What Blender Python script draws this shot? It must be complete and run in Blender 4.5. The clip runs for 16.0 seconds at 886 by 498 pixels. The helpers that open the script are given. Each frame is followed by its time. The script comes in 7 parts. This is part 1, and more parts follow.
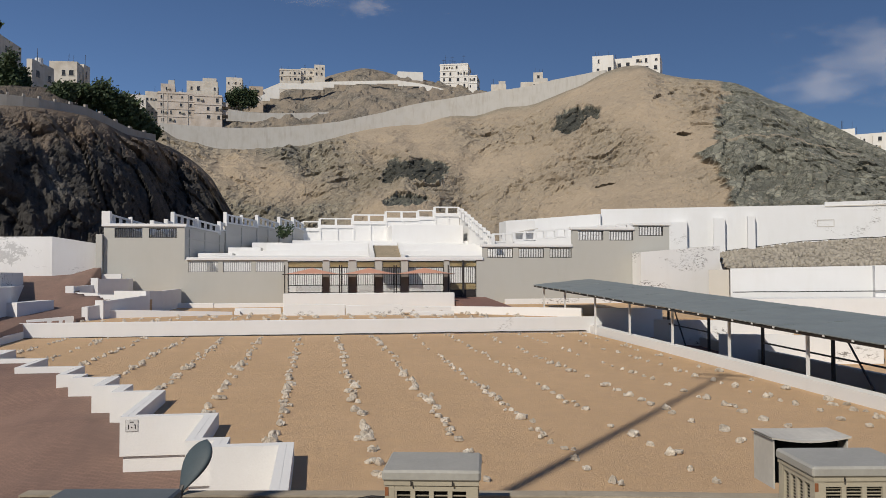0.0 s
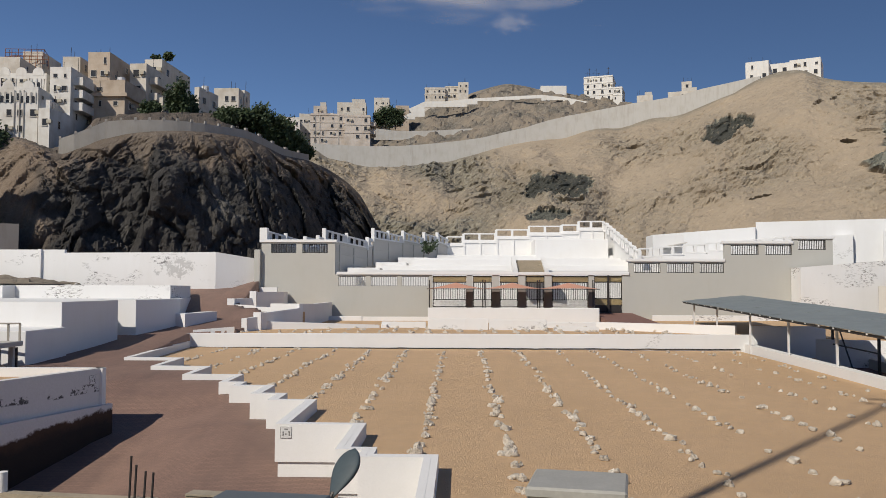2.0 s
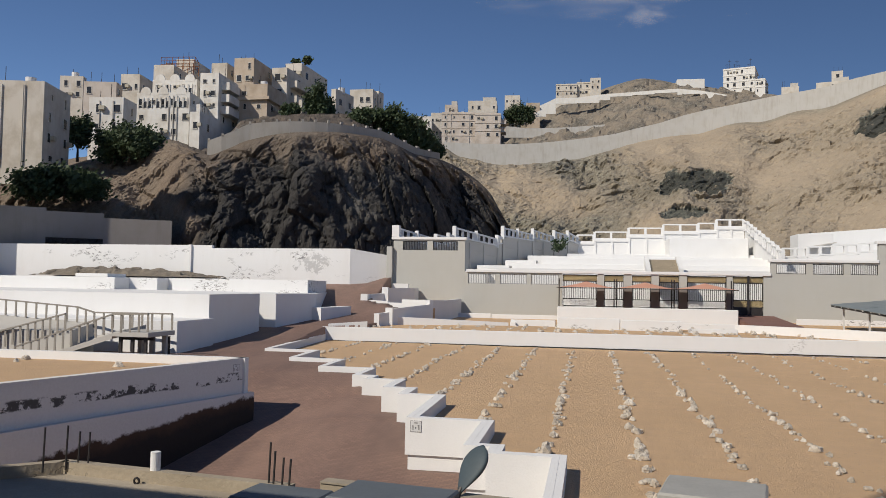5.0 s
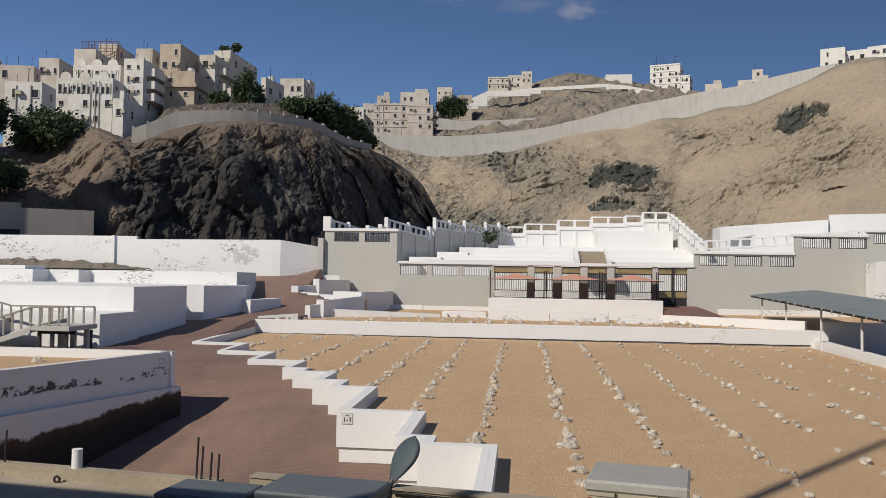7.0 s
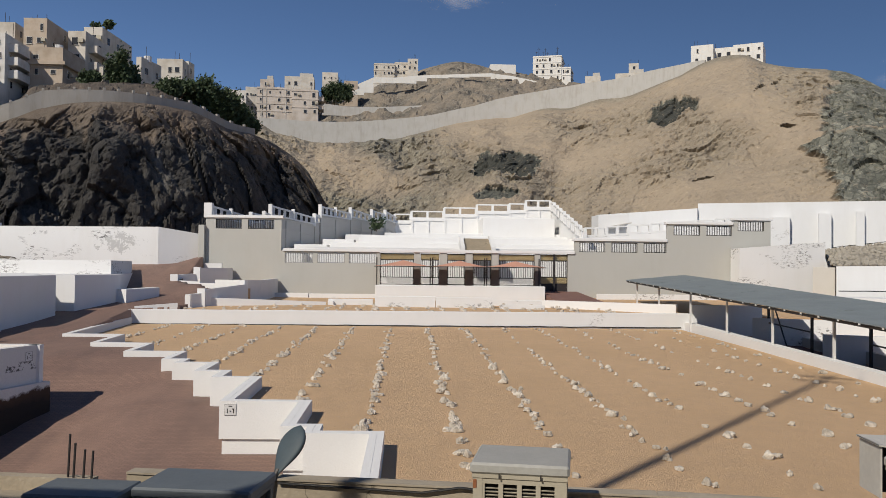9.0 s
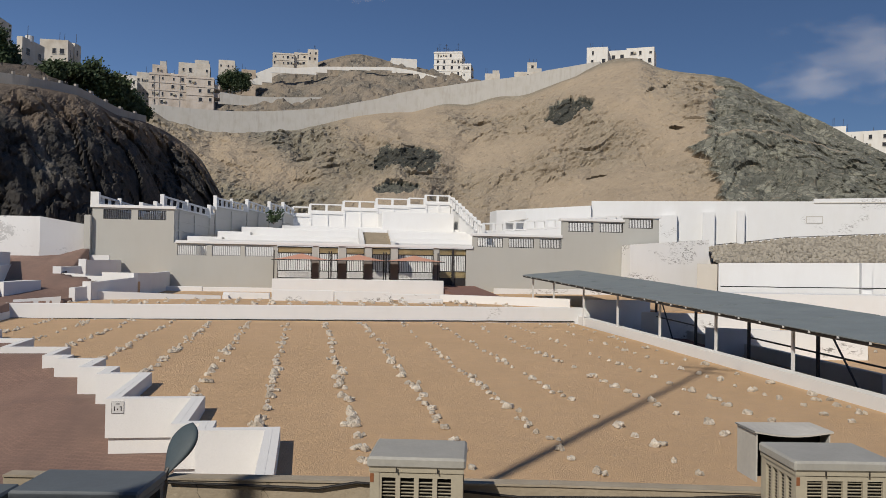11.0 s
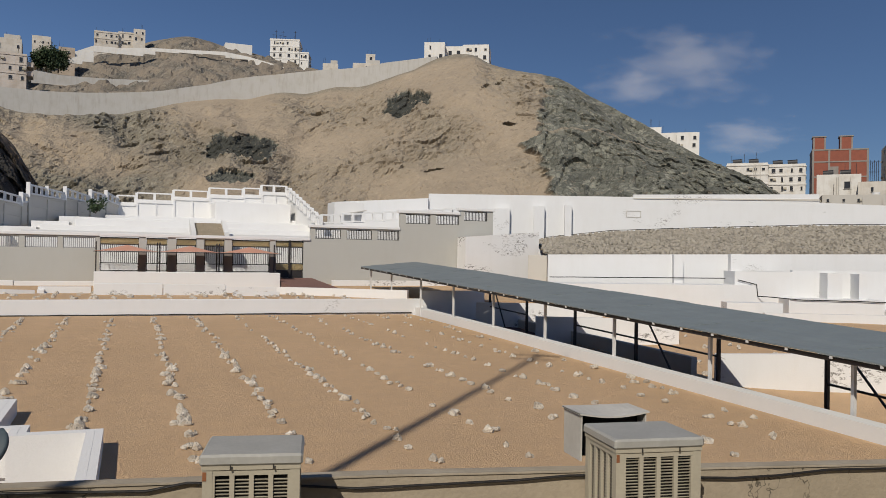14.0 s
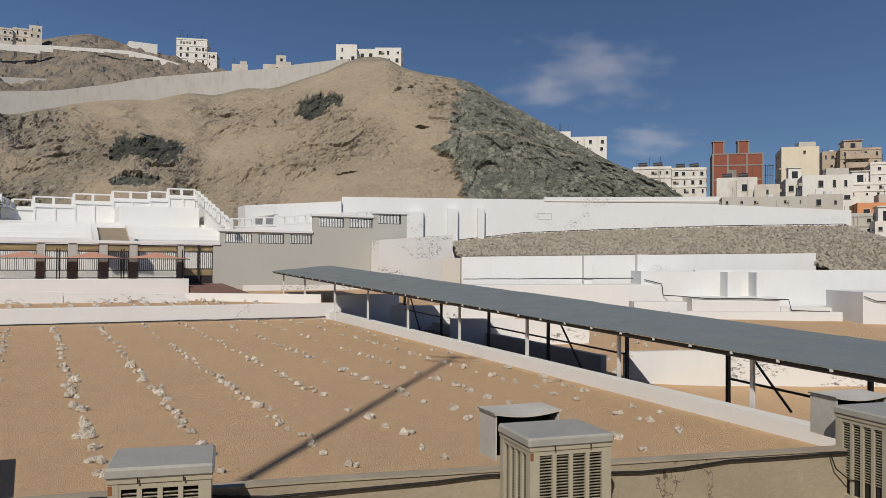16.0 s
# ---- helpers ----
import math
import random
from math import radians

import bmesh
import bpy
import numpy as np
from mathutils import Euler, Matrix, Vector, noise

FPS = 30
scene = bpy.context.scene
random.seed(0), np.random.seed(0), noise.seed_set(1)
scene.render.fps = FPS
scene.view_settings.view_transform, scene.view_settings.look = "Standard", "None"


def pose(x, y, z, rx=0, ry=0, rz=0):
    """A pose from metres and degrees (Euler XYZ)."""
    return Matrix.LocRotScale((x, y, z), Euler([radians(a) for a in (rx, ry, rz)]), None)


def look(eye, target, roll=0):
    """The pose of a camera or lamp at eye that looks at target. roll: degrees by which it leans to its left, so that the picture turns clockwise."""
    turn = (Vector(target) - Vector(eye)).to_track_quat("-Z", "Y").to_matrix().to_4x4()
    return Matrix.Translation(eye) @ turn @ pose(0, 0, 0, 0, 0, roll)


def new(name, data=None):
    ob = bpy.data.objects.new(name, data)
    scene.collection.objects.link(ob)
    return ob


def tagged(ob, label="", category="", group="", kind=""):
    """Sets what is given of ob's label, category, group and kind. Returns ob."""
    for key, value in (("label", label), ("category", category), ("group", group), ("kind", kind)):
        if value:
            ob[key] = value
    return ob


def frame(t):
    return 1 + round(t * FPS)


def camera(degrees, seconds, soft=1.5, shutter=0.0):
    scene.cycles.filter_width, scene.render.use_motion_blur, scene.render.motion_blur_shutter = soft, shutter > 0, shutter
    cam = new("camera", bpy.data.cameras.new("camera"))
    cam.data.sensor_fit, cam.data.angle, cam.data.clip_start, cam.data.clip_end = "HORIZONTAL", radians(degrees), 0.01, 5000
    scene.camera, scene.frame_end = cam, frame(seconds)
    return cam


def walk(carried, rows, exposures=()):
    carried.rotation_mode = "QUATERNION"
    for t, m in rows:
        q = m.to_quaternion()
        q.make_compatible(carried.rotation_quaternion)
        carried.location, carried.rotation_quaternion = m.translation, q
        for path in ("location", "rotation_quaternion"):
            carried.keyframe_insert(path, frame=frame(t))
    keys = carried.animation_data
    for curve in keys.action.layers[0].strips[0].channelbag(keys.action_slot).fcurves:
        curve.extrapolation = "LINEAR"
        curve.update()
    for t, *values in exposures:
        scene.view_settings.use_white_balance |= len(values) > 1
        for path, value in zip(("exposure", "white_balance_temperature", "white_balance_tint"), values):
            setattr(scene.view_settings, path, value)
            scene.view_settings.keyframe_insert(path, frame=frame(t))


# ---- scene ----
cam = camera(57.07, 16.0, soft=0.65)
EYE = 7.0
ROWS = [  # seconds, yaw, pitch, roll
    (0, -8.82, 1.71, 0.21),
    (0.5, -6.59, 2.14, 0.41),
    (1, -3.40, 2.49, 0.23),
    (1.5, -0.94, 2.67, 0.03),
    (2, 1.22, 2.76, -0.12),
    (2.5, 3.33, 2.79, -0.29),
    (3, 5.31, 2.71, -0.43),
    (3.5, 7.32, 2.65, -0.49),
    (4, 8.99, 2.62, -0.69),
    (4.5, 10.11, 2.60, -0.82),
    (5, 10.28, 2.52, -0.98),
    (5.5, 9.68, 2.42, -1.10),
    (6, 8.55, 2.30, -1.13),
    (6.5, 7.09, 2.18, -1.00),
    (7, 5.50, 2.01, -0.90),
    (7.5, 3.45, 1.83, -0.79),
    (8, 1.52, 1.64, -0.62),
    (8.5, -0.43, 1.43, -0.52),
    (9, -2.47, 1.21, -0.59),
    (9.6, -4.76, 1.03, -0.73),
    (10.25, -7.02, 0.96, -0.90),
    (10.9, -9.20, 0.91, -1.00),
    (11.5, -11.32, 0.79, -1.01),
    (12, -13.18, 0.63, -0.96),
    (12.5, -15.00, 0.50, -0.96),
    (13, -17.04, 0.51, -1.01),
    (13.5, -19.09, 0.51, -0.99),
    (14, -20.90, 0.51, -0.97),
    (14.5, -22.48, 0.53, -0.90),
    (15, -24.07, 0.56, -0.76),
    (15.5, -25.52, 0.61, -0.60),
    (16, -26.93, 0.79, -0.38),
]
walk(cam, [(t, pose(0, 0, EYE, 90 + pitch, roll, yaw)) for t, yaw, pitch, roll in ROWS], [(0, -0.13), (1.5, -0.08), (4, -0.03), (7, -0.07), (9, -0.08), (11.5, -0.18), (16, -0.23)])

# ---- sky, sun ----
SUN_AZ, SUN_EL = radians(39.5), radians(40)      # the light travels towards this bearing, clockwise from +y
world = bpy.data.worlds.new("world")
scene.world = world
world.use_nodes = True
wn = world.node_tree.nodes
sky = wn.new("ShaderNodeTexSky")
sky.sky_type, sky.sun_disc = "NISHITA", False
sky.sun_elevation, sky.sun_rotation = SUN_EL, -(SUN_AZ + math.pi)
sky.altitude, sky.air_density, sky.dust_density, sky.ozone_density = 300, 0.75, 0.1, 5.0
tint = wn.new("ShaderNodeMix")
tint.data_type, tint.blend_type = "RGBA", "MULTIPLY"
tint.inputs[0].default_value = 1.0
tint.inputs[7].default_value = (0.93, 0.95, 1.0, 1)
world.node_tree.links.new(sky.outputs[0], tint.inputs[6])
world.node_tree.links.new(tint.outputs[2], wn["Background"].inputs[0])
wn["Background"].inputs[1].default_value = 0.076
sun_data = bpy.data.lights.new("sun", "SUN")
sun_data.energy, sun_data.angle, sun_data.color = 4.35, radians(0.53), (1.0, 0.922, 0.812)
sun = new("sun", sun_data)
sun.matrix_world = look((-40 * math.sin(SUN_AZ), -40 * math.cos(SUN_AZ), 60), (-40 * math.sin(SUN_AZ) + math.sin(SUN_AZ) * math.cos(SUN_EL), -40 * math.cos(SUN_AZ) + math.cos(SUN_AZ) * math.cos(SUN_EL), 60 - math.sin(SUN_EL)))


# ---- thin clouds, far off ----
def cloud_sheet(az, el, wide, high, seed, thick):
    """A ragged patch of thin cloud on a far sheet that faces the place."""
    m = bpy.data.materials.new("thin_cloud")
    m.use_nodes = True
    t = m.node_tree
    b = t.nodes["Principled BSDF"]
    b.inputs["Base Color"].default_value = (0.75, 0.76, 0.78, 1)
    b.inputs["Roughness"].default_value = 1.0
    co = t.nodes.new("ShaderNodeTexCoord")
    mp = t.nodes.new("ShaderNodeMapping")
    mp.inputs["Location"].default_value = (seed, seed * 0.7, 0)
    t.links.new(co.outputs["Object"], mp.inputs["Vector"])
    n = t.nodes.new("ShaderNodeTexNoise")
    n.inputs["Scale"].default_value, n.inputs["Detail"].default_value, n.inputs["Roughness"].default_value = 1.9, 6, 0.5
    t.links.new(mp.outputs[0], n.inputs["Vector"])
    g = t.nodes.new("ShaderNodeTexGradient")
    g.gradient_type = "SPHERICAL"
    t.links.new(co.outputs["Object"], g.inputs["Vector"])
    a = t.nodes.new("ShaderNodeMath")
    a.operation = "MULTIPLY_ADD"
    t.links.new(g.outputs["Fac"], a.inputs[0])
    a.inputs[1].default_value = 0.62
    t.links.new(n.outputs["Fac"], a.inputs[2])
    r = t.nodes.new("ShaderNodeMapRange")
    r.interpolation_type = "SMOOTHSTEP"
    r.inputs[1].default_value, r.inputs[2].default_value, r.inputs[4].default_value = 0.55, 1.2, thick
    t.links.new(a.outputs[0], r.inputs[0])
    t.links.new(r.outputs[0], b.inputs["Alpha"])
    me = bpy.data.meshes.new("cloud")
    me.from_pydata([(-1, -1, 0), (1, -1, 0), (1, 1, 0), (-1, 1, 0)], [], [(0, 1, 2, 3)])
    me.materials.append(m)
    ob = new("backdrop_cloud", me)
    d = 3200.0
    c = Vector((d * math.cos(radians(el)) * math.sin(radians(az)), d * math.cos(radians(el)) * math.cos(radians(az)), EYE + d * math.sin(radians(el))))
    turn = (Vector((0, 0, EYE)) - c).to_track_quat("Z", "Y").to_matrix().to_4x4()
    ob.matrix_world = Matrix.Translation(c) @ turn @ Matrix.Diagonal((d * math.tan(radians(wide)), d * math.tan(radians(high)), 1, 1))
    ob.visible_shadow = False
    return tagged(ob, "thin white cloud in the far sky", "cloud", kind="structure")


cloud_sheet(37.4, 12.9, 6.2, 2.8, 3.0, 0.26)
cloud_sheet(33.5, 11.6, 3.6, 1.6, 9.0, 0.2)
cloud_sheet(41.0, 8.2, 4.2, 1.4, 5.0, 0.22)
cloud_sheet(0.5, 20.0, 9.5, 2.0, 7.0, 0.42)
cloud_sheet(3.5, 18.2, 2.0, 0.9, 2.0, 0.25)

# ---- materials ----
def shader(name, rough=0.85, metal=0.0):
    m = bpy.data.materials.new(name)
    m.use_nodes = True
    t = m.node_tree
    b = t.nodes["Principled BSDF"]
    b.inputs["Roughness"].default_value, b.inputs["Metallic"].default_value = rough, metal
    return m, t, b


def nz(t, vec, scale, detail=6, rough=0.55, lo=0.35, hi=0.65):
    """Noise, stretched between lo and hi to 0..1."""
    n = t.nodes.new("ShaderNodeTexNoise")
    n.inputs["Scale"].default_value, n.inputs["Detail"].default_value, n.inputs["Roughness"].default_value = scale, detail, rough
    t.links.new(vec, n.inputs["Vector"])
    r = t.nodes.new("ShaderNodeMapRange")
    r.inputs[1].default_value, r.inputs[2].default_value = lo, hi
    t.links.new(n.outputs["Fac"], r.inputs[0])
    return r.outputs[0]


def mix(t, fac, a, b, blend="MIX"):
    m = t.nodes.new("ShaderNodeMix")
    m.data_type, m.blend_type = "RGBA", blend
    for sock, val in ((m.inputs[0], fac), (m.inputs[6], a), (m.inputs[7], b)):
        if isinstance(val, (int, float)):
            sock.default_value = val
        elif isinstance(val, tuple):
            sock.default_value = (*val, 1)
        else:
            t.links.new(val, sock)
    return m.outputs[2]


def calc(t, op, a, b=0.0):
    m = t.nodes.new("ShaderNodeMath")
    m.operation, m.use_clamp = op, True
    for sock, val in ((m.inputs[0], a), (m.inputs[1], b)):
        if isinstance(val, (int, float)):
            sock.default_value = val
        else:
            t.links.new(val, sock)
    return m.outputs[0]


def bump(t, b, height, strength=0.4, dist=0.02):
    n = t.nodes.new("ShaderNodeBump")
    n.inputs["Strength"].default_value, n.inputs["Distance"].default_value = strength, dist
    t.links.new(height, n.inputs["Height"])
    t.links.new(n.outputs[0], b.inputs["Normal"])


def place_of(t, stretch=(1, 1, 1)):
    g = t.nodes.new("ShaderNodeNewGeometry")
    m = t.nodes.new("ShaderNodeMapping")
    m.inputs["Scale"].default_value = stretch
    t.links.new(g.outputs["Position"], m.inputs["Vector"])
    return m.outputs[0]


def own(t):
    return t.nodes.new("ShaderNodeObjectInfo").outputs["Random"]


def plain(name, col, col2=None, rough=0.8, metal=0.0, scale=1.5, fine=30.0, relief=0.3, dist=0.01, amount=0.6, vary=0.0):
    """Two tones at two scales with a fine relief; vary: how far single pieces differ."""
    m, t, b = shader(name, rough, metal)
    p = place_of(t)
    col2 = col2 or tuple(c * 0.72 for c in col)
    big = nz(t, p, scale)
    small = nz(t, p, fine, 4)
    c = mix(t, calc(t, "MULTIPLY", big, amount), col, col2)
    c = mix(t, calc(t, "MULTIPLY", small, amount * 0.45), c, tuple(v * 0.7 for v in col))
    if vary:
        c = mix(t, calc(t, "MULTIPLY", own(t), vary), c, tuple(v * 0.45 for v in col2))
    t.links.new(c, b.inputs["Base Color"])
    bump(t, b, small, relief, dist)
    return m


def painted(name, col, flake=0.0, drip=0.12, under=(0.16, 0.15, 0.14), high=0.54, soil=0.22, crumb=1.0, peel=None):
    """Lime paint on plaster: soft grime, runs, and flaked patches that show the dark plaster below."""
    m, t, b = shader(name, 0.85)
    p = place_of(t)
    runs = nz(t, place_of(t, (1.0, 1.0, 0.16)), 1.3, 7, 0.65, 0.5, 0.8)
    grime = nz(t, p, 0.5, 5, 0.6, 0.45, 0.75)
    fine = nz(t, p, 22, 4)
    c = mix(t, calc(t, "MULTIPLY", grime, soil), col, tuple(v * k for v, k in zip(col, (0.86, 0.83, 0.78) if soil < 0.75 else (0.66, 0.61, 0.54))))
    c = mix(t, calc(t, "MULTIPLY", runs, drip), c, tuple(v * k for v, k in zip(col, (0.72, 0.68, 0.62))))
    c = mix(t, calc(t, "MULTIPLY", fine, 0.10), c, tuple(v * 0.8 for v in col))
    if flake:
        region = nz(t, place_of(t, (1, 1, 1.8)), 0.28, 3, 0.5, high, high + 0.06)
        crumbs = nz(t, place_of(t, (1, 1, 2.6)), 1.7 * crumb, 9, 0.75, 0.535, 0.56)
        c = mix(t, calc(t, "MULTIPLY", calc(t, "MULTIPLY", region, crumbs), flake), c, under)
    if peel:
        # one large peeled patch about a point of the wall, ragged at its rim
        off = t.nodes.new("ShaderNodeVectorMath")
        off.operation = "SUBTRACT"
        t.links.new(p, off.inputs[0])
        off.inputs[1].default_value = peel[:3]
        squash = t.nodes.new("ShaderNodeVectorMath")
        squash.operation = "MULTIPLY"
        t.links.new(off.outputs[0], squash.inputs[0])
        squash.inputs[1].default_value = (1 / peel[3], 0.1, 1 / peel[4])
        far = t.nodes.new("ShaderNodeVectorMath")
        far.operation = "LENGTH"
        t.links.new(squash.outputs[0], far.inputs[0])
        near = t.nodes.new("ShaderNodeMapRange")
        near.inputs[1].default_value, near.inputs[2].default_value, near.inputs[3].default_value, near.inputs[4].default_value = 0.3, 1.15, 0.62, 0.0
        t.links.new(far.outputs["Value"], near.inputs[0])
        rag = nz(t, p, 1.6, 9, 0.7, 0.3, 0.7)
        edge = t.nodes.new("ShaderNodeMapRange")
        edge.inputs[1].default_value, edge.inputs[2].default_value = 0.98, 1.03
        t.links.new(calc(t, "ADD", near.outputs[0], rag), edge.inputs[0])
        specks = nz(t, place_of(t, (1, 1, 1.6)), 3.2, 9, 0.75, 0.40, 0.46)
        c = mix(t, calc(t, "MULTIPLY", calc(t, "MULTIPLY", edge.outputs[0], specks), 0.9), c, under)
    t.links.new(c, b.inputs["Base Color"])
    bump(t, b, fine, 0.25, 0.01)
    return m


def sandy():
    m, t, b = shader("sand", 0.95)
    p = place_of(t)
    big, mid, small = nz(t, p, 0.18, 4), nz(t, p, 1.4, 6, 0.6), nz(t, p, 30, 5, 0.7)
    c = mix(t, calc(t, "MULTIPLY", big, 0.6), (0.60, 0.40, 0.222), (0.52, 0.342, 0.184))
    c = mix(t, calc(t, "MULTIPLY", mid, 0.4), c, (0.45, 0.30, 0.178))
    c = mix(t, calc(t, "MULTIPLY", small, 0.4), c, (0.53, 0.388, 0.257))
    grit = nz(t, p, 9, 3, 0.6, 0.66, 0.72)
    c = mix(t, calc(t, "MULTIPLY", grit, 0.45), c, (0.20, 0.14, 0.09))
    pale = nz(t, place_of(t, (1.0, 1.3, 1)), 13, 2, 0.5, 0.70, 0.74)
    c = mix(t, calc(t, "MULTIPLY", pale, 0.5), c, (0.60, 0.52, 0.42))
    t.links.new(c, b.inputs["Base Color"])
    bump(t, b, small, 0.6, 0.03)
    return m


def paver():
    m, t, b = shader("paving_bricks", 0.8)
    p = place_of(t)
    k = t.nodes.new("ShaderNodeTexBrick")
    k.inputs["Scale"].default_value, k.inputs["Mortar Size"].default_value = 1.0, 0.012
    k.inputs["Brick Width"].default_value, k.inputs["Row Height"].default_value = 0.21, 0.105
    k.inputs["Color1"].default_value, k.inputs["Color2"].default_value, k.inputs["Mortar"].default_value = (0.232, 0.142, 0.108, 1), (0.178, 0.11, 0.085, 1), (0.115, 0.074, 0.059, 1)
    t.links.new(p, k.inputs["Vector"])
    worn, tyre = nz(t, p, 0.25, 5), nz(t, place_of(t, (0.5, 0.1, 1)), 1.0, 4, 0.6, 0.45, 0.7)
    c = mix(t, calc(t, "MULTIPLY", worn, 0.5), k.outputs["Color"], (0.262, 0.17, 0.13))
    c = mix(t, calc(t, "MULTIPLY", tyre, 0.6), c, (0.115, 0.078, 0.066))
    t.links.new(c, b.inputs["Base Color"])
    bump(t, b, k.outputs["Fac"], -0.3, 0.006)
    return m


def rocky(name, a, a2, dark, dark2, pale, slant=0.5):
    """Earth or rock; the mesh's own "stone" attribute turns it into the darker stone of the outcrops."""
    m, t, b = shader(name, 0.95)
    p = place_of(t)
    at = t.nodes.new("ShaderNodeAttribute")
    at.attribute_name = "stone"
    big, mid = nz(t, p, 0.03, 5, 0.6), nz(t, p, 0.22, 7, 0.62, 0.3, 0.7)
    fine = nz(t, p, 2.2, 6, 0.7)
    lean = t.nodes.new("ShaderNodeMapping")
    lean.inputs["Rotation"].default_value, lean.inputs["Scale"].default_value = (0, slant, 0), (1.0, 1.0, 0.32)
    t.links.new(p, lean.inputs["Vector"])
    lean = lean.outputs[0]
    seam = nz(t, lean, 0.30, 9, 0.7, 0.48, 0.52)
    vein = nz(t, lean, 0.9, 8, 0.75, 0.52, 0.66)
    warp = t.nodes.new("ShaderNodeVectorMath")
    warp.operation = "ADD"
    n = t.nodes.new("ShaderNodeTexNoise")
    n.inputs["Scale"].default_value = 0.5
    t.links.new(lean, n.inputs["Vector"])
    t.links.new(lean, warp.inputs[0])
    t.links.new(n.outputs["Color"], warp.inputs[1])
    v = t.nodes.new("ShaderNodeTexVoronoi")
    v.feature = "DISTANCE_TO_EDGE"
    v.inputs["Scale"].default_value = 0.85
    t.links.new(warp.outputs[0], v.inputs["Vector"])
    k = t.nodes.new("ShaderNodeTexVoronoi")
    k.inputs["Scale"].default_value = 0.85
    t.links.new(warp.outputs[0], k.inputs["Vector"])
    cleft = t.nodes.new("ShaderNodeMapRange")
    cleft.inputs[1].default_value, cleft.inputs[2].default_value, cleft.inputs[3].default_value, cleft.inputs[4].default_value = 0.0, 0.09, 1.0, 0.0
    t.links.new(v.outputs["Distance"], cleft.inputs[0])
    sep = t.nodes.new("ShaderNodeSeparateColor")
    t.links.new(k.outputs["Color"], sep.inputs[0])
    rills = nz(t, place_of(t, (1, 1, 0.3)), 0.55, 7, 0.7, 0.55, 0.75)
    scabs = nz(t, place_of(t, (1, 1, 1.5)), 0.42, 10, 0.78, 0.57, 0.66)
    c = mix(t, calc(t, "MULTIPLY", big, 0.8), a, a2)
    c = mix(t, calc(t, "MULTIPLY", mid, 0.35), c, tuple(x * 0.8 for x in a2))
    c = mix(t, calc(t, "MULTIPLY", rills, 0.3), c, tuple(x * 0.68 for x in a2))
    c = mix(t, calc(t, "MULTIPLY", scabs, 0.42), c, tuple(x * 0.5 for x in a2))
    c = mix(t, calc(t, "MULTIPLY", fine, 0.25), c, tuple(x * 1.2 for x in a))
    d = mix(t, sep.outputs[0], dark, dark2)
    d = mix(t, calc(t, "MULTIPLY", mid, 0.5), d, tuple(x * 0.75 for x in dark2))
    d = mix(t, calc(t, "MULTIPLY", vein, 0.6), d, pale)
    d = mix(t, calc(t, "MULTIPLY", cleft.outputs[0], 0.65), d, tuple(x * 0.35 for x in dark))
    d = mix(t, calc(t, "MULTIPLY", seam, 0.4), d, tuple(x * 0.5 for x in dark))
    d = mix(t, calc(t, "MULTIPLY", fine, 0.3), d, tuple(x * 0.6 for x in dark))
    d = mix(t, calc(t, "SUBTRACT", at.outputs["Fac"], 1.0), d, tuple(x * 0.3 for x in dark))      # the blackest outcrops: dark stone, with their shadows put into the colour
    c = mix(t, calc(t, "ADD", at.outputs["Fac"], 0.0), c, d)
    chips = nz(t, place_of(t, (1, 1, 1.4)), 0.85, 9, 0.72, 0.3, 0.7)
    specks = nz(t, place_of(t, (1, 1, 1.4)), 0.85, 9, 0.72, 0.36, 0.42)
    c = mix(t, calc(t, "MULTIPLY", calc(t, "SUBTRACT", 1.0, specks), 0.6), c, tuple(x * 0.5 for x in a2))
    light = nz(t, place_of(t, (1, 1, 1.6)), 1.1, 8, 0.7, 0.58, 0.66)
    c = mix(t, calc(t, "MULTIPLY", light, 0.4), c, tuple(min(1, x * 1.35) for x in a))
    t.links.new(c, b.inputs["Base Color"])
    bump(t, b, mix(t, 0.35, mix(t, 0.5, mid, chips), fine), 0.6, 0.5)
    return m


def cliff_rock():
    """Dark broken rock with paler split faces; brown earth, and the rim's painted sunlight, where the mesh's "stone" is
    low.
    """
    m, t, b = shader("cliff_rock", 0.9)
    p = place_of(t)
    at = t.nodes.new("ShaderNodeAttribute")
    at.attribute_name = "stone"
    big, mid, fine = nz(t, p, 0.12, 6, 0.6), nz(t, p, 0.7, 9, 0.68, 0.3, 0.7), nz(t, p, 4.0, 6, 0.7)
    tall = nz(t, place_of(t, (1, 1, 0.3)), 0.45, 9, 0.68, 0.52, 0.7)
    split = nz(t, place_of(t, (1, 1, 0.45)), 0.16, 10, 0.74, 0.56, 0.64)
    d = mix(t, mid, (0.02, 0.02, 0.0205), (0.06, 0.056, 0.051))
    d = mix(t, calc(t, "MULTIPLY", big, 0.4), d, (0.052, 0.048, 0.044))
    d = mix(t, calc(t, "MULTIPLY", tall, 0.45), d, (0.16, 0.145, 0.125))
    d = mix(t, calc(t, "MULTIPLY", split, 0.5), d, (0.27, 0.25, 0.22))
    d = mix(t, calc(t, "MULTIPLY", fine, 0.4), d, (0.026, 0.024, 0.022))
    e = mix(t, mid, (0.19, 0.15, 0.11), (0.31, 0.25, 0.19))
    e = mix(t, calc(t, "MULTIPLY", fine, 0.45), e, (0.085, 0.068, 0.052))
    e = mix(t, calc(t, "MULTIPLY", big, 0.4), e, (0.2, 0.13, 0.085))
    t.links.new(mix(t, at.outputs["Fac"], e, d), b.inputs["Base Color"])
    bump(t, b, mix(t, 0.4, nz(t, p, 1.3, 10, 0.72, 0.25, 0.75), fine), 0.8, 0.32)
    return m


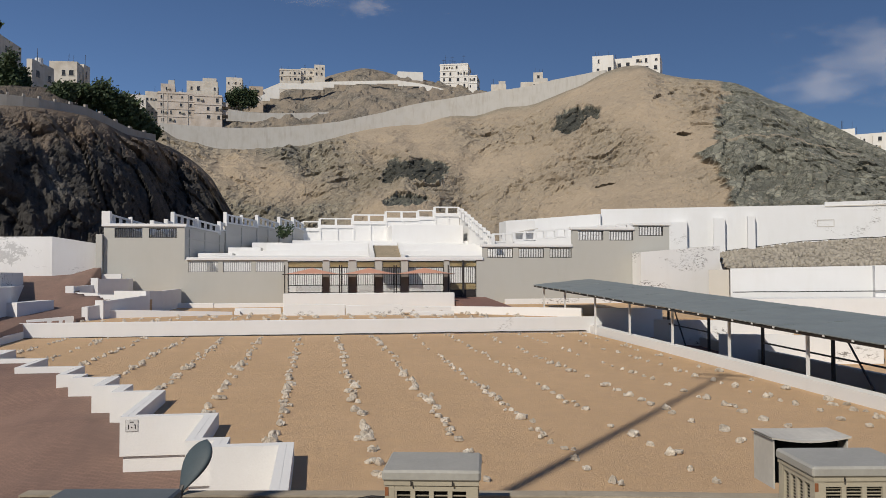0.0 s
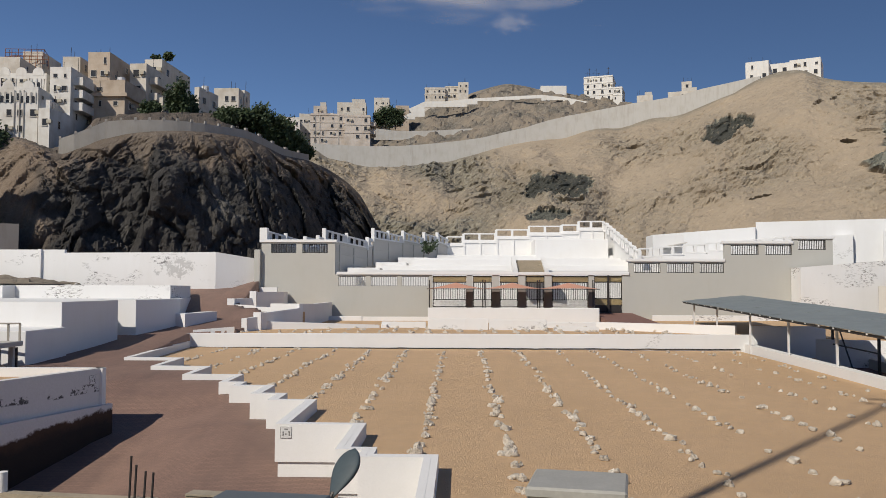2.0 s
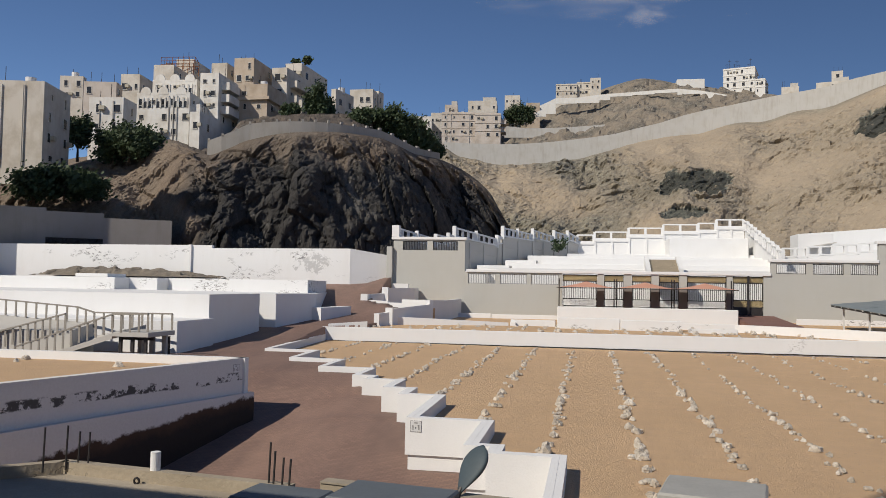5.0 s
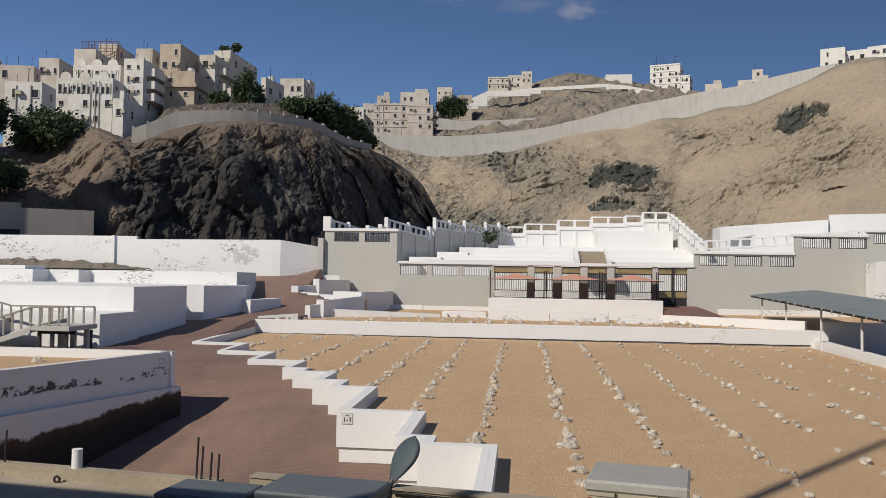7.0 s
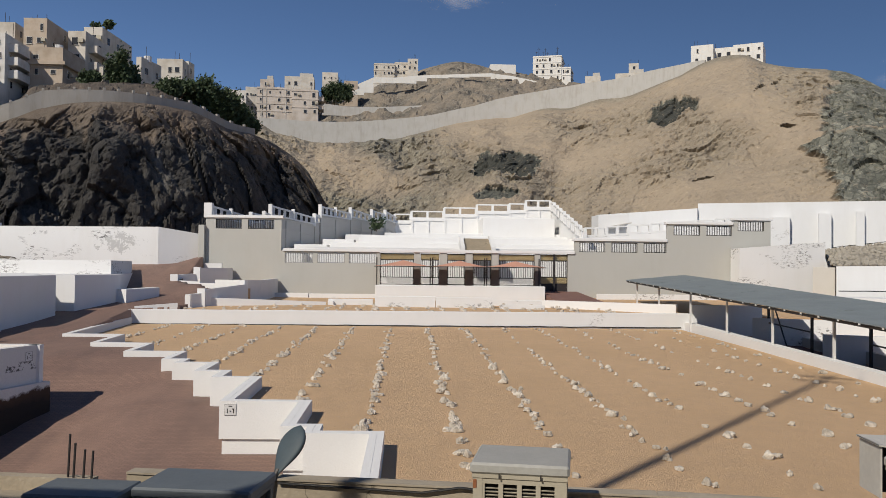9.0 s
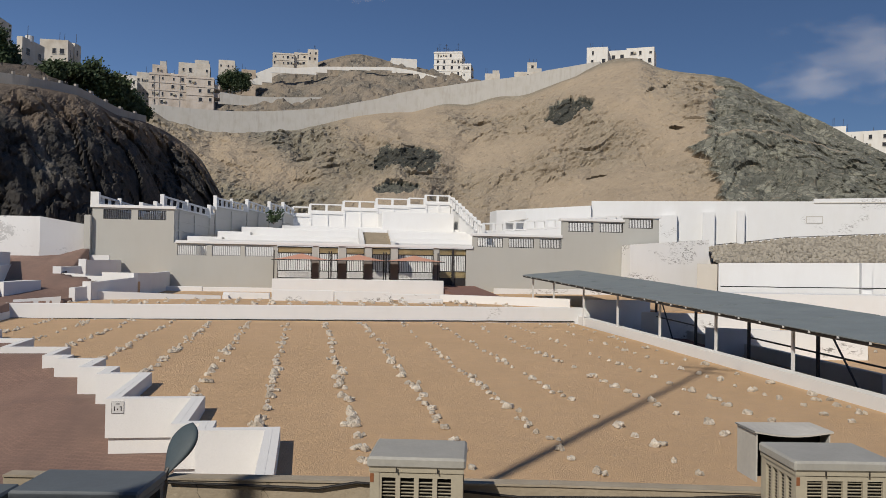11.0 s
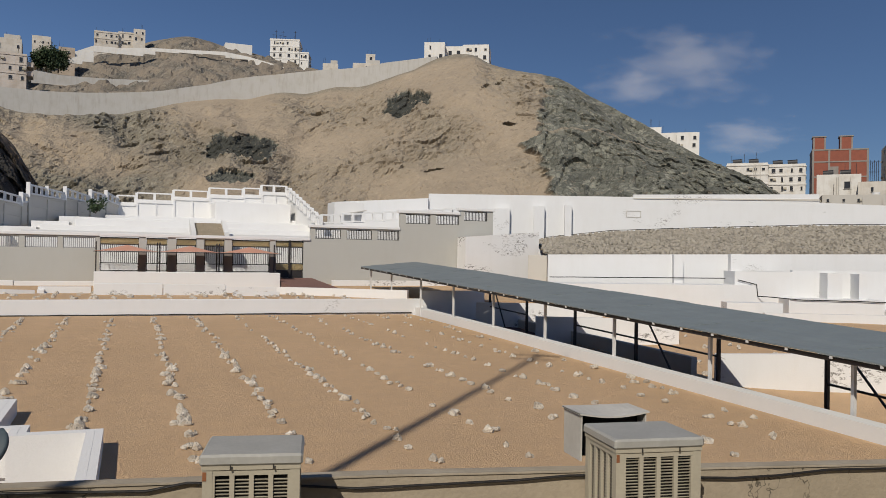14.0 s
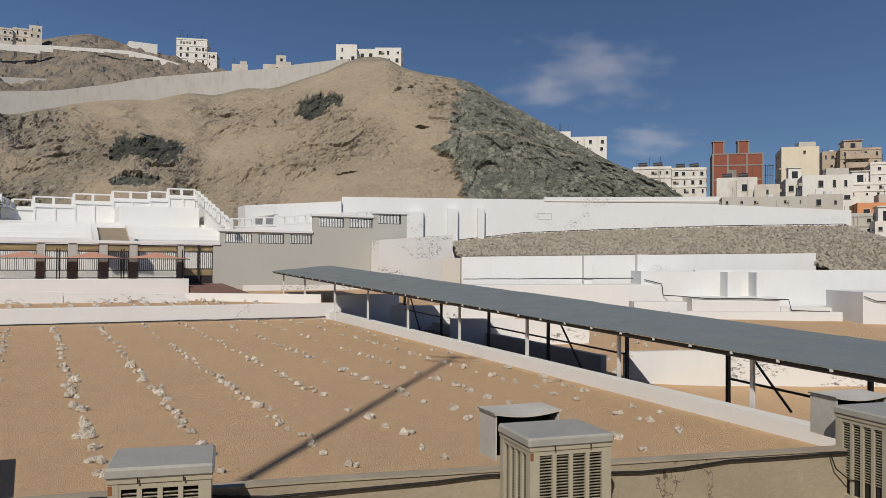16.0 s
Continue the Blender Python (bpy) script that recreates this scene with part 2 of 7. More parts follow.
SAND = sandy()
PAVER = paver()
WHITE = painted("white_lime_paint", (0.725, 0.725, 0.715))
PEELED = painted("peeling_white_wall", (0.72, 0.72, 0.71), 0.8, 0.2, crumb=1.5, high=0.585, under=(0.085, 0.08, 0.077), peel=(-23.40, 67.2, 8.75, 2.5, 1.2))
FLAKED = painted("flaking_white_paint", (0.72, 0.72, 0.71), 0.9, 0.15, crumb=1.9, high=0.55)
GREYPAINT = painted("grey_beige_wall_paint", (0.44, 0.435, 0.40), 0.0, 0.12)
HILL = rocky("hill_earth", (0.40, 0.325, 0.235), (0.31, 0.25, 0.18), (0.098, 0.104, 0.087), (0.28, 0.28, 0.226), (0.50, 0.49, 0.405), 0.3)
CLIFF = cliff_rock()
SHEET = plain("grey_roof_sheet", (0.205, 0.235, 0.237), (0.16, 0.182, 0.186), 0.55, 0.0, 0.8, 7, 0.1)
DARKSTEEL = plain("dark_painted_steel", (0.045, 0.04, 0.038), None, 0.5, 0.3)
WHITESTEEL = plain("white_painted_steel", (0.72, 0.72, 0.71), None, 0.45, 0.0)
PLASTER = painted("cream_plaster", (0.55, 0.515, 0.455), 0.0, 0.7, soil=0.9)
RUBBLEHILL = rocky("rubble_slope", (0.265, 0.222, 0.168), (0.2, 0.168, 0.13), (0.12, 0.11, 0.09), (0.28, 0.25, 0.205), (0.45, 0.41, 0.34), 0.3)
RIDGEWALL = painted("weathered_concrete_wall", (0.43, 0.42, 0.395), 0.0, 0.9, soil=0.7)
CONCRETE = painted("pale_concrete", (0.54, 0.515, 0.465), 0.0, 0.2)

GOLD = plain("dull_gold_paint", (0.66, 0.54, 0.30), (0.48, 0.38, 0.19), 0.5, 0.3, 8, 60)
TERRACOTTA = plain("terracotta_fabric", (0.56, 0.29, 0.20), (0.49, 0.25, 0.17), 0.9, 0, 1.5, 60, 0.15)
BROWNTILE = plain("brown_stone_cladding", (0.215, 0.19, 0.175), (0.165, 0.145, 0.13), 0.5, 0, 2, 20)
BROWNPAVE = plain("brown_paved_apron", (0.20, 0.105, 0.082), (0.15, 0.08, 0.065), 0.85, 0, 1, 12)
STONE = plain("pale_rough_stone", (0.84, 0.77, 0.66), (0.40, 0.335, 0.26), 0.95, 0, 6, 26, 0.9, 0.03, 0.85, 0.3)
RUBBLE = plain("grey_brown_rubble", (0.33, 0.295, 0.235), (0.22, 0.195, 0.155), 0.95, 0, 0.8, 5, 1.0, 0.1, 0.8)
CABLE = plain("black_cable", (0.015, 0.014, 0.014), None, 0.5)
OLDWHITE = painted("weathered_white_plaster", (0.63, 0.615, 0.575), 0.0, 0.7, soil=0.8)
CLIFFWALL = painted("grey_cliff_wall_plaster", (0.31, 0.295, 0.27), 0.0, 0.8, soil=0.7)
PINKISH = painted("pinkish_plaster", (0.50, 0.45, 0.40), 0.0, 0.6, soil=0.8)
TANPLASTER = painted("tan_plaster", (0.43, 0.36, 0.285), 0.0, 0.6, soil=0.8)
CREAMWHITE = painted("creamy_white_plaster", (0.66, 0.65, 0.615), 0.0, 0.5, soil=0.5)
CREAMYELLOW = painted("cream_yellow_plaster", (0.66, 0.60, 0.47), 0.0, 0.4, soil=0.5)
GREYBLOCK = painted("grey_block_wall", (0.46, 0.44, 0.40), 0.0, 0.5)
ORANGE = painted("orange_plaster", (0.60, 0.27, 0.12), 0.0, 0.3)
BRICKRED = plain("red_brick_infill", (0.27, 0.088, 0.055), (0.2, 0.068, 0.045), 0.9, 0, 1.2, 8)
GLASS = plain("dark_window_glass", (0.03, 0.032, 0.036), (0.02, 0.02, 0.024), 0.25)
BARK = plain("bark", (0.12, 0.085, 0.06), None, 0.95)
LEAF = plain("dusty_leaves", (0.046, 0.074, 0.026), (0.026, 0.043, 0.016), 0.7, 0, 0.5, 3, 0.2, 0.01, 0.8)
COOLER = plain("beige_cooler_casing", (0.42, 0.385, 0.30), (0.34, 0.305, 0.235), 0.5, 0, 1.2, 25, 0.1)
COOLERTOP = plain("grey_cooler_lid", (0.37, 0.365, 0.335), (0.29, 0.285, 0.26), 0.45, 0, 2.5, 20, 0.1)
PANEL = plain("pale_sheet_metal", (0.56, 0.54, 0.49), (0.44, 0.42, 0.375), 0.5, 0, 1.5, 12, 0.1)
# cooler sheet darkened and blued: the roof shade is put into its colour
SHADEBLUE = plain("shaded_blue_grey_sheet", (0.12, 0.138, 0.15), (0.095, 0.108, 0.118), 0.55, 0, 1.5, 14, 0.1)
LAMPGREY = plain("blue_grey_lamp_casing", (0.055, 0.078, 0.092), (0.042, 0.06, 0.07), 0.65, 0, 4, 30, 0.05)
def cracked_plaster():
    """Tan sand plaster with blotches, rubbed patches and hairline cracks."""
    m, t, b = shader("tan_roof_plaster", 0.9)
    p = place_of(t)
    big, fine = nz(t, p, 0.9, 7, 0.65), nz(t, p, 16, 5)
    c = mix(t, calc(t, "MULTIPLY", big, 0.7), (0.365, 0.31, 0.23), (0.265, 0.224, 0.16))
    c = mix(t, calc(t, "MULTIPLY", fine, 0.35), c, (0.25, 0.21, 0.155))
    rub = nz(t, place_of(t, (1, 1, 2)), 1.3, 8, 0.7, 0.6, 0.64)
    c = mix(t, calc(t, "MULTIPLY", rub, 0.55), c, (0.47, 0.41, 0.31))
    wob = t.nodes.new("ShaderNodeTexNoise")
    wob.inputs["Scale"].default_value, wob.inputs["Detail"].default_value = 2.2, 6
    t.links.new(p, wob.inputs["Vector"])
    add = t.nodes.new("ShaderNodeVectorMath")
    add.operation = "ADD"
    t.links.new(p, add.inputs[0])
    t.links.new(wob.outputs["Color"], add.inputs[1])
    v = t.nodes.new("ShaderNodeTexVoronoi")
    v.feature = "DISTANCE_TO_EDGE"
    v.inputs["Scale"].default_value = 0.75
    t.links.new(add.outputs[0], v.inputs["Vector"])
    r = t.nodes.new("ShaderNodeMapRange")
    r.inputs[1].default_value, r.inputs[2].default_value, r.inputs[3].default_value, r.inputs[4].default_value = 0.002, 0.007, 1.0, 0.0
    t.links.new(v.outputs["Distance"], r.inputs[0])
    some = nz(t, p, 0.6, 3, 0.5, 0.48, 0.55)
    c = mix(t, calc(t, "MULTIPLY", calc(t, "MULTIPLY", r.outputs[0], some), 0.85), c, (0.05, 0.042, 0.03))
    t.links.new(c, b.inputs["Base Color"])
    bump(t, b, fine, 0.4, 0.01)
    return m


TANROOF = cracked_plaster()
RUST = plain("rust", (0.26, 0.10, 0.04), None, 0.9)
# near-black fill that paints the shade behind louvres and inside hoods
SHADEFILL = plain("dark_louvre_shade", (0.02, 0.018, 0.015), None, 0.9)


def stained_wall():
    """White paint over a dark damp foot: brown-black rising damp, a flaked band, soft runs."""
    m, t, b = shader("stained_white_wall", 0.85)
    p = place_of(t)
    sep = t.nodes.new("ShaderNodeSeparateXYZ")
    t.links.new(p, sep.inputs[0])
    wob = nz(t, p, 0.9, 8, 0.7, 0.2, 0.8)
    tip = t.nodes.new("ShaderNodeMath")
    tip.operation = "MULTIPLY_ADD"
    t.links.new(sep.outputs[1], tip.inputs[0])
    tip.inputs[1].default_value, tip.inputs[2].default_value = -0.085, 0.085 * 28
    lean = t.nodes.new("ShaderNodeMath")
    t.links.new(sep.outputs[2], lean.inputs[0])
    t.links.new(tip.outputs[0], lean.inputs[1])
    fine = nz(t, p, 14, 5)
    def ramp(lo, hi, spread, high=sep.outputs[2]):
        a = t.nodes.new("ShaderNodeMath")
        a.operation = "MULTIPLY_ADD"
        t.links.new(wob, a.inputs[0])
        a.inputs[1].default_value = spread
        t.links.new(high, a.inputs[2])
        r = t.nodes.new("ShaderNodeMapRange")
        r.inputs[1].default_value, r.inputs[2].default_value = lo, hi
        t.links.new(a.outputs[0], r.inputs[0])
        return r.outputs[0]
    c = mix(t, calc(t, "MULTIPLY", fine, 0.2), (0.66, 0.65, 0.63), (0.48, 0.46, 0.43))
    band = calc(t, "MULTIPLY", ramp(3.52, 3.56, 0.15), calc(t, "SUBTRACT", 1.0, ramp(3.78, 3.84, 0.12)))
    spots = nz(t, place_of(t, (1, 1, 1.3)), 1.5, 8, 0.72, 0.5, 0.53)
    c = mix(t, calc(t, "MULTIPLY", calc(t, "MULTIPLY", band, spots), 0.92), c, (0.03, 0.028, 0.026))
    c = mix(t, calc(t, "SUBTRACT", 1.0, ramp(3.1, 3.2, 0.6, lean.outputs[0])), c, (0.06, 0.033, 0.02))
    c = mix(t, calc(t, "SUBTRACT", 1.0, ramp(2.7, 3.0, 0.6, lean.outputs[0])), c, (0.018, 0.014, 0.012))
    t.links.new(c, b.inputs["Base Color"])
    bump(t, b, mix(t, 0.5, fine, wob), 0.4, 0.02)
    return m


STAINEDWALL = stained_wall()


PEBBLE = plain("pale_rubble", (0.40, 0.365, 0.30), (0.27, 0.245, 0.20), 0.95, 0, 1.2, 9, 0.6, 0.03, 0.8)
GREYSTEEL = plain("grey_painted_steel", (0.30, 0.30, 0.30), None, 0.5)
FEWFLAKES = painted("white_paint_with_few_flakes", (0.675, 0.685, 0.69), 0.7, 0.15, high=0.65, crumb=2.6)
CAPRENDER = plain("worn_parapet_cap", (0.38, 0.33, 0.255), (0.255, 0.215, 0.16), 0.9, 0, 1.2, 18, 0.4, 0.01, 0.8)
BLACKTANK = plain("black_plastic_tank", (0.02, 0.02, 0.022), None, 0.5)
# dull grey that has the far retaining wall's shade put into it
SHADEDWALL = painted("shade_dulled_pinkish_plaster", (0.25, 0.23, 0.21), 0.0, 0.6, soil=0.7)
RAILSTEEL = plain("dusty_grey_rail_paint", (0.30, 0.275, 0.235), (0.2, 0.18, 0.155), 0.6)

# ---- building helpers ----
def mesh_of(name, bm, mat, smooth=False):
    me = bpy.data.meshes.new(name)
    bmesh.ops.recalc_face_normals(bm, faces=bm.faces)
    if smooth:
        for f in bm.faces:
            f.smooth = True
    bm.to_mesh(me)
    bm.free()
    if mat:
        me.materials.append(mat)
    return me


def thing(name, bm=None, mat=None, label="", category="", group="", kind="", at=None, smooth=False):
    ob = new(name, mesh_of(name, bm, mat, smooth) if bm else None)
    if at is not None:
        ob.matrix_world = at
    return tagged(ob, label, category, group, kind)


def part(name, bm, mat, parent, label="", smooth=False, at=None):
    ob = new(name, mesh_of(name, bm, mat, smooth))
    ob.parent = parent
    if at is not None:
        ob.matrix_basis = at
    return tagged(ob, label)


def share(name, me, parent, m):
    ob = new(name, me)
    ob.parent = parent
    ob.matrix_basis = m
    return ob


def box(bm, x0, x1, y0, y1, z0, z1, bevel=0.0):
    vs = [bm.verts.new((x, y, z)) for z in (z0, z1) for x, y in ((x0, y0), (x1, y0), (x1, y1), (x0, y1))]
    fs = [bm.faces.new([vs[i] for i in q]) for q in ((3, 2, 1, 0), (4, 5, 6, 7), (0, 1, 5, 4), (1, 2, 6, 5), (2, 3, 7, 6), (3, 0, 4, 7))]
    if bevel:
        bmesh.ops.bevel(bm, geom=list({e for f in fs for e in f.edges}), offset=bevel, segments=1, affect="EDGES")
    return bm


def cube(x0, x1, y0, y1, z0, z1, bevel=0.0):
    return box(bmesh.new(), x0, x1, y0, y1, z0, z1, bevel)


def prism(bm, foot, low, high):
    """An upright prism over the plan foot; low and high: one height, or one for each corner."""
    n = len(foot)
    lows = low if isinstance(low, (list, tuple)) else [low] * n
    highs = high if isinstance(high, (list, tuple)) else [high] * n
    a = [bm.verts.new((x, y, z)) for (x, y), z in zip(foot, lows)]
    b = [bm.verts.new((x, y, z)) for (x, y), z in zip(foot, highs)]
    bm.faces.new(a[::-1])
    bm.faces.new(b)
    for i in range(n):
        j = (i + 1) % n
        bm.faces.new((a[i], a[j], b[j], b[i]))
    return bm


def run(bm, p, q, thick, low, high, low2=None, high2=None):
    """A straight piece of wall from p to q in plan, thick to the left of its way."""
    p, q = Vector(p), Vector(q)
    d = (q - p).normalized()
    s = Vector((-d.y, d.x)) * thick
    low2, high2 = low if low2 is None else low2, high if high2 is None else high2
    return prism(bm, [tuple(p), tuple(q), tuple(q + s), tuple(p + s)], [low, low2, low2, low], [high, high2, high2, high])


def bar(bm, p, q, r=0.03, sides=8):
    """A round bar between two points."""
    p, q = Vector(p), Vector(q)
    turn = (q - p).to_track_quat("Z", "Y").to_matrix().to_4x4()
    bmesh.ops.create_cone(bm, cap_ends=True, segments=sides, radius1=r, radius2=r, depth=(q - p).length, matrix=Matrix.Translation((p + q) / 2) @ turn)
    return bm


def beam(bm, p, q, w=0.06, h=0.06):
    """A square bar between two points."""
    p, q = Vector(p), Vector(q)
    turn = (q - p).to_track_quat("Z", "Y").to_matrix().to_4x4()
    bmesh.ops.create_cube(bm, size=1, matrix=Matrix.Translation((p + q) / 2) @ turn @ Matrix.Diagonal((w, h, (q - p).length, 1)))
    return bm


def spline(keys, v):
    """Smooth value at v through rows of (position, value)."""
    if v <= keys[0][0]:
        return keys[0][1]
    for i in range(len(keys) - 1):
        (a, p), (b, q) = keys[i], keys[i + 1]
        if v <= b:
            s = (v - a) / (b - a)
            p0 = keys[i - 1][1] if i else p
            q1 = keys[i + 2][1] if i + 2 < len(keys) else q
            m0, m1 = (q - p0) * 0.5, (q1 - p) * 0.5
            return (2 * s**3 - 3 * s**2 + 1) * p + (s**3 - 2 * s**2 + s) * m0 + (3 * s**2 - 2 * s**3) * q + (s**3 - s**2) * m1
    return keys[-1][1]


def line(keys, v):
    return float(np.interp(v, [k[0] for k in keys], [k[1] for k in keys]))


def sheet_mesh(name, pts, mat, smooth=False, stone=None):
    """A mesh over a grid of points (rows of equal length)."""
    h, w = len(pts), len(pts[0])
    faces = [(i * w + j, i * w + j + 1, (i + 1) * w + j + 1, (i + 1) * w + j) for i in range(h - 1) for j in range(w - 1)]
    me = bpy.data.meshes.new(name)
    me.from_pydata([tuple(p) for r in pts for p in r], [], faces)
    me.polygons.foreach_set("use_smooth", [smooth] * len(faces))
    if stone:
        at = me.attributes.new("stone", "FLOAT", "POINT")
        at.data.foreach_set("value", [s for r in stone for s in r])
    me.materials.append(mat)
    return me


def bearing(az, dist, z=0.0):
    return Vector((dist * math.sin(radians(az)), dist * math.cos(radians(az)), z))


def lift(dist, el):
    """Height of what stands dist away at an elevation of el degrees over the eye."""
    return EYE + dist * math.tan(radians(el))

# ---- ground and hills ----
def field_z(x, y):
    return 3.22 + 0.0117 * (y - 52) - 0.004 * x


ROAD_Z = [(-10, 0.9), (10, 1.15), (17, 1.4), (22.4, 1.85), (26.7, 2.42), (28, 2.5), (30, 2.74), (31.2, 3.02), (33.4, 3.22), (36.5, 3.32), (40, 3.4), (48, 3.85), (56, 4.75), (62, 5.9), (68, 7.05), (75, 7.9), (90, 9.5)]


EDGE_X = [(-20, -0.75), (18.45, -0.75), (18.55, -2.22), (19.2, -2.22), (19.3, -2.85), (22.4, -2.85), (22.5, -4.98), (26.7, -4.98), (26.8, -6.25), (28.1, -6.25), (28.2, -7.15), (30.15, -7.15), (30.25, -8.45), (31.05, -8.45), (31.15, -9.2), (33.45, -9.2), (33.55, -11.42), (36.45, -11.45), (36.55, -13.9), (40.2, -14.0), (40.3, -16.65), (51, -17.2), (51.4, -16.6), (52.2, -14.6), (54, -13.9), (58.5, -13.9), (60, -15.2), (61, -17.0), (90, -17.0)]


DIP_Z = [(18, -0.72), (23.8, -0.58), (24.84, -0.5), (26.3, -0.36), (27.7, -0.15), (29.5, 0.04), (33, 0)]


def road_z(x, y):
    """The lane's height; it dips under the plots to its right."""
    z = spline(ROAD_Z, y) - 0.42 * min(max((-8.6 - x) / 2.2, 0), 1) * min(max((33 - y) / 4, 0), 1) + 0.03 * noise.noise((x * 0.09, y * 0.09, 3.0))
    z += line(DIP_Z, y) * min(max((-7.4 - x) / 3.4, 0), 1) + 0.55 * min(max((x + 19) / 2, 0), 1) * min(max((y - 64) / 3, 0), 1)
    return z if x < line(EDGE_X, y) + 0.22 else min(z, 1.2)


g_ob = new("ground", sheet_mesh("ground", [[bearing(a, r, 0.6 if r < 60 else 0.6 + min(r - 60, 60) * 0.06) for a in range(0, 361, 6)] for r in (0.1, 25, 50, 75, 100, 140, 200, 300, 500, 900, 1700, 3000, 4500)], SAND))
tagged(g_ob, "dry sandy ground that reaches the horizon", "ground", kind="structure")

RIDGE_EL = [(-16, 9.3), (-12, 9.5), (-10.41, 9.6), (-9.34, 9.02), (-7.77, 8.67), (-6.58, 8.46), (-4.59, 8.44), (-2.6, 8.69), (-0.6, 8.98), (1.4, 9.52), (3.39, 10.01), (5.77, 10.36), (7.34, 10.48), (9.29, 10.96), (11.22, 11.05), (13.12, 11.53), (14.99, 11.7), (16.83, 12.25), (18.64, 12.85), (19.7, 13.42), (20.41, 13.72), (21.45, 13.98), (22.81, 13.92), (23.94, 13.36), (25.5, 12.95), (27.56, 12.66), (29.07, 12.27), (30.94, 11.2), (32.77, 10.29), (34.57, 9.33), (35.98, 8.37), (38.05, 7.17), (39.72, 6.29), (41.35, 5.24), (42.62, 4.44), (46, 2.6), (52, 1.0)]
RIDGE_DIST = [(-16, 206), (-8, 205), (0, 205), (10, 205), (20, 195), (28, 175), (36, 150), (42, 135), (52, 125)]
FOOT_DIST = [(-16, 120), (-5, 118), (5, 112), (12, 116), (25, 108), (36, 100), (52, 96)]


def blot(az, el, a0, e0, ra, re, seed, tilt=0.0):
    """1 inside an uneven blot of the hillside round a bearing and an elevation."""
    u, v = az - a0, el - e0 - tilt * (az - a0)
    d = math.hypot(u / ra, v / re) + 0.5 * noise.fractal((az * 1.1, el * 1.1, seed), 0.7, 2.0, 5)
    return min(max((1.0 - d) * 5, 0), 1)


def broken(p, scale):
    """Sharp ribs and clefts at several sizes."""
    v, w = 0.0, 1.0
    for k in range(5):
        v += w * (0.22 - abs(noise.noise(p * scale)))
        scale, w = scale * 2.1, w * 0.56
    return v


def slabs(p, scale):
    """Split rock: every cell is a tilted face that stands forward by its own amount."""
    q = p * scale
    d, c = noise.voronoi(q)
    tilt = noise.noise_vector(c[0] * 3.1)
    return noise.noise(c[0] * 3.7) * 0.8 + tilt.dot(q - c[0]) * 1.5 - 0.22 * max(0.0, 1 - (d[1] - d[0]) * 9)


ROCK_EDGE = [(3, 28.4), (4.6, 28.2), (6.3, 27.7), (7.2, 26.3), (8.0, 26.8), (8.6, 27.2), (10, 27.4), (12.4, 27.9), (14, 28)]
LEDGE = [(26, 8.5), (27.5, 8.45), (30.6, 8.5), (34.6, 8.0), (39.3, 6.3), (44, 4.5)]
NOTCHES = [(20.2, 6.05, 0.75, 0.09, 0.3), (24.1, 11.85, 0.9, 0.07, 0.5), (25.4, 9.2, 0.5, 0.07, 0.0)]


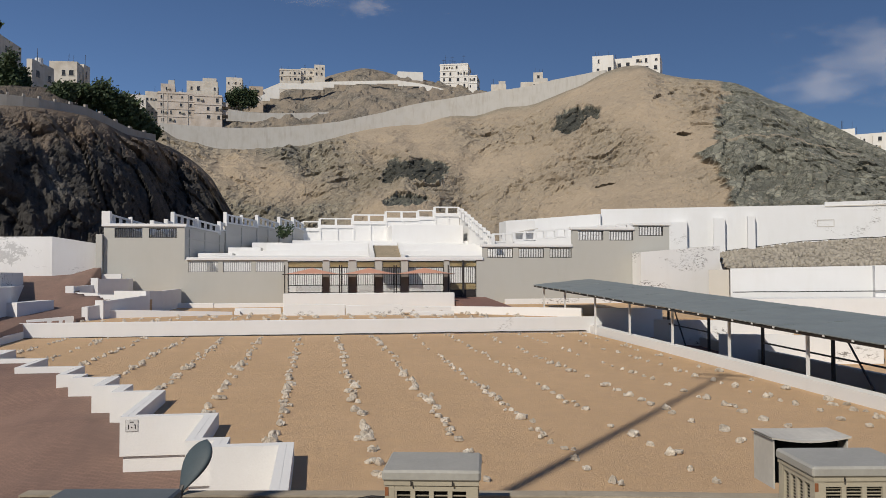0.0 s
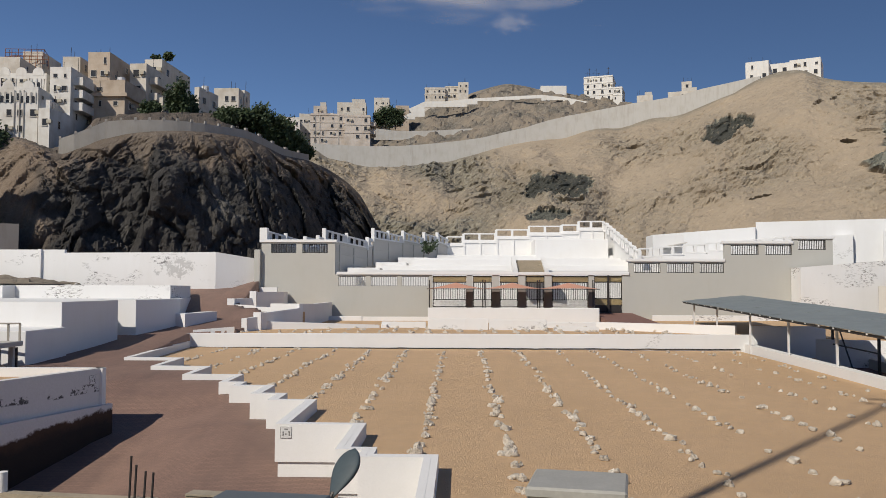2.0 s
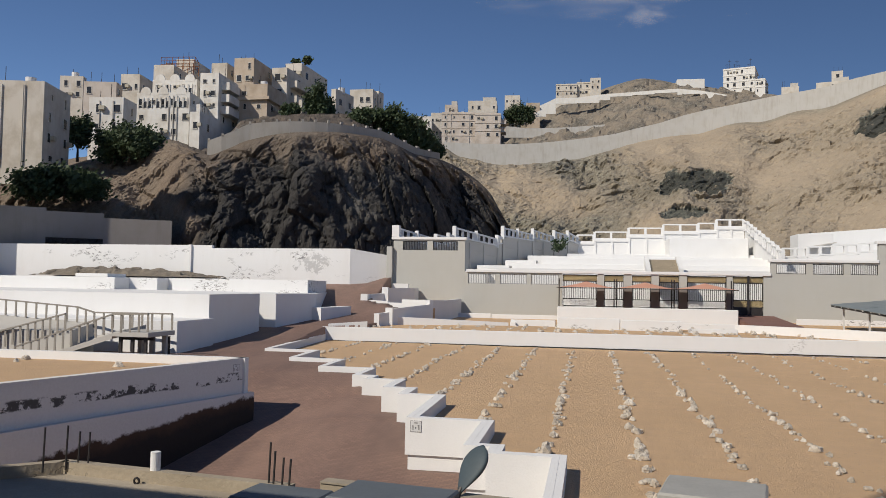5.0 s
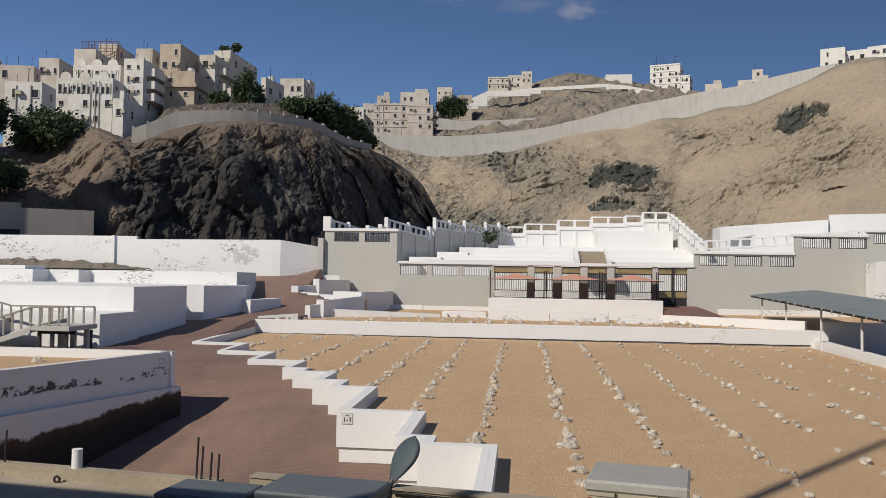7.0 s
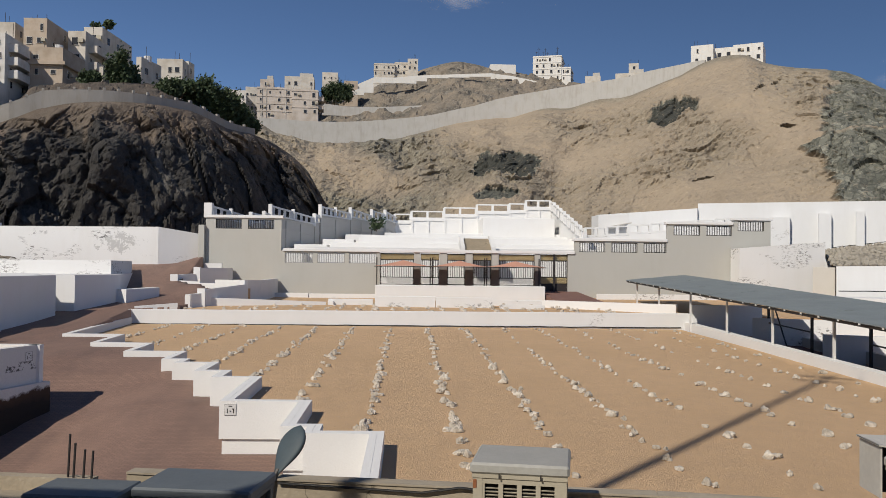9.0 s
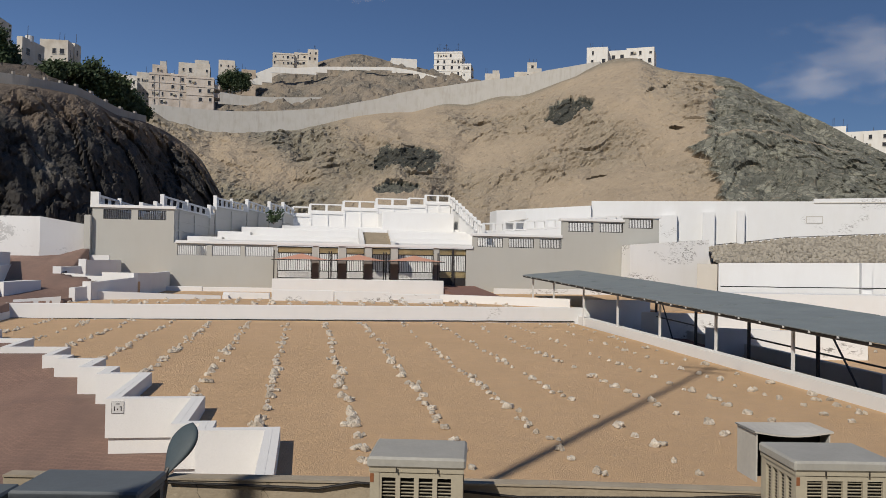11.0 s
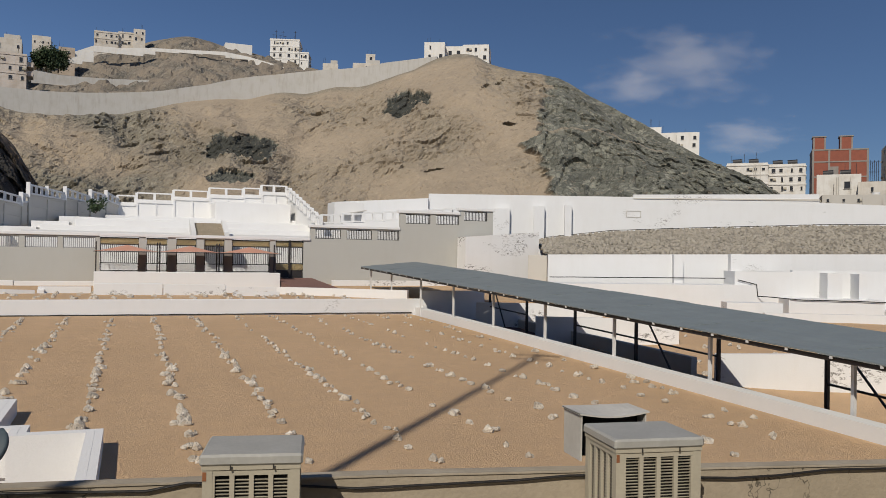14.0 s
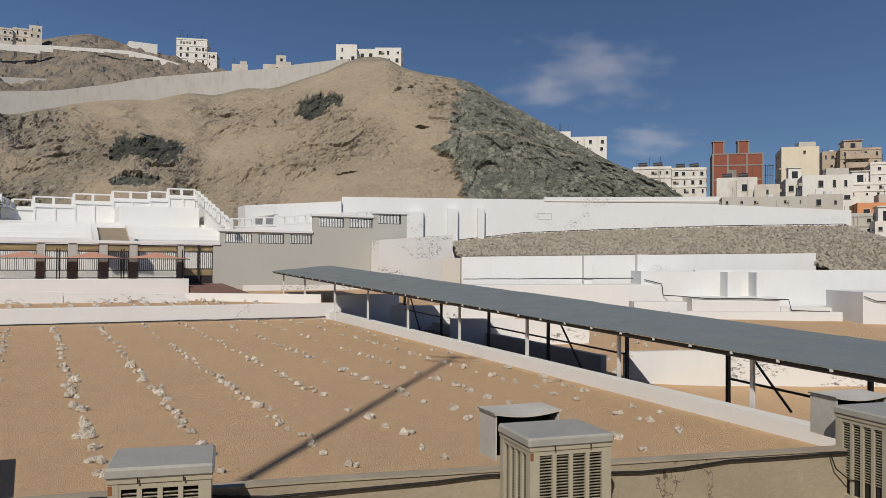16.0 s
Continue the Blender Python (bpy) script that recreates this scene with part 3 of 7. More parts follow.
def hillside():
    pts, stone = [], []
    azs = np.arange(-16, 52.01, 0.11)
    for h in np.linspace(0, 1, 200):
        rp, rs = [], []
        for az in azs:
            d0, d1 = spline(FOOT_DIST, az), spline(RIDGE_DIST, az)
            z0, z1 = 7.0, lift(d1, spline(RIDGE_EL, az))
            run_ = h**1.12 + 0.05 * math.sin(h * math.pi * 2)
            d = d0 + (d1 - d0) * run_
            z = z0 + (z1 - z0) * (h**0.96)
            p = bearing(az, d, z)
            el = math.degrees(math.atan2(z - 7.0, d))
            fade = min(h * 6, 1) * min((1 - h) * 9 + 0.12, 1)
            w = noise.noise((az * 0.21, el * 0.4, 8.1))
            gully = noise.fractal((az * 0.16, h * 1.6, 1.7), 0.9, 2.0, 3)
            rough = noise.fractal(p * 0.09, 0.75, 2.1, 6)
            wild = min(max(0.35 + 1.5 * noise.noise((az * 0.17, el * 0.35, 2.2)) + 0.45 * min(max((14 - az) / 14, 0), 1), 0.12), 1.15)
            edge = line(ROCK_EDGE, el) + 0.9 * noise.fractal((el * 1.4, 2, 5), 0.8, 2, 4)
            s = min(max((az - edge) * 3.2, 0), 1)
            inset = 0.0
            for a0, e0, ra, re, seed, tilt, k in ((17.9, 10.45, 1.75, 0.8, 3.1, 0.33, 1.0), (6.9, 7.1, 2.4, 0.95, 7.7, -0.04, 1.0), (6.4, 4.85, 1.7, 0.5, 5.5, 0.1, 0.75), (9.6, 4.6, 0.9, 0.5, 2.5, 0.0, 0.5)):
                if abs(az - a0) < 4 and s < 0.99:
                    b = blot(az, el, a0, e0, ra, re, seed, tilt) * k
                    s, inset = max(s, b), max(inset, b)
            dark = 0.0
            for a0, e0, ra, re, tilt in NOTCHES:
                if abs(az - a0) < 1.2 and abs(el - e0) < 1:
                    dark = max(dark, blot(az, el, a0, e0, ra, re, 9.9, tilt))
            rough_side = min(max((13 - az) / 10, 0), 1)
            ribs = broken(Vector((az * 0.55 + 0.8 * w, el * 0.16, 5.5)) + Vector((rough, w, 0)) * 0.5, 1.0) * 1.5 * rough_side * min(1, h * 3)
            move = gully * 3.0 + ribs + rough * (1.0 + 0.5 * wild) - dark * 1.6
            if s < 0.99:
                q = Vector((p.x * 0.8, p.y * 0.8, p.z * 1.7)) + Vector((w * 4, w * 4, w * 9))
                rills = abs(noise.noise((az * 1.5 + w * 2.2, el * 0.55, 4.4))) * min(max((h - 0.45) * 3, 0), 1)
                earth = broken(q, 0.13) * 1.35 + noise.fractal(p * 0.42, 0.7, 2.2, 4) * 0.7 + slabs(q + Vector((rough, rough, 0)) * 1.5, 0.17) * 0.8 - rills * 1.3 * min(max((20 - az) / 10, 0), 1)
                move += earth * wild * (1 - s)
            if s > 0.01:
                q = Vector((p.x - 0.3 * p.z, p.y * 0.8, p.z * 0.34)) + Vector((w, w, w)) * 3
                led = line(LEDGE, az) + 0.25 * noise.noise((az * 0.9, 0, 3))
                near = max(0.0, 1 - abs(el - led) / 0.22) if inset < 0.1 else 0.0
                crag = slabs(q, 0.12) * 1.1 + slabs(q + Vector((rough, rough, rough)), 0.33) * 0.9 + slabs(q, 0.9) * 0.5
                move += crag * 0.75 * s * (1 - 0.7 * near) + (1.2 if el < led else -0.8) * s * (inset < 0.1) - inset * 0.9
                s *= 1 - 0.75 * near * (az < 36)
            p += bearing(az, -move * fade, move * 0.35 * fade)
            rp.append(p)
            # outcrop blots go past 1, which paints their shadows in as black
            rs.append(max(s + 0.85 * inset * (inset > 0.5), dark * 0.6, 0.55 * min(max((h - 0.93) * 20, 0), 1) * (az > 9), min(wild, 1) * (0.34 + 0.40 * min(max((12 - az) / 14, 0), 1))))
        pts.append(rp)
        stone.append(rs)
    # the back of the ridge falls away again
    for k, (dd, dz) in enumerate(((8, -1.0), (40, -4), (150, -25))):
        pts.append([bearing(az, spline(RIDGE_DIST, az) + dd, lift(spline(RIDGE_DIST, az), spline(RIDGE_EL, az)) + dz) for az in azs])
        stone.append([0.0] * len(azs))
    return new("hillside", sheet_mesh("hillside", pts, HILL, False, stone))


tagged(hillside(), "bare brown earth hillside with dark rock outcrops", "hill", kind="structure")

CLIFF_EL = [(-46, 6.2), (-38, 7.2), (-35.9, 7.1), (-34.2, 7.6), (-31.3, 8.6), (-29.2, 9.25), (-26.65, 8.5), (-25.58, 8.85), (-24.12, 9.55), (-22.25, 10.1), (-19.57, 10.42), (-17.23, 10.43), (-14.86, 10.16), (-13.66, 9.7), (-12.46, 9.14), (-10.66, 8.8), (-9.25, 8.2), (-8.04, 7.43), (-7.03, 6.45), (-6.22, 5.07), (-5.62, 4.0), (-5, 2.5)]
CLIFF_FOOT = [(-46, 95), (-33, 95), (-30, 94), (-27.5, 88), (-24, 88), (-18, 90), (-12, 98), (-8, 112), (-5, 120)]
CLIFF_DEEP = [(-46, 22), (-32, 20), (-27.5, 14), (-20, 12), (-14, 14), (-9, 26), (-5, 20)]


def cliff():
    pts, stone = [], []
    azs = np.arange(-46, -4.9, 0.1)
    for h in np.linspace(0, 1, 150):
        rp, rs = [], []
        for az in azs:
            d0 = spline(CLIFF_FOOT, az)
            d1 = d0 + spline(CLIFF_DEEP, az)
            z0, z1 = 6.0, lift(d1, spline(CLIFF_EL, az))
            d = d0 + (d1 - d0) * (h**2.4)
            p = bearing(az, d, z0 + (z1 - z0) * h)
            fade = min(h * 8, 1) * min((1 - h) * 9, 1)
            slab = noise.fractal((az * 0.22 + h * 0.5, h * 1.3 + az * 0.05, 4.2), 0.9, 2.1, 4)
            rough = noise.fractal(tuple(p * 0.3), 0.8, 2.1, 4)
            q = Vector((p.x - 0.18 * p.z, p.y, p.z * 0.42)) + Vector((slab, slab, slab)) * 0.35
            crag = slabs(q, 0.075) * 2.9 + slabs(q, 0.19) * 1.4 + slabs(q, 0.55) * 0.6 + slabs(q, 1.4) * 0.28
            crag *= 0.35 + 0.65 * min(max((az + 29) / 3, 0), 1)
            crag += broken(Vector((p.x - 0.22 * p.z, p.y, p.z * 0.16)), 0.11) * 2.6
            # low stone near the top: rubble earth plus the sunlit rim, as colour
            s = min(max((az + 28.5 + 2 * noise.noise((h * 6, 1, 1))) * 0.6, 0), 1) * min(max((0.9 - h + 0.14 * noise.fractal((az * 1.6, h * 3, 6), 0.8, 2, 4)) * 7, 0.36), 1)
            s = max(s, min(max((0.45 - h) * 5, 0), 1))
            move = (slab * 1.6 + rough * 0.4 + crag) * fade
            p += bearing(az, -move, move * 0.25)
            rp.append(p)
            rs.append(s)
        pts.append(rp)
        stone.append(rs)
    # rubble ground behind the edge, rising to the houses
    for dd in (2, 4, 6, 8, 10, 12, 14, 16, 18, 20, 22, 26, 32, 40, 55, 90, 130):
        dz = line([(0, 0), (6, 1.2), (14, 4.4), (22, 6.8), (40, 10), (55, 13), (90, 14), (130, 2)], dd)
        rp = []
        for az in azs:
            d = spline(CLIFF_FOOT, az) + spline(CLIFF_DEEP, az)
            p = bearing(az, d + dd, lift(d, spline(CLIFF_EL, az)) + dz * line([(-46, 0.5), (-27, 0.55), (-24.5, 1), (-17, 1), (-9, 0)], az) - (dd * 0.12 if az > -10 else 0))
            p.z += 0.35 * slabs(p, 0.5) * min(1, dd / 6) * min(1, max(0, (-az - 9) / 4))
            rp.append(p)
        pts.append(rp)
        stone.append([min(1, max(0, (az + 30) * 0.4)) * (0.62 + 0.5 * noise.noise((az * 2, dd * 0.3, 1))) for az in azs])
    return new("rock_cliff", sheet_mesh("rock_cliff", pts, CLIFF, False, stone))


tagged(cliff(), "dark cut rock cliff with rubble on top", "cliff", kind="structure")

# ---- the burial field, its walls and the road ----
def road():
    xs, ys = np.concatenate([np.arange(-70, -20, 2.0), np.arange(-20, 0.3, 0.2)]), np.concatenate([np.arange(-4, 16, 1.0), np.arange(16, 54, 0.2), np.arange(54, 92.1, 0.6)])
    me = sheet_mesh("road", [[(x, y, road_z(x, y)) for x in xs] for y in ys], PAVER, True)
    return tagged(new("road", me), "reddish brown brick-paved lane", "road", kind="structure")


road()

STEPS = [(-17.2, 51), (-16.65, 40.2), (-14.0, 40.2), (-13.9, 36.5), (-11.45, 36.4), (-11.42, 33.45), (-9.2, 33.45), (-9.2, 31.05), (-8.45, 31.05), (-8.45, 30.15), (-7.15, 30.15), (-7.15, 28.1), (-6.25, 28.1), (-6.25, 26.7), (-4.98, 26.7), (-4.98, 22.4), (-2.85, 22.4), (-2.85, 19.2), (-2.22, 19.2), (-2.22, 18.45), (-0.75, 18.45), (-0.75, 11)]


def field():
    foot = [(x + 0.12, y + 0.12) for x, y in STEPS] + [(17.3, 11.12), (17.3, 51.12)]
    bm = bmesh.new()
    prism(bm, foot, 0.2, [field_z(*p) for p in foot])
    return thing("sand_plot", bm, SAND, "raised plot of smooth raked sand between white walls", "plot", kind="structure")


field()
fw = thing("stepped_wall", label="low white painted wall stepping along the paved lane", category="wall", kind="structure")
for (p, q) in zip(STEPS[:-1], STEPS[1:]):
    t = 0.26
    foot = [p, q, (q[0] + t, q[1] + t), (p[0] + t, p[1] + t)]
    if max(p[1], q[1]) < 31:
        lip = [(p[0] - 0.07, p[1] - 0.07), (q[0] - 0.07, q[1] - 0.07), (q[0] + 0.1, q[1] + 0.1), (p[0] + 0.1, p[1] + 0.1)]
        part("wall_lip", prism(bmesh.new(), lip, [field_z(*v) - 0.62 for v in lip], [field_z(*v) + 0.404 for v in lip]), WHITE, fw)
    part("wall_piece", prism(bmesh.new(), foot, 0.5, [field_z(*p) + 0.4, field_z(*q) + 0.4, field_z(*q) + 0.4, field_z(*p) + 0.4]), WHITE, fw)
back = thing("plot_wall_back", cube(-17.2, 17.9, 51.0, 51.3, 2.8, 4.16, 0.02), FEWFLAKES, "low white wall with dark cable along its foot", "wall", kind="structure")
side = thing("plot_wall_side", run(bmesh.new(), (16.55, 10), (17.55, 51.0), -0.5, 1.0, 3.05, 2.0, 3.6), WHITE, "low white wall under the walkway canopy", "wall", kind="structure")
strip = thing("upper_sand_strip", prism(bmesh.new(), [(-16.3, 51.2), (30, 51.2), (30, 68), (-12, 68), (-12, 57), (-13.4, 54.2), (-14.4, 52.3)], 2.0, [3.95, 3.95, 4.5, 4.4, 4.3, 4.2, 4.1]), SAND, "narrow upper strip of sand before the gate wall", "plot", kind="structure")


# ---- rows of marker stones on the sand ----
def stone_mesh(seed):
    rng = random.Random(seed)
    bm = bmesh.new()
    bmesh.ops.create_icosphere(bm, subdivisions=2, radius=1.0)
    off = Vector((seed * 3.7, seed * 1.3, 0))
    sx, sy, sz = rng.uniform(0.9, 1.2), rng.uniform(0.75, 1.05), rng.uniform(0.85, 1.25)
    for v in bm.verts:
        n = noise.noise(v.co * 1.1 + off) * 0.55 + noise.noise(v.co * 2.6 + off) * 0.17
        v.co *= 1 + n
        v.co = Vector((v.co.x * sx, v.co.y * sy, max(v.co.z * sz, -0.25)))
    return mesh_of("marker_stone", bm, STONE)


STONES = [stone_mesh(i) for i in range(9)]
ROWS_Y = {
    -1.0: (47.3, 44.6, 42.1, 40.2, 38.3, 37.1, 35.5, 33.9, 31.8, 30.5, 29.0, 28.1, 27.3, 25.7, 24.7, 23.8, 22.7, 21.4, 20.5),
    1.25: (48.6, 46.1, 42.5, 40.5, 38.4, 35.6, 33.0, 31.7, 30.3, 29.3, 28.1, 27.0, 26.0, 24.6, 23.9, 22.6, 21.3, 20.5, 19.4, 18.2, 16.9),
}
RIGHT_NEAR = ((5.7, 16.9), (5.9, 15.8), (7.9, 16.5), (7.9, 21.2), (8.0, 20.0), (8.0, 18.9), (8.0, 15.5), (8.1, 17.9), (10.3, 22.8), (10.3, 18.9), (10.3, 21.5), (10.6, 20.3), (12.4, 14.4), (12.5, 21.5), (12.6, 15.6), (12.6, 23.9), (12.6, 25.1), (12.6, 22.7), (12.7, 20.5), (14.7, 15.7), (14.7, 16.8), (14.7, 21.2), (14.7, 18.0), (14.8, 20.2), (14.9, 22.6), (15.8, 18.7), (15.8, 17.6), (15.9, 23.5), (15.9, 21.3), (16.0, 22.5))
srng = random.Random(11)
spots = [(x, y) for x, ys in ROWS_Y.items() for y in ys] + list(RIGHT_NEAR)
for x in (-14.3, -12.1, -9.9, -7.6, -5.4, -3.2, -1.0, 1.25, 3.5, 5.8, 8.0, 10.35, 12.6, 14.8, 16.4):
    first = {-14.3: 41.6, -12.1: 37.0, -9.9: 34.2, -7.6: 30.6, -5.4: 27.8, -3.2: 24.2, -1.0: 19.6, 1.25: 17.0}.get(x, 16.2)
    if x > 5.5:
        first = 17.6 if x < 6 else 23.4
    y = first + srng.uniform(0, 0.5)
    gap = 1.5 if -2 < x < 2 else 0.66 if x < 5 else 0.9 if x < 9 else 1.15
    while y < 50.3:
        spots.append((x + srng.gauss(0, 0.06), y))
        y += gap * (srng.uniform(0.55, 1.3) if srng.random() < 0.85 else srng.uniform(1.6, 2.6)) * (1 + (y - 20) * 0.01)
spots.sort(key=lambda p: p[1])
far_stones = bmesh.new()
for n, (x, y) in enumerate(spots):
    size = (srng.uniform(0.085, 0.13) if srng.random() < 0.75 else srng.uniform(0.13, 0.165)) * (1.0 if x < 5 else 0.88) * (1.0 if y < 33 else 0.86)
    many = srng.random()
    for k in range(1 if many < 0.6 else 2 if many < 0.92 else 3):
        px, py = x + (0.17 if k else 0) * srng.choice((-1, 1)) + srng.gauss(0, 0.04), y + (srng.uniform(-0.25, 0.25) if k else 0)
        m = pose(px, py, field_z(px, py) + size * 0.22, srng.uniform(-8, 8), srng.uniform(-8, 8), srng.uniform(0, 360)) @ Matrix.Scale(size * (0.7 if k else 1), 4)
        me = srng.choice(STONES)
        if n < 190:
            s = new("marker_stone", me)
            s.matrix_world = m
            tagged(s, "rough pale stone marking a row on the sand", "stone", "marker stones in rows")
        else:
            t0 = len(far_stones.verts)
            far_stones.from_mesh(me)
            far_stones.verts.ensure_lookup_table()
            bmesh.ops.transform(far_stones, matrix=m, verts=far_stones.verts[t0:])
thing("far_marker_stones", far_stones, STONE, "rows of pale marker stones across the far sand", "stones", kind="stuff")
more = bmesh.new()
for n in range(260):
    if n >= 150:
        px, py = -13.2 + (n % 13) * 2.2 + srng.gauss(0, 0.12), srng.uniform(51.8, 58)
        pz = 4.04 + (py - 51.2) * 0.031
    elif n < 60:
        px, py = -14 + (n % 12) * 2.2 + srng.gauss(0, 0.15), srng.uniform(52, 57)
        pz = 4.04 + (py - 51.2) * 0.031
    elif n < 80:
        px, py, pz = srng.uniform(-30, -15), srng.uniform(20, 27.5), 3.97
    else:
        s_ = srng.uniform(14, 40)
        px, py = 24.2 + (n % 9) * 2.1 + srng.gauss(0, 0.2), s_
        pz = line([(4, 0.75), (22, 0.95), (27, 1.6), (36, 2.2), (62, 3.0)], py) + 0.06 * min(max(px - 26.5, 0), 12) + 0.03
    t0 = len(more.verts)
    more.from_mesh(srng.choice(STONES))
    more.verts.ensure_lookup_table()
    bmesh.ops.transform(more, matrix=pose(px, py, pz, 0, 0, srng.uniform(0, 360)) @ Matrix.Scale(srng.uniform(0.1, 0.17), 4), verts=more.verts[t0:])
thing("other_marker_stones", more, STONE, "pale marker stones on the neighbouring plots", "stones", kind="stuff")
cable = sheet_mesh("foot_cable", [[Vector((-17.0 + i * 0.7, 50.95 + 0.03 * math.cos(a), 3.28 - 0.0005 * i + 0.04 * noise.noise((i * 0.6, 0, 0)) + 0.03 * math.sin(a))) for a in [k * math.tau / 6 for k in range(7)]] for i in range(50)], CABLE, True)
tagged(new("foot_cable", cable), "black cable lying along the foot of the wall", "cable")

# ---- gate wall ----
GY = 68.0


def cut_wall(parent, x0, x1, z0, z1, holes, y=GY, t=0.35, mat=None):
    """A piece of wall with barred openings through it: piers, sill and head round the holes."""
    mat = mat or GREYPAINT
    bm = bmesh.new()
    hz0, hz1 = min(h[1] for h in holes), max(h[2] for h in holes)
    box(bm, x0, x1, y, y + t, z0, hz0)
    box(bm, x0, x1, y, y + t, hz1, z1)
    at = x0
    for a, _, _, b in sorted(holes, key=lambda h: h[0]):
        box(bm, at, a, y, y + t, hz0, hz1)
        at = b
    box(bm, at, x1, y, y + t, hz0, hz1)
    return part("wall_piece", bm, mat, parent)


def grille(x0, x1, z0, z1, mat, y=GY + 0.1, gap=0.14):
    g = thing("window_grille", label="barred steel grille set in a wall opening", category="grille", group="grilles of the gate wall")
    bm = bmesh.new()
    for z in (z0 + 0.03, z1 - 0.03):
        beam(bm, (x0, y, z), (x1, y, z), 0.05, 0.05)
    for x in (x0 + 0.025, x1 - 0.025):
        beam(bm, (x, y, z0), (x, y, z1), 0.05, 0.05)
    part("frame", bm, mat, g)
    n = max(2, int((x1 - x0) / gap))
    me = mesh_of("bar", beam(bmesh.new(), (0, 0, z0), (0, 0, z1), 0.045, 0.045), mat)
    for i in range(1, n):
        share("bar", me, g, pose(x0 + (x1 - x0) * i / n, y, 0))
    return g


gate_wall = thing("gate_wall", label="grey painted boundary wall with white coping", category="wall", kind="structure")
LEFT_TALL = [(-15.88, 9.93, 10.70, -13.77), (-13.25, 9.93, 10.70, -11.11)]
LEFT_LOW = [(-10.19, 7.17, 8.0, -7.89), (-7.49, 7.17, 8.0, -5.26), (-4.90, 7.17, 8.0, -2.63)]
RIGHT_LOW = [(14.40, 8.31, 9.12, 16.61), (17.12, 8.31, 9.12, 19.36), (19.87, 8.31, 9.12, 21.84)]
RIGHT_TALL = [(22.43, 9.82, 10.64, 24.72), (25.25, 9.82, 10.64, 27.45)]
RIGHT_END = [(27.95, 10.24, 11.06, 30.24)]
cut_wall(gate_wall, -16.7, -10.5, 3.5, 10.82, LEFT_TALL)
cut_wall(gate_wall, -10.5, -2.34, 3.5, 8.12, LEFT_LOW)
cut_wall(gate_wall, 14.0, 21.9, 3.5, 9.24, RIGHT_LOW)
cut_wall(gate_wall, 21.9, 27.55, 3.5, 10.74, RIGHT_TALL)
cut_wall(gate_wall, 27.55, 30.8, 3.5, 11.14, RIGHT_END)
for x0, x1, z in ((-16.85, -10.35, 10.82), (-10.34, 14.0, 8.12), (13.85, 21.9, 9.24), (21.75, 27.55, 10.74), (27.4, 30.95, 11.14)):
    part("coping", cube(x0, x1, GY - 0.12, GY + 0.5, z, z + 0.24, 0.02), WHITE, gate_wall, "white coping")
part("end_post", cube(-16.85, -16.2, GY - 0.1, GY + 0.5, 11.06, 12.05, 0.02), WHITE, gate_wall, "white corner post")
for holes, mat in ((LEFT_TALL, DARKSTEEL), (LEFT_LOW, GREYSTEEL), (RIGHT_LOW, DARKSTEEL), (RIGHT_TALL, DARKSTEEL), (RIGHT_END, DARKSTEEL)):
    for a, z0, z1, b in holes:
        grille(a, b, z0, z1, mat)
part("wall_piece", cube(-2.34, 11.1, GY, GY + 0.35, 3.5, 5.4), GREYPAINT, gate_wall)
part("wall_piece", cube(13.44, 14.0, GY, GY + 0.35, 3.5, 8.12), GREYPAINT, gate_wall)
for x0, x1 in ((0.52, 1.02), (2.66, 3.25), (4.83, 5.41), (7.01, 7.59), (10.67, 11.10)):
    part("pier", cube(x0, x1, GY, GY + 0.35, 6.98, 8.12), GREYPAINT, gate_wall)
    part("pier_base", cube(x0 - 0.03, x1 + 0.03, GY - 0.03, GY + 0.38, 5.4, 6.98), BROWNTILE, gate_wall, "grey brown stone-clad pier base")


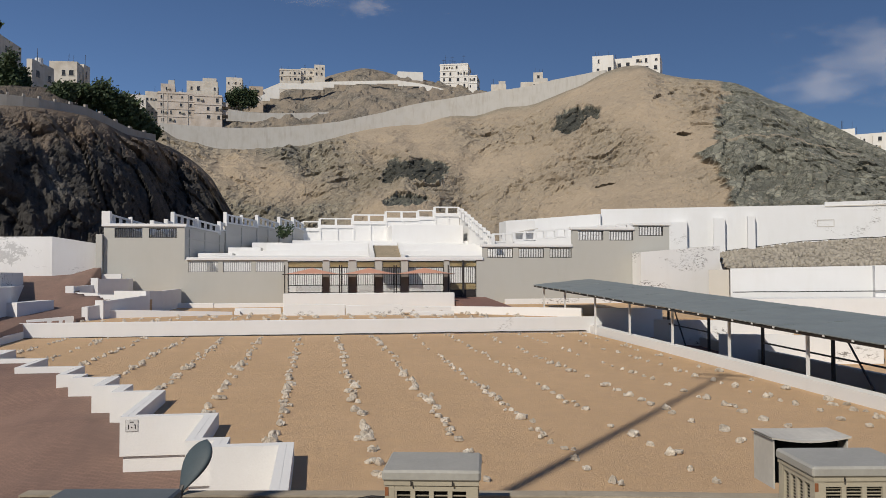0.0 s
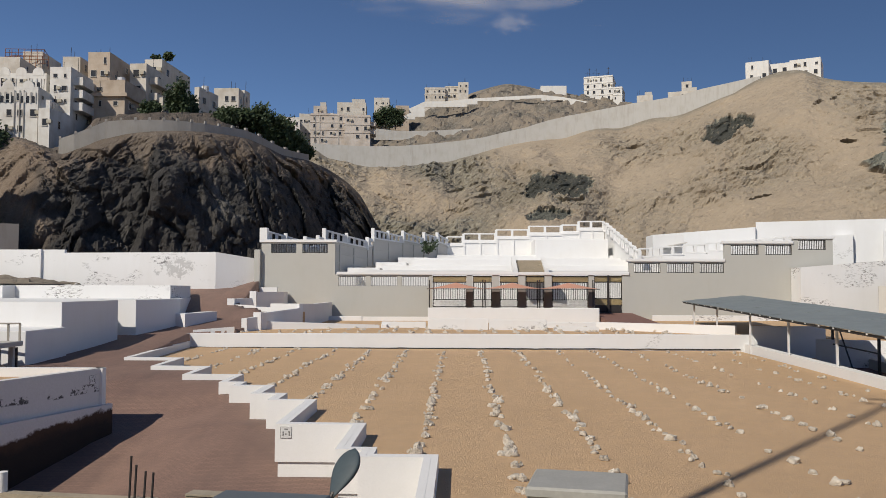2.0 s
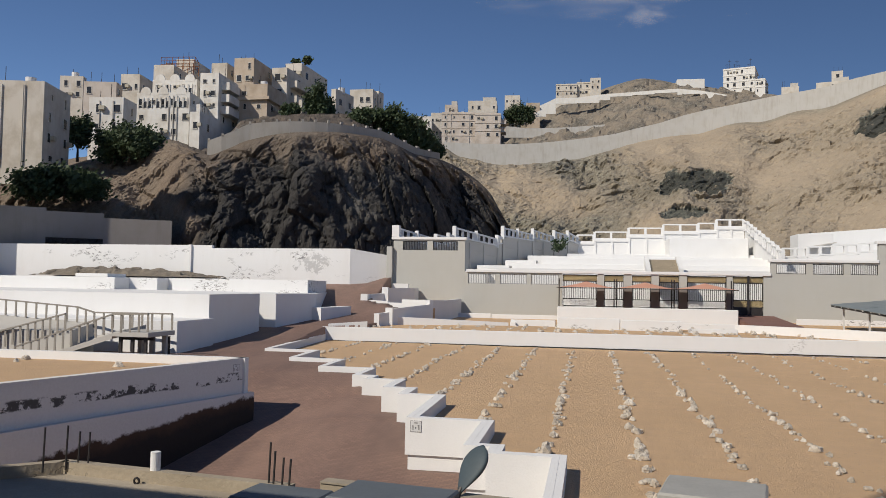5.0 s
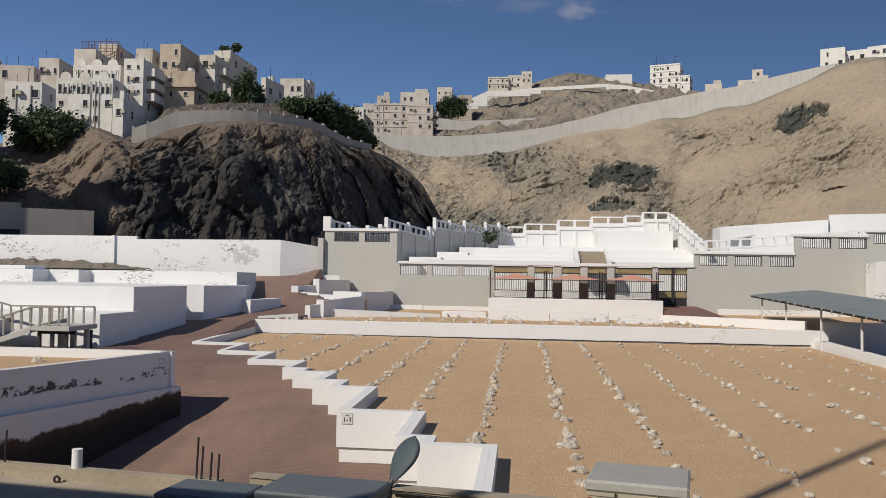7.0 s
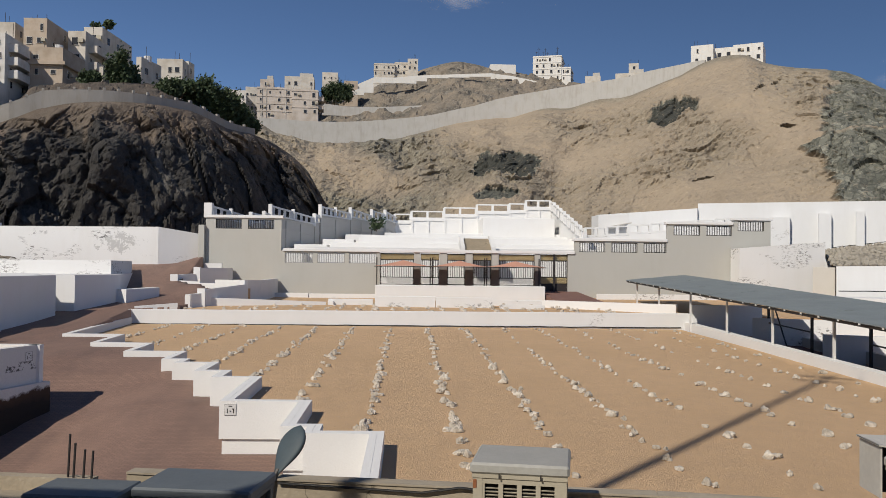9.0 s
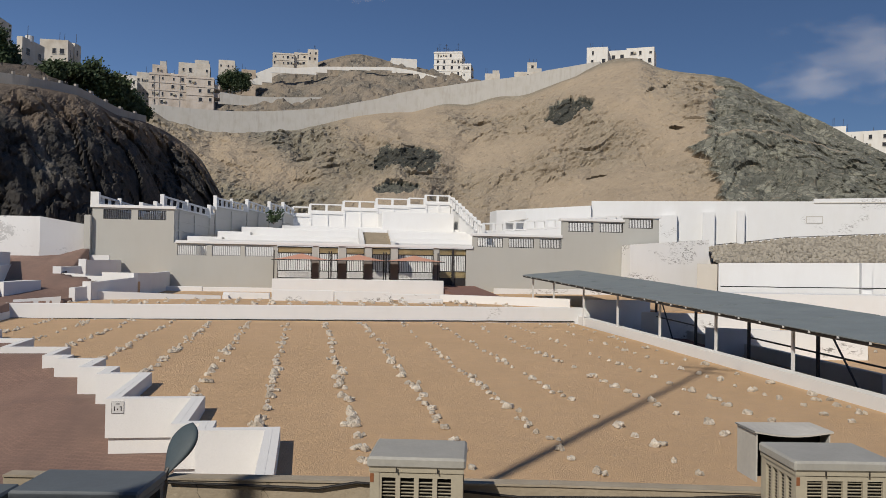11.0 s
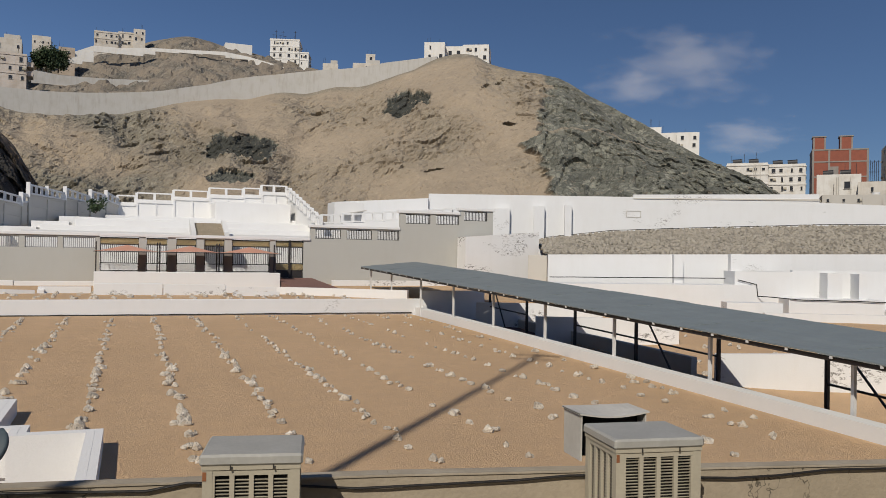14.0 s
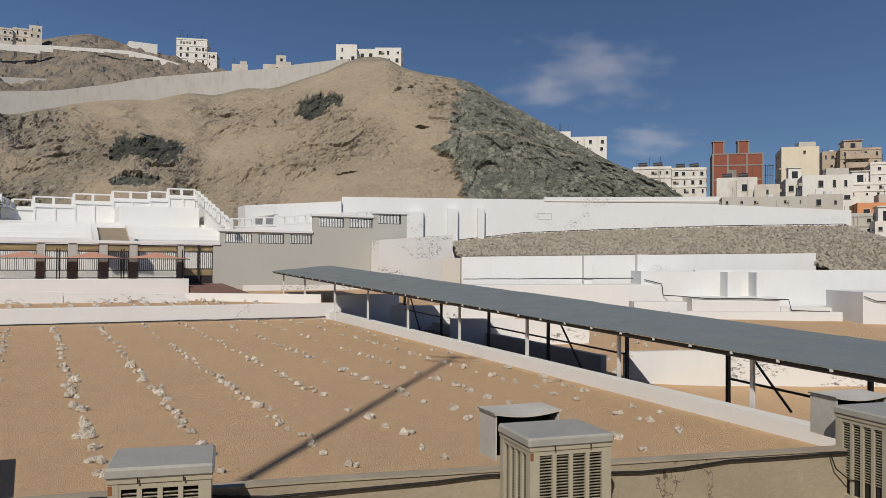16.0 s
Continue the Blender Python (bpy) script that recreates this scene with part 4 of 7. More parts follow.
def fence_panel(x0, x1, z0, z1, name="fence_panel", leaf=False):
    """Ornate steel panel: frame, upright bars, a scrollwork band above and below."""
    y = GY + 0.15
    f = thing(name, label="black steel fence panel with gilt scrollwork bands" if not leaf else "black steel gate leaf with gilt scrollwork", category="gate" if leaf else "fence", group="gate leaves" if leaf else "fence panels of the gate")
    bm = bmesh.new()
    for z in (z0 + 0.04, z0 + 0.62, z1 - 0.55, z1 - 0.04):
        beam(bm, (x0, y, z), (x1, y, z), 0.06, 0.07)
    for x in (x0 + 0.035, x1 - 0.035):
        beam(bm, (x, y, z0), (x, y, z1), 0.07, 0.07)
    part("frame", bm, DARKSTEEL, f)
    n = max(4, round((x1 - x0) / 0.15))
    me = mesh_of("bar", beam(bmesh.new(), (0, 0, z0 + 0.6), (0, 0, z1 - 0.55), 0.04, 0.04), DARKSTEEL)
    for i in range(1, n):
        share("bar", me, f, pose(x0 + (x1 - x0) * i / n, y, 0))
    for lo, hi, mat, nm in ((z1 - 0.52, z1 - 0.07, GOLD, "upper_scrollwork"), (z0 + 0.07, z0 + 0.59, GOLD if leaf else WHITESTEEL, "lower_scrollwork")):
        bm = bmesh.new()
        k = max(2, round((x1 - x0) / 0.36))
        for i in range(k):
            cx, cz, r = x0 + (x1 - x0) * (i + 0.5) / k, (lo + hi) / 2, (hi - lo) * 0.36
            for j in range(8):
                a, b2 = j * math.tau / 8, (j + 1) * math.tau / 8
                beam(bm, (cx + r * math.cos(a), y - 0.03, cz + r * math.sin(a)), (cx + r * math.cos(b2), y - 0.03, cz + r * math.sin(b2)), 0.035, 0.035)
            for s in (-1, 1):
                beam(bm, (cx - r * 1.3, y - 0.03, cz - s * r * 1.2), (cx + r * 1.3, y - 0.03, cz + s * r * 1.2), 0.035, 0.035)
        part(nm, bm, mat, f)
        if nm == "upper_scrollwork" or leaf:
            part("backing_plate", cube(x0 + 0.05, x1 - 0.05, y + 0.02, y + 0.04, lo, hi), GOLD, f, "dull gilt backing plate")
    if leaf:
        part("kick_plate", cube(x0 + 0.03, x1 - 0.03, y - 0.02, y + 0.03, z0 - 0.55, z0 + 0.02), DARKSTEEL, f)
    return f


for x0, x1 in ((-2.30, 0.50), (1.06, 2.62), (3.29, 4.79), (5.45, 6.97), (7.63, 10.63)):
    fence_panel(x0, x1, 5.43, 8.05)
fence_panel(11.14, 12.26, 5.55, 8.08, "gate_leaf", True)
fence_panel(12.30, 13.42, 5.55, 8.08, "gate_leaf", True)


def shade_sail(x0, x1):
    """A fabric pyramid on a steel frame between two posts."""
    u = thing("shade_canopy", label="terracotta fabric shade canopy with a low peak", category="canopy", group="shade canopies at the gate")
    y0, y1, z, top = 64.6, 67.7, 6.98, 7.44
    bm = bmesh.new()
    n = 12
    g = [[bm.verts.new((x0 + (x1 - x0) * i / n, y0 + (y1 - y0) * j / n, z + (top - z) * max(0.0, 1 - max(abs(i - n / 2), abs(j - n / 2)) / (n / 2)) ** 1.35 + 0.03 * math.sin(i * math.pi / n))) for i in range(n + 1)] for j in range(n + 1)]
    for j in range(n):
        for i in range(n):
            bm.faces.new((g[j][i], g[j][i + 1], g[j + 1][i + 1], g[j + 1][i]))
    part("fabric", bm, TERRACOTTA, u, smooth=True)
    bm = bmesh.new()
    for a, b in (((x0, y0), (x1, y0)), ((x0, y1), (x1, y1)), ((x0, y0), (x0, y1)), ((x1, y0), (x1, y1))):
        beam(bm, (*a, z - 0.03), (*b, z - 0.03), 0.06, 0.06)
    part("frame", bm, DARKSTEEL, u)
    for x in (x0 + 0.06, x1 - 0.06):
        part("post", beam(bmesh.new(), (x, y1 - 0.1, 4.6), (x, y1 - 0.1, 7.7), 0.09, 0.09), DARKSTEEL, u)
    return u


for x0, x1 in ((-2.62, 1.92), (1.99, 6.43), (6.50, 11.0)):
    shade_sail(x0, x1)
thing("gate_planter_wall", cube(-2.55, 10.85, 63.9, 64.6, 4.0, 5.47, 0.03), WHITE, "broad white painted wall before the gate fence", "wall", kind="structure")
thing("gate_apron", prism(bmesh.new(), [(10.95, 58.2), (14.2, 58.2), (14.2, 68), (10.95, 68)], [3.6, 3.6, 4.0, 4.0], [4.52, 4.52, 4.98, 4.98]), BROWNPAVE, "brown paved ramp up to the gate", "ramp", kind="structure")
# low walls and kerbs on the upper strip
for x0, x1, y0, y1, z0, z1 in ((-12.5, -8.0, 66.2, 66.6, 3.8, 4.72), (-7.95, -2.3, 66.2, 66.6, 3.8, 4.68), (-2.2, 1.9, 55.5, 56.0, 3.6, 4.93), (1.95, 5.85, 55.55, 56.0, 3.6, 4.86), (-5.5, -2.4, 57.0, 57.4, 3.7, 4.66), (-5.5, -5.1, 56.6, 57.0, 3.7, 4.5), (6.3, 9.3, 55.0, 55.4, 3.6, 4.43), (6.0, 9.8, 58.6, 59.0, 3.7, 4.6), (15.5, 30, 66.2, 66.5, 3.9, 4.85)):
    thing("kerb_wall", cube(x0, x1, y0, y1, z0, z1, 0.02), FLAKED, "low white kerb wall with flaking paint", "kerb", "kerb walls of the upper strip", "structure")
thing("kerb_wall", run(bmesh.new(), (9.5, 57.4), (14.4, 54.2), 0.35, 3.4, 4.66), WHITE, "low white kerb wall with flaking paint", "kerb", "kerb walls of the upper strip", "structure")
thing("side_buttress_wall", prism(bmesh.new(), [(27.3, 66), (34.5, 66), (34.5, 66.6), (27.3, 67.9)], 4.5, [8.74, 9.30, 9.30, 8.74]), FLAKED, "bulging white retaining wall with flaked paint", "wall", kind="structure")
thing("side_buttress_return", prism(bmesh.new(), [(34.5, 66), (35.2, 67.5), (35.2, 72), (34.5, 72)], 4.5, 9.3), GREYPAINT, "grey end of the retaining wall", "wall", kind="structure")

# ---- terraces behind the gate wall ----
def bays(name, p, q, n, z0, z1, h=0.75, steps=True, label="white masonry balustrade with square openings"):
    """Balustrade from p to q in plan: n bays of post, rails and a rear infill, stepping from z0 to z1."""
    b = thing(name, label=label, category="balustrade", kind="structure")
    p, q = Vector(p), Vector(q)
    d = (q - p) / n
    ang = math.degrees(math.atan2(d.y, d.x))
    L = d.length
    rail = mesh_of("rail", cube(0, L, -0.14, 0.14, -0.07, 0.07), WHITE)
    post = mesh_of("post", cube(-0.13, 0.13, -0.15, 0.15, 0, h), WHITE)
    for i in range(n):
        z = z0 + (z1 - z0) * (i + 0.5) / n
        a = p + d * i
        share("rail", rail, b, pose(a.x, a.y, z + h, 0, 0, ang))
        share("rail", rail, b, pose(a.x, a.y, z + 0.07, 0, 0, ang))
        share("post", post, b, pose(a.x, a.y, z, 0, 0, ang))
    e = p + d * n
    share("post", post, b, pose(e.x, e.y, z1, 0, 0, ang))
    return b


terr = thing("terrace", label="white painted stepped terrace above the gate", category="terrace", kind="structure")
for x0, x1, y0, y1, top in ((-8.2, 16.8, 72.0, 75.2, 8.6), (-7.2, 16.7, 75.2, 78.4, 9.1), (-4.7, 16.6, 78.4, 82.0, 9.75), (-3.9, 16.5, 82.0, 86.5, 10.05), (-2.5, 16.4, 86.5, 92.0, 10.5)):
    part("step", cube(x0, x1, y0, y1 + 0.3, 5.0, top, 0.02), WHITE, terr)
part("court", cube(-12.5, 17.0, 68.36, 72.0, 4.0, 5.25), WHITE, terr)
for x0, y0, top in ((-12.4, 73.0, 8.3), (-10.5, 75.6, 8.9), (-8.2, 78.6, 9.5), (-6.3, 82.2, 10.1)):
    part("side_step", cube(x0, x0 + 3.0, y0, y0 + 3.2, 5.0, top, 0.02), WHITE, terr)
part("platform", cube(7.9, 15.6, 86.2, 92, 9.5, 12.2, 0.03), WHITE, terr)
tan_stair = thing("tan_stair", label="tan coloured stair flight between low stepped walls", category="stairs", kind="structure")
for i in range(8):
    part("tread", cube(4.92, 7.2, 69.9 + i * 0.42, 70.4 + i * 0.42, 8.0, 8.46 + i * 0.15), TANROOF, tan_stair)
for i in range(5):
    for x in (4.55, 7.2):
        part("stringer", cube(x, x + 0.36, 69.8 + i * 0.7, 70.51 + i * 0.7, 8.0, 8.72 + i * 0.26), WHITE, tan_stair)
# back wall with panels, in steps rising to the right
back_wall = thing("terrace_back_wall", label="white terrace back wall rising in steps with recessed panels", category="wall", kind="structure")
BACK = [(-1.6, 0.3, 12.0), (0.3, 4.0, 12.35), (4.0, 7.7, 12.8), (7.7, 11.4, 13.2), (11.4, 13.3, 13.35), (13.3, 16.2, 13.75)]
for x0, x1, z in BACK:
    part("wall_piece", cube(x0, x1, 92, 92.4, 9, z), WHITE, back_wall)
    m = 2 if x1 - x0 > 2.5 else 1
    for i in range(m):
        a, b = x0 + (x1 - x0) * i / m, x0 + (x1 - x0) * (i + 1) / m
        part("pilaster", cube(a, a + 0.22, 91.9, 92, 9, z - 0.25), WHITE, back_wall)
        part("pilaster", cube(a, b, 91.88, 92, z - 0.25, z), WHITE, back_wall)
    bays("balustrade", (x0 + 0.05, 92.2), (x1 - 0.05, 92.2), m, z, z, 0.82)
left_wall = thing("terrace_side_wall", label="grey-white terrace side wall with pilasters, in shade", category="wall", kind="structure")
PL, QL = Vector((-16.3, 68.4)), Vector((-1.4, 92.0))
# share of the way where a stretch begins and ends, heights of its sloping rail, height of its end post
STRETCHES = [(0.0, 0.155, 11.78, 11.12, 11.3), (0.165, 0.223, 11.5, 11.36, 11.6), (0.225, 0.25, 11.62, 11.52, 11.8), (0.255, 0.48, 12.32, 11.56, 12.48), (0.48, 0.508, 11.9, 11.8, 12.0), (0.512, 0.688, 12.75, 12.36, 12.95), (0.69, 0.824, 12.82, 12.33, 13.0), (0.828, 0.918, 12.9, 12.62, 13.05), (0.92, 1.0, 13.0, 12.4, 13.18)]
for u0, u1, za, zb, zp in STRETCHES:
    a, b = PL + (QL - PL) * u0, PL + (QL - PL) * u1
    la, lb = za - 0.85, zb - 0.66
    part("wall_piece", run(bmesh.new(), a, b, 0.3, 5, la, 5, lb), CONCRETE, left_wall)
    n = max(1, round((b - a).length / 2.2))
    for i in range(n):
        p, q = a + (b - a) * i / n, a + (b - a) * (i + 1) / n
        hp, hq = la + (lb - la) * i / n, la + (lb - la) * (i + 1) / n
        part("pilaster", run(bmesh.new(), p, p + (q - p) * 0.14, -0.1, 5, hp - 0.15), CONCRETE, left_wall)
        for drop in (0.1, 0.95, 1.8):
            part("panel_ledge", run(bmesh.new(), p + (q - p) * 0.14, q, -0.07, hp - drop - 0.14, hp - drop, hq - drop - 0.14, hq - drop), CONCRETE, left_wall)
    k = thing("balustrade", label="white balustrade with a sloping rail and close posts", category="balustrade", kind="structure")
    part("sloping_rail", beam(bmesh.new(), (a.x, a.y, za), (b.x, b.y, zb), 0.22, 0.13), WHITE, k)
    part("sloping_rail", beam(bmesh.new(), (a.x, a.y, la + 0.06), (b.x, b.y, lb + 0.06), 0.26, 0.13), WHITE, k)
    n = max(1, round((b - a).length / 0.75))
    for i in range(n):
        c = a + (b - a) * (i + 0.5) / n
        part("baluster", beam(bmesh.new(), (c.x, c.y, la + (lb - la) * (i + 0.5) / n), (c.x, c.y, za + (zb - za) * (i + 0.5) / n), 0.24, 0.1), WHITE, k)
    part("cap_post", cube(a.x - 0.17, a.x + 0.17, a.y - 0.17, a.y + 0.17, la - 0.3, zp, 0.02), WHITE, k)
    m = (a + b) / 2
    if u1 - u0 > 0.15:
        part("cap_post", cube(m.x - 0.15, m.x + 0.15, m.y - 0.15, m.y + 0.15, (la + lb) / 2, (za + zb) / 2 + 0.28, 0.02), WHITE, k)
right_wall = thing("terrace_stair_wall", label="white wall stepping down with a stair balustrade", category="wall", kind="structure")
PR, QR = Vector((16.25, 92.0)), Vector((16.0, 73.0))
for i in range(9):
    a, b = PR + (QR - PR) * i / 9, PR + (QR - PR) * (i + 1) / 9
    z = 13.4 - 3.75 * i / 8
    part("wall_piece", run(bmesh.new(), a, b, 0.3, 5, z), WHITE, right_wall)
    bays("balustrade", a, a + (b - a) * 0.97, 2, z, z - 0.25, 0.95)
# second balustrade, running up to the right behind the low wall
low_terrace = thing("upper_walk_wall", label="white walkway wall behind the grey wall", category="wall", kind="structure")
for i in range(7):
    x0, x1 = 16.3 + i * 2.05, 16.3 + (i + 1) * 2.05
    part("wall_piece", cube(x0, x1, 74.5, 74.9, 5, 9.85 + i * 0.165), WHITE, low_terrace)
    bays("balustrade", (x0, 74.7), (x1 - 0.04, 74.7), 2, 9.85 + i * 0.165, 9.93 + i * 0.165, 0.78)
thing("upper_walk_floor", cube(18.2, 30.6, 72.0, 86, 5, 9.3), WHITE, "white painted walkway floor", "floor", kind="structure")
part("hut_wall", cube(18.6, 21.6, 79, 82, 9.3, 12.2), WHITE, low_terrace)
part("hut_roof", prism(bmesh.new(), [(19.2, 77.2), (21.4, 77.2), (21.4, 79), (19.2, 79)], [10.9, 11.3, 11.3, 10.9], [11.0, 11.4, 11.4, 11.0]), CONCRETE, low_terrace, "tan sheet roof")

thing("kerb_wall", run(bmesh.new(), (-13.2, 54.6), (-5.6, 56.5), 0.25, 3.4, 4.76, 3.6, 4.46), FLAKED, "low white kerb wall with flaking paint", "kerb", "kerb walls of the upper strip", "structure")
thing("kerb_wall", run(bmesh.new(), (14.4, 54.2), (17.4, 52.2), 0.35, 3.4, 4.66), WHITE, "low white kerb wall with flaking paint", "kerb", "kerb walls of the upper strip", "structure")
thing("gate_stile", cube(12.2, 12.36, 67.9, 68.0, 4.6, 8.1), DARKSTEEL, "dark steel stile between the gate leaves", "gate")

# ---- right of the field: canopy walk, lower plots, long walls ----
U, V = Vector((0.9028, -0.43)), Vector((0.43, 0.9028))


def rc(s, d):
    """Plan point s along and d deep in the frame of the walls to the right."""
    p = U * s + V * d
    return (p.x, p.y)


def rwall(name, s0, s1, d, z0, top, deep=0.4, top2=None, mat=None, label="white painted retaining wall", cat="wall"):
    foot = [rc(s0, d), rc(s1, d), rc(s1, d + deep), rc(s0, d + deep)]
    t2 = top if top2 is None else top2
    return thing(name, prism(bmesh.new(), foot, z0, [top, t2, t2, top]), mat or FEWFLAKES, label, cat, kind="structure")


rwall("long_wall", -8.5, 12.9, 86, 5, 13.62, 0.5, 13.5, label="long tall white boundary wall")
rwall("long_wall", 12.9, 31.6, 86, 5, 13.75, 0.5, 13.98, label="long tall white boundary wall")
rwall("long_wall", 31.6, 46, 86.2, 5, 13.15, 0.5, 12.65, label="long tall white boundary wall")
rwall("long_wall", -18.5, -8.5, 85.5, 5, 12.6, 0.5, 13.1, label="long tall white boundary wall")
rwall("wall_cap", 12.9, 31.6, 85.92, 13.3, 13.38, 0.08, 13.5, CONCRETE, "grey coping line of the long wall")
for s0, s1, top in ((-1.6, 0.1, 12.0), (2.6, 3.7, 12.3), (5.8, 6.5, 12.45)):
    rwall("buttress", s0, s1, 85.2, 5, top + 0.1, 0.8, label="white projecting pier of the long wall", cat="buttress")
blocked = thing("blocked_opening", label="outline of a plastered-over opening in the long wall", category="opening", kind="structure")
for s0, s1, z0, z1 in ((12.2, 13.7, 11.36, 11.42), (12.2, 13.7, 12.0, 12.06), (12.2, 12.26, 11.42, 12.0), (13.64, 13.7, 11.42, 12.0)):
    foot = [rc(s0, 85.97), rc(s1, 85.97), rc(s1, 86.0), rc(s0, 86.0)]
    part("plaster_edge", prism(bmesh.new(), foot, z0, z1), GREYBLOCK, blocked)
# stone-covered slope below the long wall
def stone_slope():
    ss, hs = np.arange(3, 60, 0.45), np.linspace(0, 1, 34)
    pts = []
    for h in hs:
        row = []
        for s in ss:
            zt, zb = line([(3, 8.9), (10.7, 9.85), (19.6, 10.26), (31.3, 10.7), (45, 11.0), (50, 9.3), (60, 4)], s), line([(3, 7.3), (31, 7.75), (31.5, 6.35), (44, 6.3), (60, 3)], s)
            low = line([(31.0, 66.0), (31.5, 61.7)], s)
            dd = low + (86 - low) * h
            x, y = rc(s, dd)
            z = zb + (zt - zb) * h
            row.append((x, y, z + 0.25 * noise.fractal((x * 0.55, y * 0.55, 1), 0.7, 2.1, 4) * min(1, h * 5) * min(1, (1 - h) * 4)))
        pts.append(row)
    return tagged(new("stone_slope", sheet_mesh("stone_slope", pts, RUBBLE)), "slope covered with dumped rubble stones", "slope", kind="structure")


stone_slope()
rwall("retaining_wall", 3.1, 31.3, 64, 2.5, 7.28, 0.6, 7.76)
rwall("retaining_wall", 1.6, 3.06, 64.9, 2.5, 7.2, 0.5, label="grey rough end of the stone slope", mat=CONCRETE)
rwall("retaining_wall", 16.8, 17.6, 63.2, 2.5, 7.55, 0.8, label="white pier of a retaining wall", cat="buttress")
rwall("retaining_wall", 12.6, 13.3, 63.2, 2.5, 7.42, 0.8, label="white pier of a retaining wall", cat="buttress")
rwall("retaining_wall", 2.5, 17.7, 60, 2.0, 5.15, 3.2, 5.3, label="low white terrace wall with a cable along its edge")
rwall("retaining_wall", 16.4, 20.6, 60.6, 2.0, 6.28, 3.0, label="white painted terrace block", cat="wall")
rwall("retaining_wall", 20.6, 60, 61, 2.0, 6.4, 0.5, 6.6)
rwall("retaining_wall", 22.5, 23.5, 59.5, 2.0, 6.26, 1.5, label="white pier of a retaining wall", cat="buttress")
rwall("retaining_wall", 24.66, 25.22, 59.5, 2.0, 6.24, 1.5, label="white pier of a retaining wall", cat="buttress")
rwall("retaining_wall", 19.5, 25.9, 58.4, 2.0, 4.45, 2.6, label="low white terrace wall with a cable along its edge")
rwall("retaining_wall", 25.9, 34, 58.2, 2.0, 3.75, 2.6, label="low white terrace wall with a cable along its edge")
rwall("retaining_wall", 29.6, 60, 54, 1.5, 5.03, 5.0, 4.6, label="white painted terrace block", cat="wall")
rwall("retaining_wall", 14.8, 18.5, 56.5, 1.5, 4.2, 1.5, label="low white plot wall")
rwall("retaining_wall", 17, 29, 55.5, 1.5, 3.6, 0.5, label="low white plot wall")
# sand of the lower plots on that side
def lower_z(y):
    return line([(4, 0.75), (22, 0.95), (27, 1.6), (36, 2.2), (62, 3.0)], y)


lower = new("lower_sand", sheet_mesh("lower_sand", [[(x, y, lower_z(y) + 0.06 * min(max(x - 26.5, 0), 12) + 0.05 * noise.noise((x * 0.4, y * 0.4, 7))) for x in np.arange(22.9, 84, 1.0)] for y in np.arange(3, 63, 1.0)], SAND, True))
tagged(lower, "lower sand plot behind the walkway", "plot", kind="structure")
rwall("plot_wall", 8.9, 24, 35.5, 0.5, 3.03, 0.35, 3.4, label="low white plot wall with flaking paint", mat=FLAKED)
rwall("plot_wall", -2, 6, 52, 1.5, 4.1, 0.4, label="low white plot wall with flaking paint", mat=FLAKED)
rwall("plot_wall", 1.6, 9.5, 46, 1.0, 3.7, 0.4, label="low white plot wall with flaking paint", mat=FLAKED)


